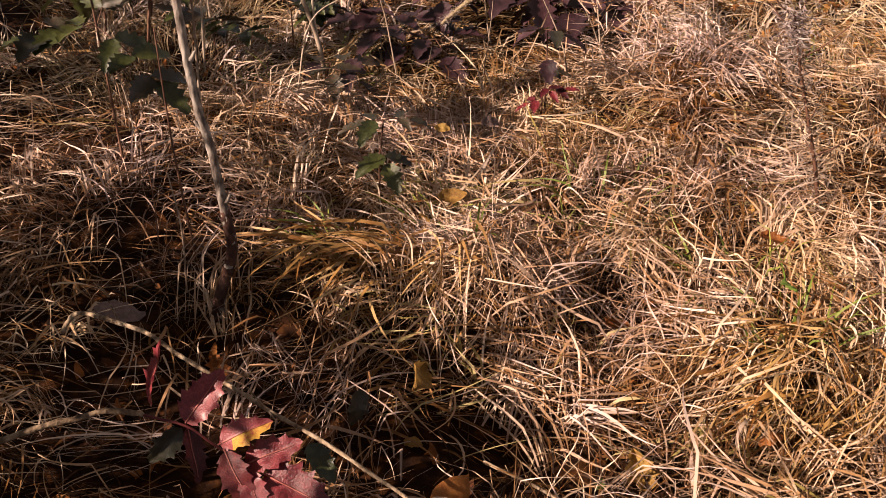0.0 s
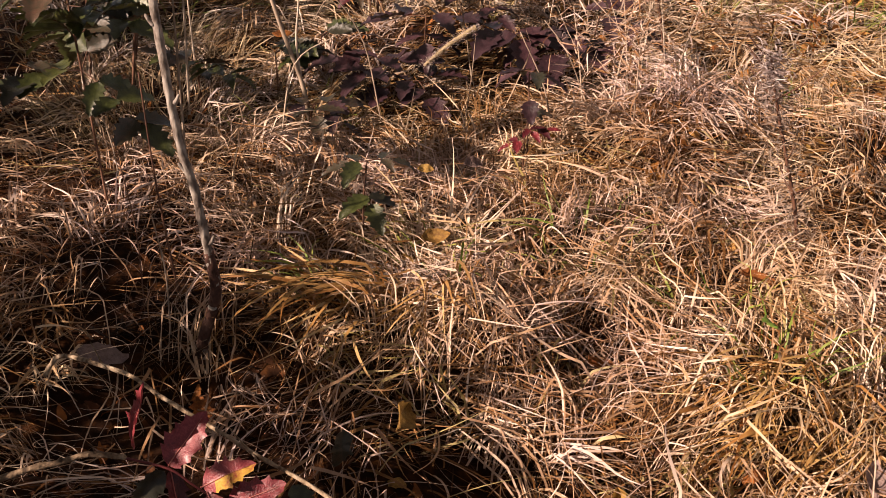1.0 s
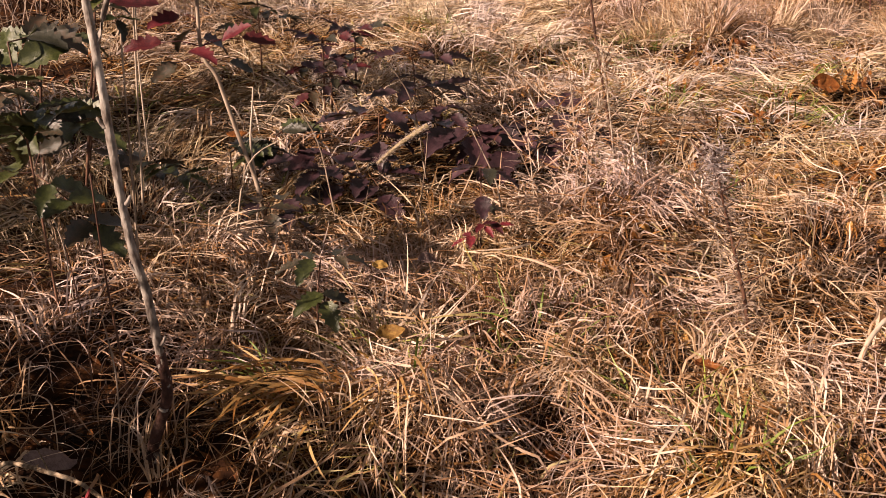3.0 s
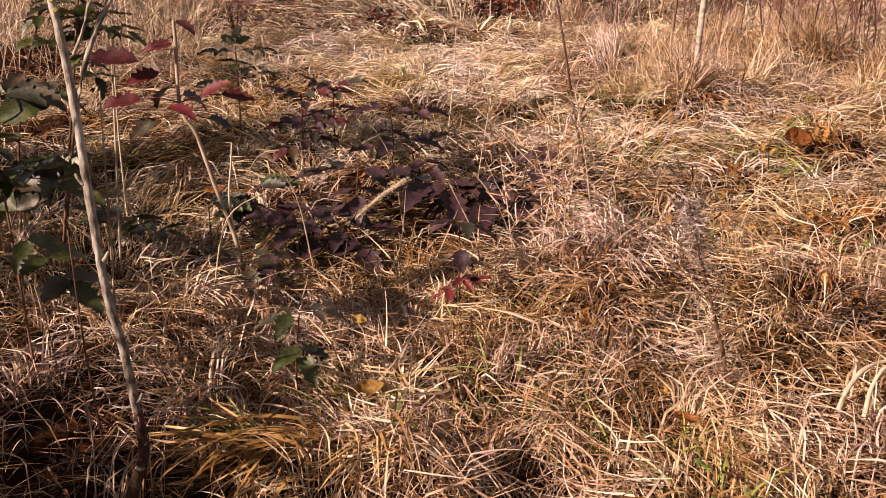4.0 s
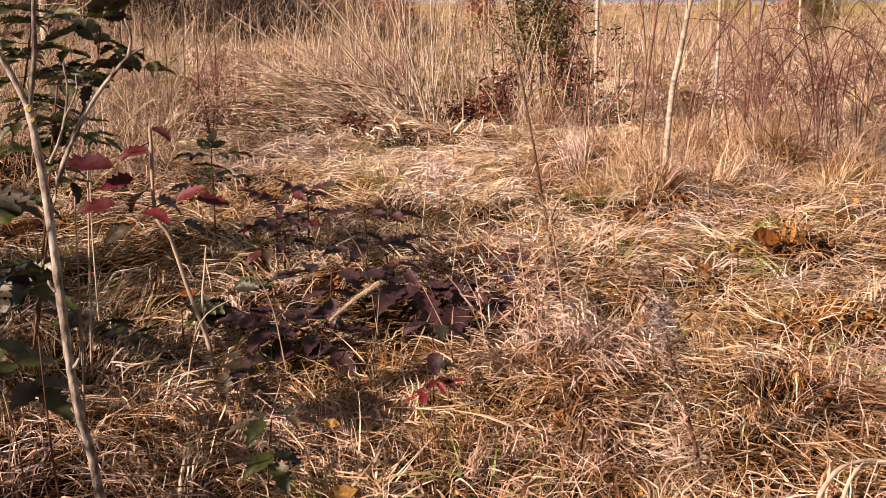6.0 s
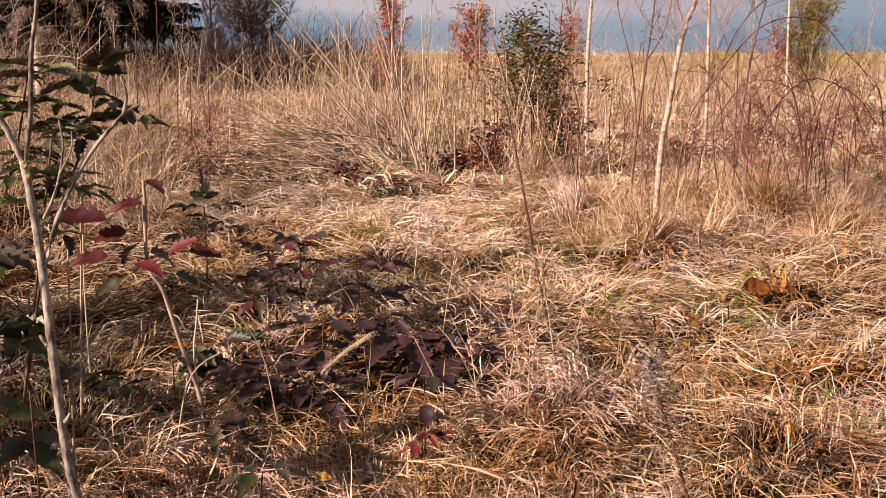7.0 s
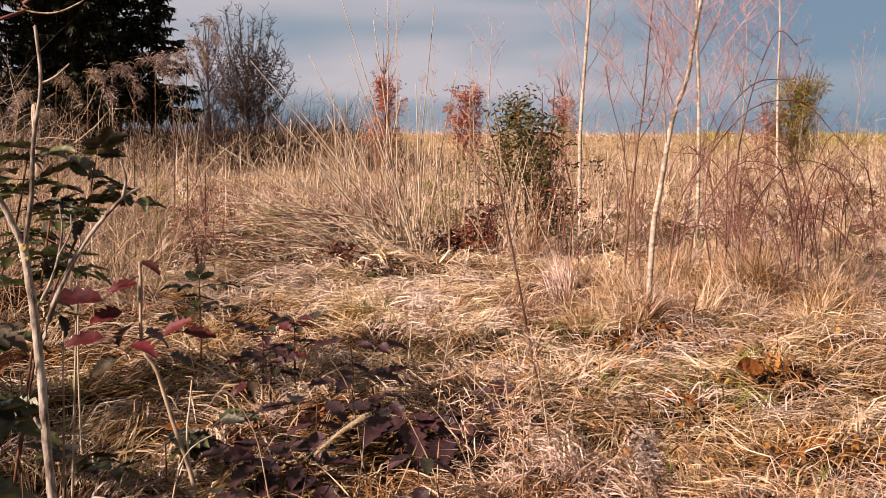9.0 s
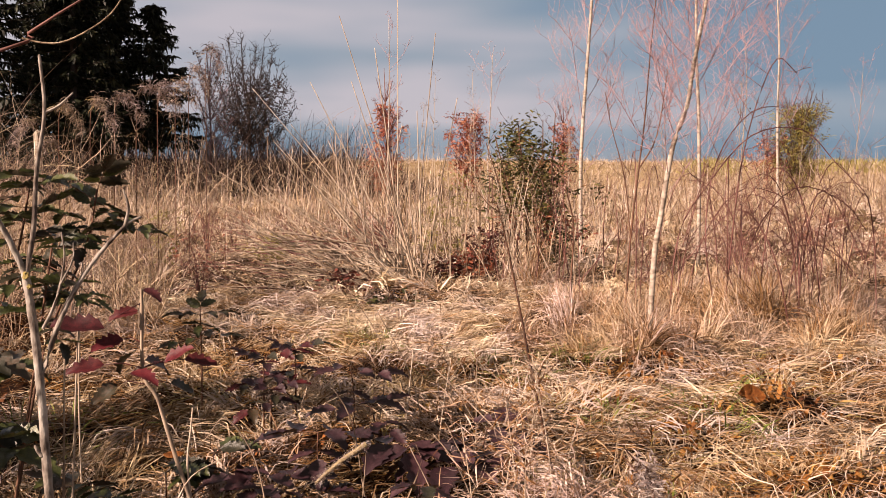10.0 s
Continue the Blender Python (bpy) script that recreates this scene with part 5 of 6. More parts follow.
    # low red and dark shrubs at its foot
    for x, y, h, mat, n in ((1.40, 8.25, 0.45, DARK_RED, 500), (1.22, 8.05, 0.3, RED_FOLIAGE, 300), (1.02, 8.0, 0.25, DARK_RED, 260), (1.95, 8.3, 0.4, DARK_LEAVES, 350), (0.30, 6.6, 0.10, DARK_LEAVES, 60), (0.44, 6.7, 0.08, DARK_LEAVES, 45), (0.16, 7.0, 0.2, DARK_RED, 120)):
        st = [([(x, y, gz(x, y) - 0.02), (x + random.uniform(-0.06, 0.06), y, h * 0.5), (x + random.uniform(-0.15, 0.15), y + random.uniform(-0.1, 0.1), h)], 0.005) for _ in range(4)]
        t = bare_shrub("low leafy shrub with dark reddish leaves", st, BROWN_STEM, DARK_TWIG, 3, (0.06, 0.14), 0.002)
        foliage(t, [Vector((x + random.gauss(0, 0.10), y + random.gauss(0, 0.08), gz(x, y) + random.uniform(0.03, h))) for _ in range(80)], n, (0.035, 0.06), (0.018, 0.03), mat, 0.02)
    # low brambles scattered through the meadow
    kinds = []
    for k in range(4):
        x, y = (-0.9, 0.2, 3.4, 4.3)[k], (8.4, 9.3, 8.2, 7.6)[k]
        st = []
        for _ in range(9):
            a, h = random.uniform(0, 6.28), random.uniform(0.15, 0.42)
            r = random.uniform(0.1, 0.4)
            st.append(([(x, y, gz(x, y) - 0.03), (x + 0.3 * r * math.cos(a), y + 0.3 * r * math.sin(a), gz(x, y) + h), (x + r * math.cos(a), y + r * math.sin(a), gz(x, y) + h * random.uniform(0.3, 0.9))], 0.0035))
        kinds.append((bare_shrub("low bramble clump with reddish canes and dark red leaves", st, TWIG, TWIG, 4, (0.08, 0.25), 0.0018, 90 + 40 * k, (DARK_RED, RED_FOLIAGE)[k % 2], group="bramble clumps"), x, y))
    for k in range(34):
        y = random.uniform(6.2, 13.0)
        x = random.uniform(-0.32, 0.60) * y
        if y < 7.4 and -0.3 < x < 1.3:
            continue
        ob, x0, y0 = kinds[k % 4]
        c = copy_thing(ob, Matrix.Identity(4))
        c.matrix_basis = Matrix.Translation((x, y, gz(x, y))) @ Matrix.Rotation(random.uniform(0, 6.28), 4, "Z") @ Matrix.Scale(random.uniform(0.7, 1.15), 4) @ Matrix.Translation((-x0, -y0, -gz(x0, y0)))
    # yellow-green broom
    for x, y, h in ((1.20, 8.9, 0.85), (-1.25, 8.5, 0.55), (1.05, 9.5, 0.6), (-0.4, 8.9, 0.3)):
        st = [([(x, y, -0.02), (x + random.uniform(-0.05, 0.05), y, h * 0.5), (x + random.uniform(-0.12, 0.12), y + random.uniform(-0.1, 0.1), h)], 0.004) for _ in range(5)]
        t = bare_shrub("small yellow-green leafy shrub", st, CANE, CANE, 5, (0.08, 0.2), 0.002)
        foliage(t, [Vector((x + random.gauss(0, 0.08), y + random.gauss(0, 0.06), random.uniform(0.1, h))) for _ in range(80)], 380, (0.03, 0.06), (0.006, 0.012), PINE, 0.02)
    # twig reaching in from a shrub beside the path
    t = thing("overhanging_twig", "thin reddish bare twig of a shrub beside the path", "twig")
    tube_part("shaft", [(-1.5, 1.15, -0.05), (-1.2, 1.22, 0.62), (-0.75, 1.25, 0.96), (-0.365, 1.252, 1.073), (-0.332, 1.252, 1.094), (-0.296, 1.252, 1.118), (-0.25, 1.252, 1.15), (-0.18, 1.25, 1.22)], 0.0032, 0.001, TWIG, t, 7, 0.06)
    tube_part("side_twig", [(-0.339, 1.252, 1.088), (-0.315, 1.252, 1.083), (-0.287, 1.252, 1.086), (-0.247, 1.252, 1.109), (-0.223, 1.252, 1.136), (-0.19, 1.252, 1.2)], 0.0014, 0.0007, STICK, t, 6, 0.06)
    tube_part("side_twig", [(-0.45, 1.252, 1.02), (-0.40, 1.252, 1.10), (-0.36, 1.252, 1.15), (-0.30, 1.252, 1.18)], 0.0014, 0.0007, STICK, t, 6, 0.06)


BUSH_LEAVES = blade_material("bush_foliage", [(0.0, (0.035, 0.036, 0.014)), (0.5, (0.12, 0.12, 0.04)), (0.8, (0.24, 0.22, 0.075)), (1.0, (0.26, 0.10, 0.06))], 0.2, 0.5)
DARK_RED = blade_material("dark_red_foliage", [(0.0, (0.03, 0.012, 0.010)), (0.5, (0.10, 0.03, 0.025)), (1.0, (0.22, 0.07, 0.05))], 0.15, 0.5)


# ---- pile of long stalks, tall weeds and plumes ----
def build_stalks():
    t = thing("stalk_pile", "spray of long pale dry stalks leaning outwards from the grass", "dry stalks")
    for k in range(60):
        u = random.random()
        bx, by = 0.72 + random.gauss(0, 0.24) - 0.30 * u, 7.7 + random.gauss(0, 0.18)
        if k % 6:
            a = random.uniform(0.08, 0.95)
            ln = random.uniform(0.5, 1.6) * (0.75 + 0.35 * math.sin(a))
            d = Vector((-math.cos(a), random.uniform(-0.25, 0.35), math.sin(a)))
        else:
            a = random.uniform(1.2, 1.8)
            ln = random.uniform(0.6, 1.3)
            d = Vector((-math.cos(a), random.uniform(-0.2, 0.3), math.sin(a)))
        p = Vector((bx, by, gz(bx, by) - 0.02))
        e = p + d * ln
        m = p.lerp(e, 0.55) + Vector((random.uniform(-0.05, 0.05), 0, random.uniform(-0.05, 0.09)))
        part("stalk", Soup().tube(smooth_path([p, m, e], 3), random.uniform(0.0045, 0.0085), 0.0025, 5, 0.08).mesh("stalk"), CANE, t)
    for k in range(44):
        bx, by = random.uniform(-0.35, 0.65), 7.6 + random.gauss(0, 0.2)
        a = random.uniform(0.05, 0.45)
        ln = random.uniform(0.5, 1.1)
        p = Vector((bx, by, gz(bx, by) + random.uniform(0.02, 0.35)))
        e = p + Vector((-math.cos(a), random.uniform(-0.6, 0.5), math.sin(a) * random.uniform(-0.3, 0.9))) * ln
        e.z = max(e.z, 0.03)
        part("stalk", Soup().tube([p, p.lerp(e, 0.5) + UP * 0.03, e], random.uniform(0.003, 0.0055), 0.002, 5, 0.08).mesh("stalk"), random.choice((CANE, STICK, TWIG)), t)
    for tx, tz in ((-0.468, 1.451), (-0.06, 1.497), (0.148, 1.99), (0.062, 1.087), (0.229, 1.501), (-0.271, 0.692), (-0.394, 0.712), (0.52, 1.09), (0.561, 2.121), (0.853, 1.881),
                   (-0.2, 1.2), (-0.6, 0.5), (-0.75, 0.62), (0.0, 0.8), (0.3, 1.2), (0.4, 1.75), (-0.1, 0.55), (0.7, 1.3), (1.0, 1.4)):
        p = Vector((0.68 + random.uniform(-0.12, 0.08), 7.55 + random.uniform(-0.1, 0.1), 0.0))
        e = Vector((tx, 7.5 + random.uniform(-0.1, 0.15), tz))
        part("stalk", Soup().tube(smooth_path([p, p.lerp(e, 0.5) + UP * 0.03, e], 4), random.uniform(0.0055, 0.0085), 0.0026, 6, 0.08).mesh("stalk"), CANE, t)
    # loose stalks before the evergreen shrub
    t = thing("stalk_pile", "loose clump of pale dry stalks leaning before an evergreen shrub", "dry stalks")
    for k in range(56):
        bx, by = random.uniform(1.2, 2.15), random.uniform(7.3, 7.9)
        p = Vector((bx, by, gz(bx, by) - 0.02))
        e = p + Vector((random.gauss(0, 0.18), random.gauss(0, 0.12), random.uniform(0.4, 1.0)))
        m = p.lerp(e, 0.5) + Vector((random.uniform(-0.05, 0.05), 0, 0))
        part("stalk", Soup().tube(smooth_path([p, m, e], 3), random.uniform(0.004, 0.007), 0.002, 5, 0.08).mesh("stalk"), random.choice((CANE, CANE, STICK, TWIG)), t)
    # big stalk standing in front of the pile
    s = thing("dry_stalk", "thick pale dry stalk leaning in the grass", "dry stalk", "dry stalks")
    part("stalk", Soup().tube(smooth_path([(0.70, 7.35, -0.03), (0.683, 7.357, 0.071), (0.621, 7.357, 0.358), (0.52, 7.36, 0.70), (0.46, 7.36, 0.9)], 4), 0.0085, 0.004, 6, 0.08).mesh("stalk"), CANE, s)
    # tall single weeds: four kinds, repeated over the meadow
    kinds = []
    for k in range(5):
        w = thing("tall_weed", "tall thin dry weed stalk standing in the meadow", "dry weed", "tall dry weeds", at=(0.5 + k * 0.31, 8.8 + 0.2 * k, gz(0.5 + k * 0.31, 8.8 + 0.2 * k)))
        h = (1.15, 1.4, 0.9, 1.7, 1.0)[k]
        lean = random.uniform(-0.12, 0.12)
        line = smooth_path([(0, 0, -0.05), (lean * 0.3, 0, h * 0.4), (lean, 0.02, h)], 5)
        part("stem", Soup().tube(line, 0.0042, 0.0014, 5, 0.08).mesh("stem"), CANE if k % 2 else BROWN_STEM, w)
        for j in range(3 + k):
            q = line[random.randrange(len(line) // 2, len(line))]
            a, ln = random.uniform(0, 6.28), random.uniform(0.08, 0.22)
            e = q + Vector((math.cos(a) * ln * 0.6, math.sin(a) * ln * 0.6, ln))
            part("side_shoot", Soup().tube([q, q.lerp(e, 0.5), e], 0.0018, 0.0009, 4).mesh("side_shoot"), CANE, w)
        if k in (1, 3):
            fluff(w, "seed_head", [tuple(q) for q in line[-4:]], 130, (0.018, 0.018, 0.03), (0.015, 0.04), (0.002, 0.005), PLUME)
        kinds.append(w)
    for k in range(150):
        y = random.uniform(6.3, 17.0)
        x = random.uniform(-0.36 * y, 0.58 * y)
        if y < 7.4 and -0.3 < x < 1.3:
            continue
        m = pose(x, y, gz(x, y), random.uniform(-4, 4), random.uniform(-8, 8), random.uniform(0, 360))
        sc = random.uniform(0.5, 1.05)
        c = copy_thing(kinds[k % 5], m)
        c.matrix_basis = m @ Matrix.Scale(sc, 4)
    # drooping plumes at the meadow's edge
    for x, y, h, dx in ((-1.35, 7.0, 1.36, 0.12), (-1.22, 7.05, 1.42, 0.16), (-1.48, 6.9, 1.32, 0.10), (-1.10, 7.2, 1.45, 0.10), (-0.98, 7.9, 1.62, 0.1), (-0.86, 8.0, 1.78, 0.08), (-1.05, 7.7, 1.5, 0.1), (-1.62, 6.8, 1.05, -0.1), (-1.75, 7.2, 1.3, 0.1), (-1.9, 7.4, 1.2, -0.1)):
        t = thing("plume_weed", "tall dry weed with a drooping feathery grey-pink plume", "dry weed", "plume weeds")
        z = gz(x, y)
        line = smooth_path([(x, y, z - 0.04), (x + 0.01, y, h * 0.5), (x + dx * 0.2, y, h * 0.93), (x + dx * 0.7, y - 0.02, h), (x + dx * 1.3, y - 0.03, h - 0.06), (x + dx * 1.7, y - 0.03, h - 0.17)], 5)
        part("stem", Soup().tube(line, 0.004, 0.0015, 6, 0.06).mesh("stem"), BROWN_STEM, t)
        fluff(t, "plume", [tuple(q) for q in line[-13:]], 300, (0.016, 0.016, 0.020), (0.02, 0.07), (0.003, 0.0065), PLUME, 1.2)
        for j in range(7):
            q = line[random.randrange(4, len(line) - 5)]
            fluff(t, "dry_leaf", [tuple(q)], 5, (0.008, 0.008, 0.02), (0.05, 0.12), (0.003, 0.007), GREY, 0.7)


def upright(n, x, y, length, width, tone, e0=(1.15, 1.57), e1=(0.7, 1.57), segs=3, z0=None, kinks=(0.6, 0.4)):
    return ribbons(x, y, rng.uniform(0, 6.28, n), length, rng.uniform(*width, n), rng.uniform(*e0, n), rng.uniform(*e1, n), rng.normal(0, 0.4, n), np.zeros(n), np.clip(tone, 0, 1), segs, z0=z0, settle=False, kinks=kinks)


def open_ground(x, y):
    """True where the tall weeds stand, outside the flattened clearing."""
    return ~((x > -1.0) & (x < 1.35) & (y < 7.7)) & ~((x > 1.0) & (y < 5.4)) & ~((x < -0.6) & (y < 5.2))


def build_weeds():
    chunks, pale = [], []
    for k, (n, y0, y1) in enumerate(((5200, 5.2, 10.0), (6500, 9.0, 20.0), (5200, 18.0, 45.0))):
        x, y = wedge(n, y0, y1, 0.40, 0.66, 0.4)
        ok = open_ground(x, y) & (waves(x, y, 2.6 + 2.5 * k, 31 + k) > rng.uniform(-0.9, 0.7, n))
        x, y = x[ok], y[ok]
        n = len(x)
        g = 1 + 0.8 * k
        ln = rng.uniform(0.12, 0.36, n) * (1 + 0.35 * waves(x, y, 3.0, 35)) * (1 + 0.3 * k) * (1 + 0.9 * (k > 1) * np.clip(waves(x, y, 7.0, 36), 0, 1))
        c = upright(n, x, y, ln, (0.0026 * g, 0.005 * g), rng.uniform(0, 1, n), (0.1, 1.5), (-1.3, 1.3), 5)
        s0 = height(x, y) + ln * rng.uniform(0.35, 0.8, n)
        d = upright(n, x + rng.normal(0, 0.01, n), y, ln * rng.uniform(0.2, 0.5, n), (0.0016 * g, 0.003 * g), rng.uniform(0, 1, n), (0.2, 1.2), (0.1, 1.4), 2, s0)
        chunks += [c, d]
        i = rng.uniform(0, 1, n) < 0.35
        pale.append(upright(i.sum(), x[i] + 0.05, y[i] + 0.04, ln[i] * rng.uniform(0.9, 1.5, i.sum()), (0.003 * g, 0.0058 * g), rng.uniform(0.3, 1, i.sum()), (0.3, 1.5), (-1.4, 1.3), 5))
    stuff("weed_thicket", chunks, WEED, "thin mauve-brown dead weed stems filling the meadow", "weeds")
    stuff("pale_weed_stems", pale, STRAW_FAR, "thin pale dead weed stems filling the meadow", "weeds")
    chunks = []
    for k, (n, y0, y1) in enumerate(((9000, 5.6, 10.5), (9000, 9.5, 22.0))):
        x, y = wedge(n, y0, y1, 0.40, 0.66, 0.4)
        ok = open_ground(x, y) & (waves(x, y, 1.7 + k, 41 + k) > rng.uniform(-0.8, 0.8, n))
        x, y = x[ok], y[ok]
        n = len(x)
        chunks.append(upright(n, x, y, rng.uniform(0.08, 0.26, n) * (1 + 0.3 * k), (0.003 * (1 + k), 0.006 * (1 + k)), rng.uniform(0, 1, n), (0.0, 1.3), (-1.2, 0.9), 5))
    n = 5200
    y = rng.uniform(7.5, 24, n)
    x = y * rng.uniform(-0.34, 0.06, n)
    ok = waves(x, y, 2.2, 47) > rng.uniform(-0.7, 0.8, n)
    x, y = x[ok], y[ok]
    chunks.append(upright(len(x), x, y, rng.uniform(0.15, 0.5, len(x)), (0.006, 0.013), rng.uniform(0, 1, len(x)), (0.1, 1.5), (-1.2, 1.2), 5))
    stuff("brown_scrub", chunks, SCRUB, "low tangled mauve-brown dead scrub among the grass", "scrub")
    # bare stems in front of the spruces
    n = 1250
    y = rng.uniform(5.3, 10.5, n)
    x = -y * rng.uniform(0.145, 0.36, n)
    ln = rng.uniform(0.35, 1.25, n) * np.clip(1.3 - 0.6 * (x / y + 0.36) / 0.2, 0.6, 1.3)
    z = height(x, y) + ln * rng.uniform(0.4, 0.9, n)
    stuff("bare_thicket", [upright(n, x, y, ln, (0.003, 0.006), rng.uniform(0.2, 1, n), (0.9, 1.55), (-0.2, 1.5), 6),
                           upright(n, x, y, ln * 0.45, (0.002, 0.004), rng.uniform(0.1, 1, n), (0.1, 1.2), (-0.6, 1.3), 4, z)], WEED, "thicket of thin bare mauve-tan stems", "thicket")
    # tall pale stalks standing against the sky
    n = 560
    y = rng.uniform(7.6, 20, n)
    x = y * np.where(rng.uniform(0, 1, n) < 0.25, rng.normal(0.08, 0.09, n), rng.uniform(-0.3, 0.52, n))
    stuff("tall_pale_stalks", [upright(n, x, y, rng.triangular(0.4, 0.8, 1.7, n), (0.003, 0.006), rng.uniform(0.3, 1, n), (1.3, 1.57), (1.1, 1.6), 5)], STRAW_FAR, "tall thin pale stalks rising above the meadow", "dry stalks")


SCRUB = blade_material("dead_scrub", [(0.0, (0.09, 0.045, 0.035)), (0.5, (0.26, 0.17, 0.12)), (1.0, (0.48, 0.36, 0.26))], 0.1, 0.8)


# ---- trees at the meadow's far side ----
def spruce(x, y, h, spread, skirt, label):
    t = thing("spruce", label, "spruce tree", "spruces")
    z = gz(x, y)
    part("trunk", Soup().tube([(x, y, z - 0.1), (x, y, z + h * 0.5), (x, y, z + h)], 0.018 * h + 0.02, 0.01, 8, 0.06).mesh("trunk"), DARK_TWIG, t)
    wood, px, py, pz, hd, ln, e0, tn = Soup(), [], [], [], [], [], [], []
    zz = skirt
    while zz < h - 0.1:
        fr = (zz - skirt) / (h - skirt)
        reach = spread * (1 - fr) ** 0.8 + 0.12
        for k in range(random.randint(8, 12)):
            a = random.uniform(0, 6.283)
            r = reach * random.uniform(0.6, 1.08)
            p0 = Vector((x, y, z + zz + random.uniform(-0.1, 0.1)))
            d = Vector((math.cos(a), math.sin(a), 0))
            p1, p2 = p0 + d * r * 0.55 - UP * r * 0.10 + UP * 0.10 * fr, p0 + d * r - UP * r * (0.12 - 0.25 * fr)
            wood.tube([p0, p1, p2], 0.012, 0.003, 4)
            n = int(12 + 29 * r)
            for _ in range(n):
                s = random.random() ** 0.7
                q = p0.lerp(p1, s * 2) if s < 0.5 else p1.lerp(p2, s * 2 - 1)
                px.append(q.x), py.append(q.y), pz.append(q.z + random.uniform(-0.02, 0.03))
                hd.append(a + random.choice((-1, 1)) * random.uniform(0.2, 1.2))
                ln.append(random.uniform(0.10, 0.26) * (1.1 - 0.4 * s))
                e0.append(random.uniform(-1.0, 0.35))
        zz += random.uniform(0.13, 0.2)
    n = len(px)
    hd, ln, e0 = np.array(hd), np.array(ln), np.array(e0)
    v, f, tn = ribbons(np.array(px), np.array(py), hd, ln, rng.uniform(0.035, 0.08, n), e0, e0 - 0.6, rng.normal(0, 0.3, n), np.zeros(n), rng.uniform(0, 1, n), 2, z0=np.array(pz), settle=False)
    tagged(part("boughs", wood.mesh("boughs"), DARK_TWIG, t), kind="stuff")
    tagged(part("needles", raw_mesh("needles", v, f, tn), NEEDLE, t, "dense dark green needle sprays"), kind="stuff")


def leafy_tree(label, x, y, h, width, trunks, leaves, leaf_mat, twig_mat, size=(0.05, 0.09), low=0.25, name="young_tree", group="young trees", twig_r=0.004, lw=(0.02, 0.04), top=1.0, climb=(0.5, 1.2)):
    t = thing(name, label, "tree", group)
    z = gz(x, y)
    tw, ends = Soup(), []
    line = smooth_path([(x, y, z - 0.1), (x + 0.02 * h, y, z + h * 0.4), (x, y, z + h)], 5)
    part("trunk", Soup().tube(line, 0.010 * h + 0.008, 0.006, 7, 0.06).mesh("trunk"), twig_mat, t)
    for k in range(trunks):
        f = low + (0.9 - low) * (k / trunks)
        i = int(f * (len(line) - 1))
        a, e = k * 2.4, random.uniform(*climb)
        ln = width * random.uniform(0.55, 0.85) * (1.15 - 0.7 * abs(f - 0.45))
        d = Vector((math.cos(a) * math.cos(e), math.sin(a) * math.cos(e), math.sin(e)))
        p = line[i]
        br, bl = bough(t, [p, p + d * ln * 0.5, p + d * ln + UP * ln * 0.3], 0.004 * h + 0.003, twig_r, twig_mat)
        ends += twigs_on(tw, bl, 8, (ln * 0.2, ln * 0.55), twig_r, (0.3, 1.3), 1, 0.15)
    tagged(part("twigs", tw.mesh("twigs"), twig_mat, t), kind="stuff")
    if leaves:
        keep = [q for q in ends if q.z < z + h * top]
        foliage(t, keep, leaves, size, lw, leaf_mat, 0.05)
    return t


def round_tree(x, y, low, top, wide):
    """A bare tree with an egg-shaped head of fine upward twigs on a short trunk."""
    t = thing("bare_tree", "round bare tree with dense dark twigs and a few withered leaves", "tree", "far bare trees")
    z = gz(x, y)
    part("trunk", Soup().tube([(x, y, z - 0.1), (x + 0.02, y, z + low), (x, y, z + low + 1.2), (x + 0.05, y, z + low + 2.4)], 0.07, 0.012, 8, 0.06).mesh("trunk"), DARK_TWIG, t)
    tw, ends = Soup(), []
    for k in range(70):
        a, u = k * 2.4, (k + 0.5) / 70
        hz = low + (top - low) * (0.16 + 0.80 * u)
        rr = wide * math.sin(math.pi * (0.16 + 0.74 * u)) ** 0.75 * random.uniform(0.45, 1.05)
        p0 = Vector((x, y, z + low + min(2.3, (hz - low) * (0.25 + 0.35 * random.random()))))
        p2 = Vector((x + rr * math.cos(a), y + rr * math.sin(a), z + hz))
        p1 = p0.lerp(p2, 0.5) + Vector((0.2 * rr * math.cos(a), 0.2 * rr * math.sin(a), -0.1))
        br, bl = bough(t, [p0, p1, p2], 0.016, 0.005, DARK_TWIG)
        ends += twigs_on(tw, bl, 13, (0.14, 0.46), 0.0095, (-0.1, 1.35), 1, 0.3)
    tagged(part("twigs", tw.mesh("twigs"), DARK_TWIG, t), kind="stuff")
    foliage(t, [q for q in ends if q.z < z + low + 0.62 * (top - low)], 3600, (0.05, 0.10), (0.025, 0.05), BRUSH, 0.07)


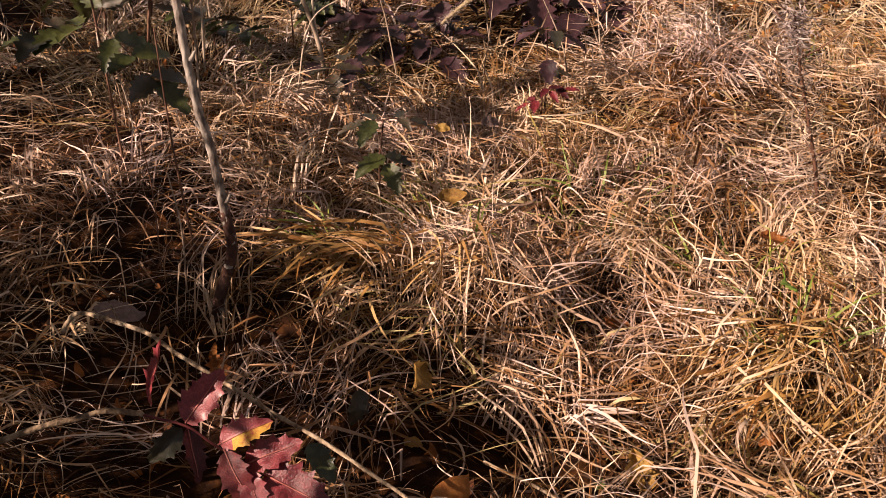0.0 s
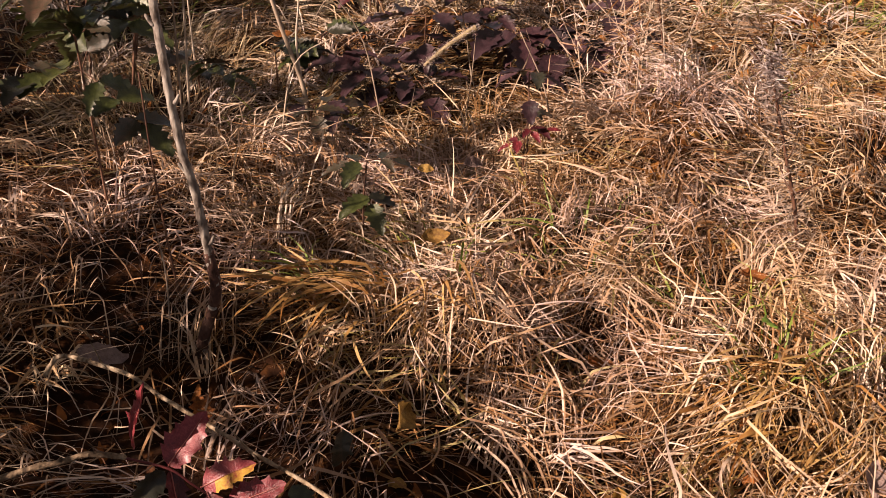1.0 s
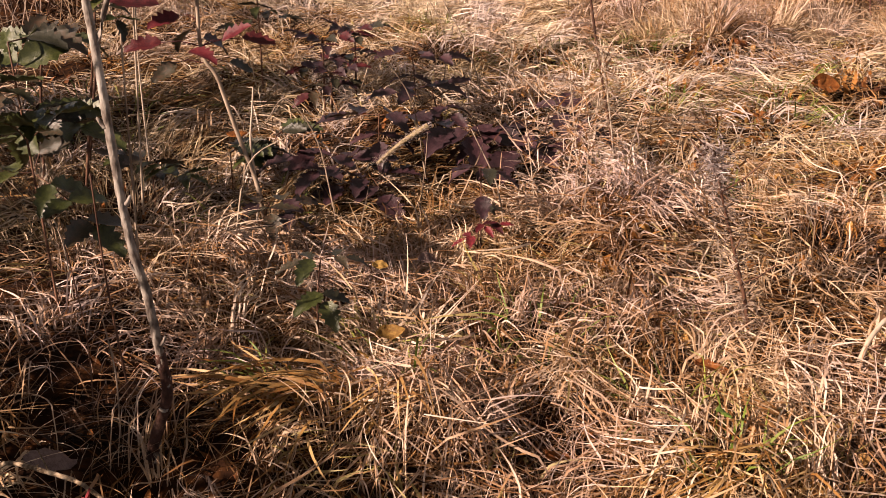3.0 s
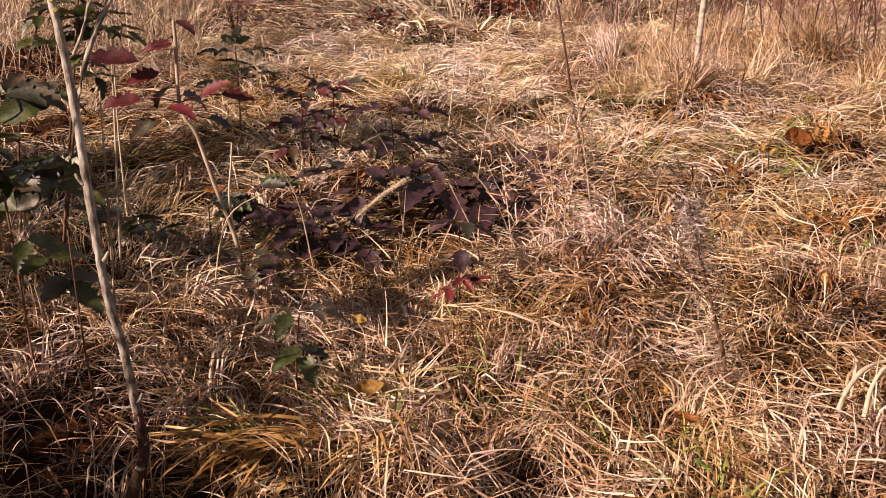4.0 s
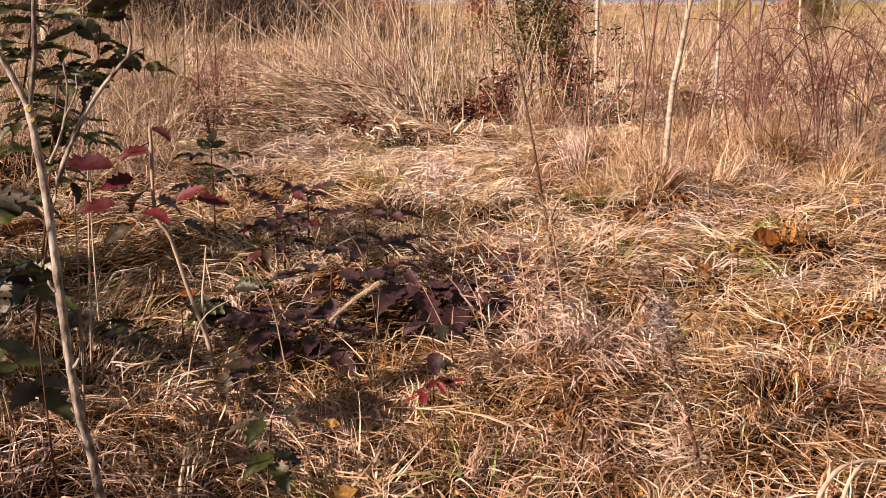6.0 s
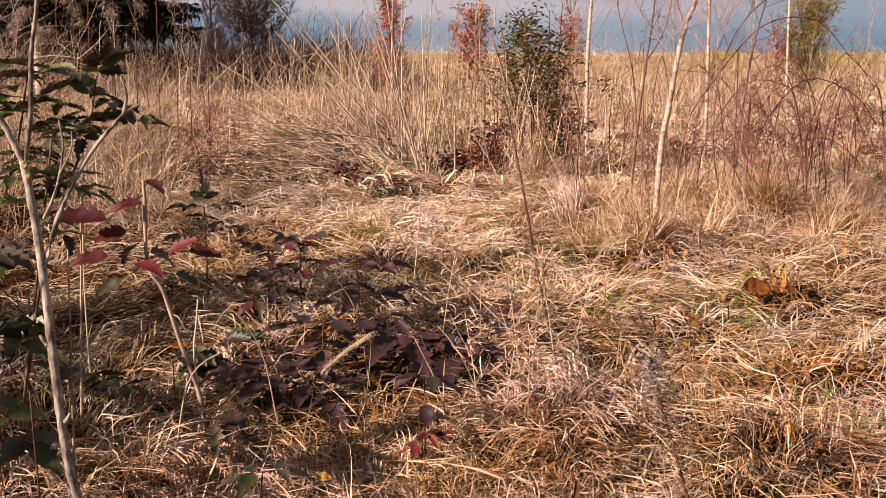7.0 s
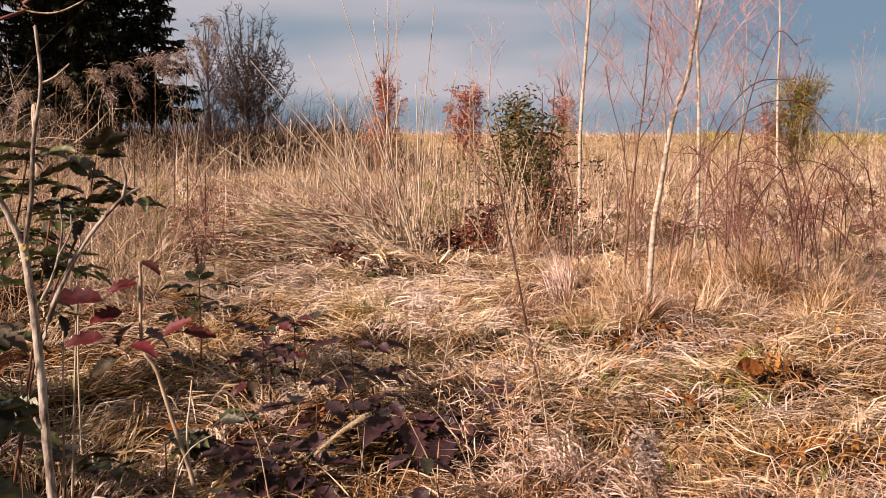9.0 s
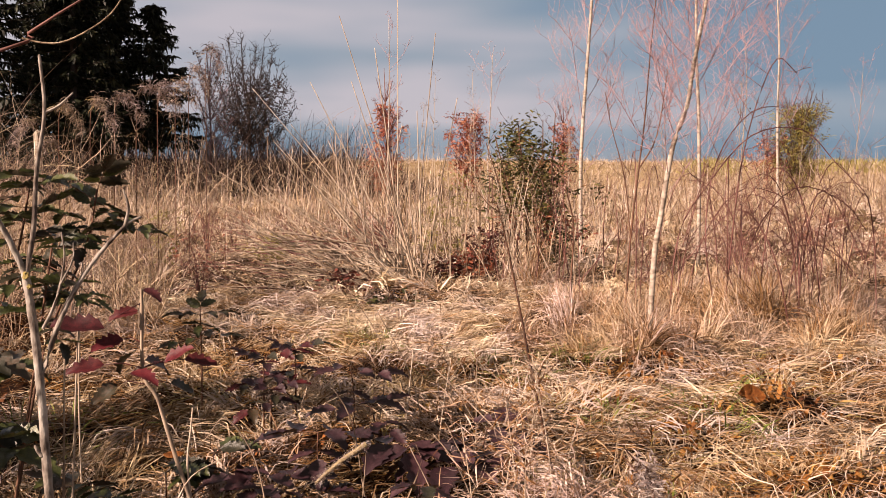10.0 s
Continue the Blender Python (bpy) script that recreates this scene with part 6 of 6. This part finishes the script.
def build_far_trees():
    spruce(-6.9, 22.5, 7.6, 2.1, 1.25, "tall dark spruce at the edge of the meadow")
    spruce(-5.2, 24.0, 7.0, 1.25, 1.45, "tall dark spruce at the edge of the meadow")
    spruce(-3.76, 24.5, 4.5, 1.2, 1.5, "dark spruce with a pointed crown at the edge of the meadow")
    spruce(-6.0, 25.5, 6.6, 2.0, 1.2, "dark spruce at the edge of the meadow")
    spruce(-5.15, 22.8, 6.2, 1.25, 1.55, "dark spruce at the edge of the meadow")
    spruce(-4.5, 24.2, 4.9, 1.0, 1.3, "dark spruce at the edge of the meadow")
    round_tree(-2.1, 31.3, 0.95, 4.8, 1.36)
    leafy_tree("thin bare tree with pale purple twigs", -2.85, 27.0, 3.9, 1.1, 26, 500, PLUME, BIRCH_TWIG, (0.05, 0.1), 0.2, "bare_tree", "far bare trees", 0.007, (0.03, 0.06))
    leafy_tree("young tree holding russet red leaves", 1.42, 23.5, 3.05, 0.75, 26, 2200, RED_FOLIAGE, TWIG, (0.06, 0.11), 0.12, twig_r=0.004, top=0.72)
    leafy_tree("young tree holding russet red leaves", 3.29, 23.5, 2.15, 0.85, 24, 2600, RED_FOLIAGE, TWIG, (0.06, 0.11), 0.15, twig_r=0.004)
    leafy_tree("young tree holding russet red leaves", 5.52, 23.5, 2.6, 0.65, 22, 1300, RED_FOLIAGE, TWIG, (0.06, 0.11), 0.2, twig_r=0.004, top=0.75)
    leafy_tree("young tree holding russet red leaves", 10.45, 23.5, 1.75, 0.9, 16, 800, RED_FOLIAGE, TWIG, (0.05, 0.09), 0.15, twig_r=0.005)
    leafy_tree("yellow-green young pine with loose branches", 11.2, 23.5, 2.35, 1.3, 40, 7000, PINE, BROWN_STEM, (0.07, 0.15), 0.06, "young_pine", "young pines", 0.005, (0.010, 0.022), climb=(0.7, 1.25))
    # low brush on the skyline
    n = 9000
    x = rng.uniform(-17, 3.2, n)
    y = rng.uniform(25, 40, n)
    hgt = 1.1 * rng.uniform(0.5, 1.2, n) * (1.2 + 0.4 * waves(x, y, 5, 21)) * np.clip((3.6 - x) / 3, 0.3, 1.0)
    stuff("skyline_brush", [ribbons(x, y, rng.uniform(0, 6.28, n), np.maximum(hgt, 0.2) * 1.5, rng.uniform(0.012, 0.035, n), rng.uniform(0.9, 1.5, n), rng.uniform(-0.2, 1.5, n), rng.normal(0, 0.8, n), np.zeros(n), rng.uniform(0, 1, n), 4, settle=False, kinks=(0.8, 0.4))],
          BRUSH, "low dark brush along the skyline", "brush")
    n = 6500
    x, y = wedge(n, 30.0, 110.0, 0.05, 0.72, 1.0)
    stuff("skyline_grass", [upright(n, x, y, rng.triangular(0.12, 0.28, 0.6, n), (0.015, 0.04), rng.uniform(0.2, 1, n), (0.7, 1.57), (0.0, 1.57))], STRAW_FAR, "tawny grass along the skyline")
    n = 11000
    x, y = wedge(n, 11.0, 30.0, 0.16, 0.66, 1.0)
    ok = waves(x, y, 2.4, 51) > rng.uniform(-0.5, 0.9, n)
    x, y = x[ok], y[ok]
    n = len(x)
    ln = rng.triangular(0.4, 1.0, 1.65, n) * (1 + 0.35 * waves(x, y, 5.0, 52))
    stuff("skyline_weeds", [upright(n, x, y, ln, (0.005, 0.011), rng.uniform(0, 1, n), (1.1, 1.57), (0.2, 1.5), 5),
                            upright(n, x, y, ln * 0.35, (0.004, 0.009), rng.uniform(0, 1, n), (0.1, 1.2), (-0.6, 1.2), 3, height(x, y) + ln * rng.uniform(0.4, 0.8, n))],
          WEED, "uneven tall mauve-brown weeds against the skyline", "weeds")
    n = 1500
    y = rng.uniform(45, 76, n)
    x = y * np.where(rng.uniform(0, 1, n) < 0.65, rng.normal(0.52, 0.05, n), rng.normal(0.385, 0.015, n))
    stuff("green_grass_strip", [upright(n, x, y, rng.triangular(0.2, 0.4, 0.7, n), (0.04, 0.08), rng.uniform(0.3, 1, n), (0.8, 1.57), (0.2, 1.5))], PINE, "yellow-green grass strip along the skyline")
    # weathered post
    t = thing("post", "pale weathered wooden post among the weeds", "post")
    z = gz(-4.07, 15.65)
    part("shaft", Soup().tube([(-4.07, 15.65, z - 0.1), (-4.07, 15.65, z + 0.5), (-4.065, 15.65, z + 1.0), (-4.067, 15.65, 1.31), (-4.067, 15.65, 1.322)], 0.056, 0.052, 12, 0.04).mesh("shaft"), POST, t)


# ---- standing tufts, green shoots and fallen leaves ----
def tuft(n, x, y, r, length, width, e0, e1, tone, segs=5, head=None, fan=3.2, curl=0.6, lift=0.0, kinks=(0.7, 0.4)):
    a = rng.uniform(0, 6.283, n)
    d = r * np.sqrt(rng.uniform(0, 1, n))
    tx, ty = x + d * np.cos(a), y + d * np.sin(a)
    hd = a + rng.normal(0, 0.5, n) if head is None else head + rng.normal(0, fan, n)
    return ribbons(tx, ty, hd, rng.uniform(*length, n), rng.uniform(*width, n), rng.uniform(*e0, n), rng.uniform(*e1, n), rng.normal(0, curl, n), lift + np.abs(rng.normal(0, 0.02, n)), np.clip(rng.normal(tone, 0.2, n), 0, 1), segs, kinks=kinks)


def bladed_tussock(label, mat, x, y, chunks):
    """A tussock close to the path, whose blades are parts of their own."""
    t = thing("grass_tussock", label, "grass tussock", "grass tussocks")
    for (v, f, tone), segs in chunks:
        per = (segs + 1) * 2
        for i in range(0, len(v), per):
            k = i // per * segs
            part("grass_blade", raw_mesh("grass_blade", v[i:i + per], f[k:k + segs] - i, tone[i:i + per]), mat, t)
    return t


def build_tussocks():
    pale = "arching tussock of pale dry grass blades"
    for x, y, r, n in ((0.20, 1.88, 0.13, 170), (0.54, 1.38, 0.12, 100), (-0.30, 1.92, 0.14, 130), (0.86, 1.42, 0.14, 120), (0.98, 2.15, 0.16, 130), (-0.62, 1.80, 0.16, 120), (0.02, 2.25, 0.15, 140), (1.3, 2.75, 0.2, 150), (-0.25, 3.0, 0.2, 130)):
        ch = tuft(n, x, y, r * 1.25, (0.09, 0.20), (0.0020, 0.0042), (0.1, 0.7), (-1.3, -0.5), 0.66, 8, lift=0.025, curl=0.9, kinks=(0.6, 0.3))
        bladed_tussock(pale, STRAW, x, y, [(ch, 8)])
    bladed_tussock("tussock of pale grey-tan blades hanging down over its hummock", STRAW, 0.12, 1.58, [(tuft(190, 0.13, 1.60, 0.11, (0.14, 0.27), (0.0020, 0.0042), (0.0, 0.5), (-1.7, -0.9), 0.6, 8, head=4.55, fan=0.55, curl=0.5, lift=0.02, kinks=(0.5, 0.25)), 8)])
    bladed_tussock("loose tuft of broad bleached pinkish-white grass blades", STRAW, 0.02, 1.78, [(tuft(26, 0.02, 1.80, 0.07, (0.16, 0.30), (0.0045, 0.0080), (0.5, 1.1), (0.0, 0.7), 0.95, 7, head=1.0, fan=0.5, curl=0.5, kinks=(0.5, 0.3)), 7)])
    bladed_tussock("arching tussock of broad ochre-yellow grass blades", OCHRE, -0.17, 1.52, [(tuft(62, -0.10, 1.54, 0.09, (0.16, 0.30), (0.0035, 0.0070), (0.1, 0.5), (-0.7, -0.2), 0.55, 8, head=3.3, fan=0.75, lift=0.05), 8), (tuft(40, -0.02, 1.58, 0.08, (0.14, 0.26), (0.0032, 0.0062), (0.1, 0.6), (-1.0, -0.3), 0.6, 8, head=4.2, fan=0.9, lift=0.04), 8)])
    bladed_tussock("low tussock of broad rust-yellow grass blades", OCHRE, 0.5, 1.08, [(tuft(130, 0.57, 1.26, 0.14, (0.12, 0.25), (0.0024, 0.0050), (0.1, 0.5), (-0.8, -0.2), 0.6, 7, head=3.75, fan=0.4, lift=0.035), 7)])
    # upright clumps behind the goldenrod
    for x, y, r, n in ((0.52, 2.38, 0.15, 280), (0.52, 3.32, 0.22, 290), (0.30, 2.12, 0.14, 200)):
        bladed_tussock("upright clump of pale tan dry grass", STRAW, x, y, [(tuft(n, x, y, r, (0.09, 0.22), (0.0016, 0.0036), (0.5, 1.4), (-1.3, 0.4), 0.75, 6, curl=1.3, kinks=(0.9, 0.6)), 6)])
    # standing grass round the birches and brambles
    chunks = []
    for x, y, r, n, h in ((1.60, 5.0, 0.26, 760, 0.36), (1.98, 5.05, 0.26, 860, 0.44), (2.35, 5.5, 0.36, 1100, 0.48), (2.8, 5.4, 0.34, 800, 0.38), (1.30, 5.3, 0.30, 700, 0.34), (1.5, 7.5, 0.22, 420, 0.6), (1.72, 5.45, 0.2, 500, 0.5), (2.15, 6.1, 0.5, 1000, 0.36), (3.2, 5.9, 0.45, 900, 0.32), (1.75, 6.3, 0.4, 800, 0.32), (3.5, 6.6, 0.5, 800, 0.34), (2.8, 6.6, 0.5, 900, 0.36), (2.45, 4.95, 0.22, 420, 0.28)):
        for k in range(9):
            a, d = rng.uniform(0, 6.283), r * rng.uniform(0, 0.9)
            bx, by, way, hh = x + 1.35 * d * np.cos(a), y + 1.35 * d * np.sin(a), rng.uniform(0, 6.283), h * rng.uniform(0.35, 1.1)
            m, tone = n // 11, rng.uniform(0.35, 0.95)
            chunks += [tuft(m, bx, by, r * 0.22, (hh * 0.6, hh * 1.15), (0.003, 0.0058), (1.0, 1.5), (-0.3, 1.5), tone, 6, head=way, fan=0.8, curl=0.9, kinks=(0.8, 0.4)),
                       tuft(int(m * 1.1), bx, by, r * 0.4, (hh * 0.6, hh * 1.15), (0.003, 0.006), (0.6, 1.4), (-1.7, -0.5), tone - 0.05, 7, head=way, fan=1.5, curl=1.0, kinks=(0.8, 0.4))]
    stuff("standing_grass", chunks, STRAW, "standing clumps of tall pale dry grass")
    # grey straw here: the shade over these clumps is put into the blade colour
    stuff("shade_toned_grass", [tuft(700, -0.66, 2.55, 0.32, (0.10, 0.22), (0.0014, 0.003), (0.8, 1.5), (-0.2, 1.2), 0.35, 5, curl=1.2), tuft(400, -0.95, 3.2, 0.3, (0.10, 0.22), (0.0014, 0.003), (0.8, 1.5), (-0.2, 1.2), 0.35, 5, curl=1.2)], GREY, "thin grass standing in the shade, its colour dulled for that shade")
    stuff("pale_flattened_grass", [tuft(620, x, y, r * 1.1, (0.12, 0.26), (0.003, 0.0065), (0.0, 0.6), (-0.7, 0.1), 0.78, 6, head=h, fan=0.9, lift=0.035, kinks=(0.8, 0.5)) for x, y, r, h in ((0.55, 6.1, 0.42, 0.6), (1.05, 6.4, 0.35, 2.6), (0.6, 5.1, 0.3, 0.3), (0.15, 6.4, 0.4, 3.4))], STRAW_FAR, "bleached flattened grass in the clearing")
    # green shoots
    chunks = []
    for x, y, r, n in ((-0.16, 1.62, 0.06, 26), (0.06, 1.63, 0.04, 14), (0.32, 1.80, 0.10, 34), (0.56, 1.37, 0.07, 30), (0.02, 1.80, 0.05, 14), (0.50, 1.55, 0.08, 18), (1.06, 3.58, 0.10, 60), (1.45, 3.45, 0.14, 60), (1.55, 3.9, 0.16, 60), (0.9, 2.45, 0.10, 26), (1.25, 2.4, 0.12, 30), (-0.35, 2.6, 0.15, 30), (1.25, 4.9, 0.2, 60), (2.0, 5.3, 0.3, 90), (0.75, 4.5, 0.3, 70), (0.3, 5.2, 0.4, 90), (-0.9, 3.6, 0.3, 60)):
        chunks.append(tuft(n, x, y, r, (0.06, 0.17), (0.0028, 0.0055), (0.5, 1.3), (-0.6, 0.6), 0.6, 5, lift=0.03))
    stuff("green_grass_blades", chunks, GREEN, "fresh green grass blades showing through the straw")


def fallen_leaf_mesh(seed, lobes=0):
    r = random.Random(seed)
    v, f = [], []
    n = 9
    for i in range(n):
        s = i / (n - 1)
        w = 0.30 * math.sin(math.pi * s ** 0.85) ** 0.8 + 0.01
        if lobes:
            w *= 1 + 0.28 * (1 if i % 2 else -1) * (0 < i < n - 1)
        z = 0.10 * math.sin(s * 3.1 + seed) + 0.05 * r.uniform(-1, 1)
        for k, u in enumerate((-1, -0.5, 0, 0.5, 1)):
            v.append((s - 0.5, w * u, z + 0.16 * u * u * (1 if seed % 2 else -0.6) + r.uniform(-0.02, 0.02)))
    for i in range(n - 1):
        for k in range(4):
            a = i * 5 + k
            f.append((a, a + 5, a + 6, a + 1))
    me = bpy.data.meshes.new("fallen_leaf")
    me.from_pydata(v, [], f)
    me.polygons.foreach_set("use_smooth", [True] * len(me.polygons))
    me.update()
    return me


def build_fallen_leaves():
    def leaf(x, y, z, size, mat, rx, ry, rz, seed, label, lobes=0):
        me = fallen_leaf_mesh(seed, lobes)
        ob = part("fallen_leaf", me, mat)
        ob.matrix_basis = pose(x, y, gz(x, y) + z, rx, ry, rz) @ Matrix.Scale(size, 4)
        tagged(ob, label, "leaf", "fallen leaves")
    yl, rl = "yellow-brown fallen leaf caught in the grass", "rust-brown curled leaf lying on the grass"
    leaf(-0.035, 1.22, 0.055, 0.068, LEAF_YELLOW, 50, 0, 75, 1, yl)
    leaf(0.015, 0.985, 0.05, 0.075, LEAF_RUST, 30, -20, 50, 2, rl)
    leaf(0.02, 1.75, 0.085, 0.055, LEAF_YELLOW, 30, 0, 10, 3, yl)
    leaf(-0.03, 1.72, 0.07, 0.04, LEAF_YELLOW, 50, 20, 120, 4, yl)
    leaf(0.0, 2.02, 0.10, 0.035, LEAF_YELLOW, 40, 20, 20, 5, yl)
    leaf(1.61, 3.62, 0.06, 0.12, LEAF_RUST, 50, 10, 10, 7, "large rust-orange curled leaf on flattened grass")
    leaf(1.62, 4.55, 0.06, 0.11, LEAF_RUST, 30, 0, 40, 8, rl, 1)
    leaf(0.78, 1.25, 0.04, 0.075, LEAF_RUST, 15, 10, 15, 9, rl)
    leaf(0.82, 1.10, 0.04, 0.07, LEAF_YELLOW, 15, 10, 60, 10, yl)
    leaf(0.60, 1.08, 0.055, 0.06, LEAF_GREYPINK, 25, 0, 80, 11, "withered grey-pink leaf in the grass")
    leaf(-0.35, 2.52, 0.28, 0.05, LEAF_RUST, 20, 10, 10, 12, "orange leaf caught on a shrub stem")
    leaf(0.10, 2.02, 0.11, 0.05, LEAF_GREYPINK, 30, 10, 30, 13, "withered grey-pink leaf in the grass")
    leaf(-0.52, 1.42, 0.05, 0.08, LEAF_GREYPINK, 15, 5, 10, 14, "withered grey leaf lying in shaded grass")
    leaf(0.66, 1.46, 0.05, 0.03, LEAF_GREEN, 20, 10, 40, 15, "small green leaf among the straw")
    leaf(0.55, 1.40, 0.085, 0.045, LEAF_FRESH, 30, 10, 100, 16, "small fresh green leaf among the straw")
    leaf(0.22, 1.10, 0.03, 0.022, LEAF_FRESH, 25, 10, 70, 17, "small fresh green leaf among the straw")
    for k in range(38):
        y = random.uniform(0.95, 5.5)
        x = random.uniform(-0.30 * y, 0.56 * y)
        leaf(x, y, random.uniform(0.01, 0.05), random.uniform(0.03, 0.07), random.choice((LEAF_RUST, LEAF_YELLOW, LEAF_RUST)), random.uniform(-30, 30), random.uniform(-30, 30), random.uniform(0, 360), k + 20, rl if k % 3 else yl, k % 2)


LEAF_GREYPINK = surface("withered_grey_leaf", [(0.2, (0.14, 0.09, 0.08)), (0.55, (0.30, 0.21, 0.19)), (1.0, (0.42, 0.32, 0.28))], scale=50, rough=0.8, bump=0.4, through_light=0.2)
LEAF_FRESH = surface("fresh_green_leaf", [(0.2, (0.08, 0.16, 0.02)), (0.6, (0.18, 0.30, 0.05)), (1.0, (0.30, 0.40, 0.09))], scale=60, rough=0.5, bump=0.3, through_light=0.3)


def build_shade_shrubs():
    """Unseen shrubs added beside the path on the sunny side, placed so that their shade falls across it."""
    # last number: leaf count, which sets how dense the added shade is
    for x, y, h, w, n in ((-1.42, 0.12, 1.10, 0.22, 300), (-1.45, 0.66, 0.95, 0.34, 620), (-1.65, 1.12, 1.04, 0.38, 900), (-1.85, 1.95, 1.15, 0.40, 1000), (-2.2, 2.65, 1.2, 0.42, 900), (-2.4, 2.97, 2.15, 0.46, 2600)):
        st = []
        for k in range(7):
            a = k * 0.9
            st.append(([(x + 0.04 * math.cos(a), y + 0.04 * math.sin(a), -0.05), (x + w * 0.4 * math.cos(a), y + w * 0.4 * math.sin(a), h * 0.5), (x + w * 0.8 * math.cos(a), y + w * 0.8 * math.sin(a), h * random.uniform(0.75, 1.0))], 0.008))
        t = bare_shrub("unseen evergreen shrub added beside the path to cast shade", st, BROWN_STEM, DARK_TWIG, 6, (0.1, 0.28), 0.002, group="path-side shrubs")
        pts = []
        while len(pts) < 300:
            p = Vector((random.uniform(-1, 1), random.uniform(-1, 1), random.uniform(-1, 1)))
            if p.length < 1:
                pts.append(Vector((x + w * p.x, y + w * p.y, h * (0.55 + 0.48 * p.z))))
        foliage(t, pts, n, (0.05, 0.08), (0.025, 0.04), DARK_LEAVES, 0.03)


build_shade_shrubs()
build_sapling()
build_holly()
build_dry_stems()
build_birches()
build_shrubs()
build_stalks()
build_weeds()
build_far_trees()
build_tussocks()
build_fallen_leaves()
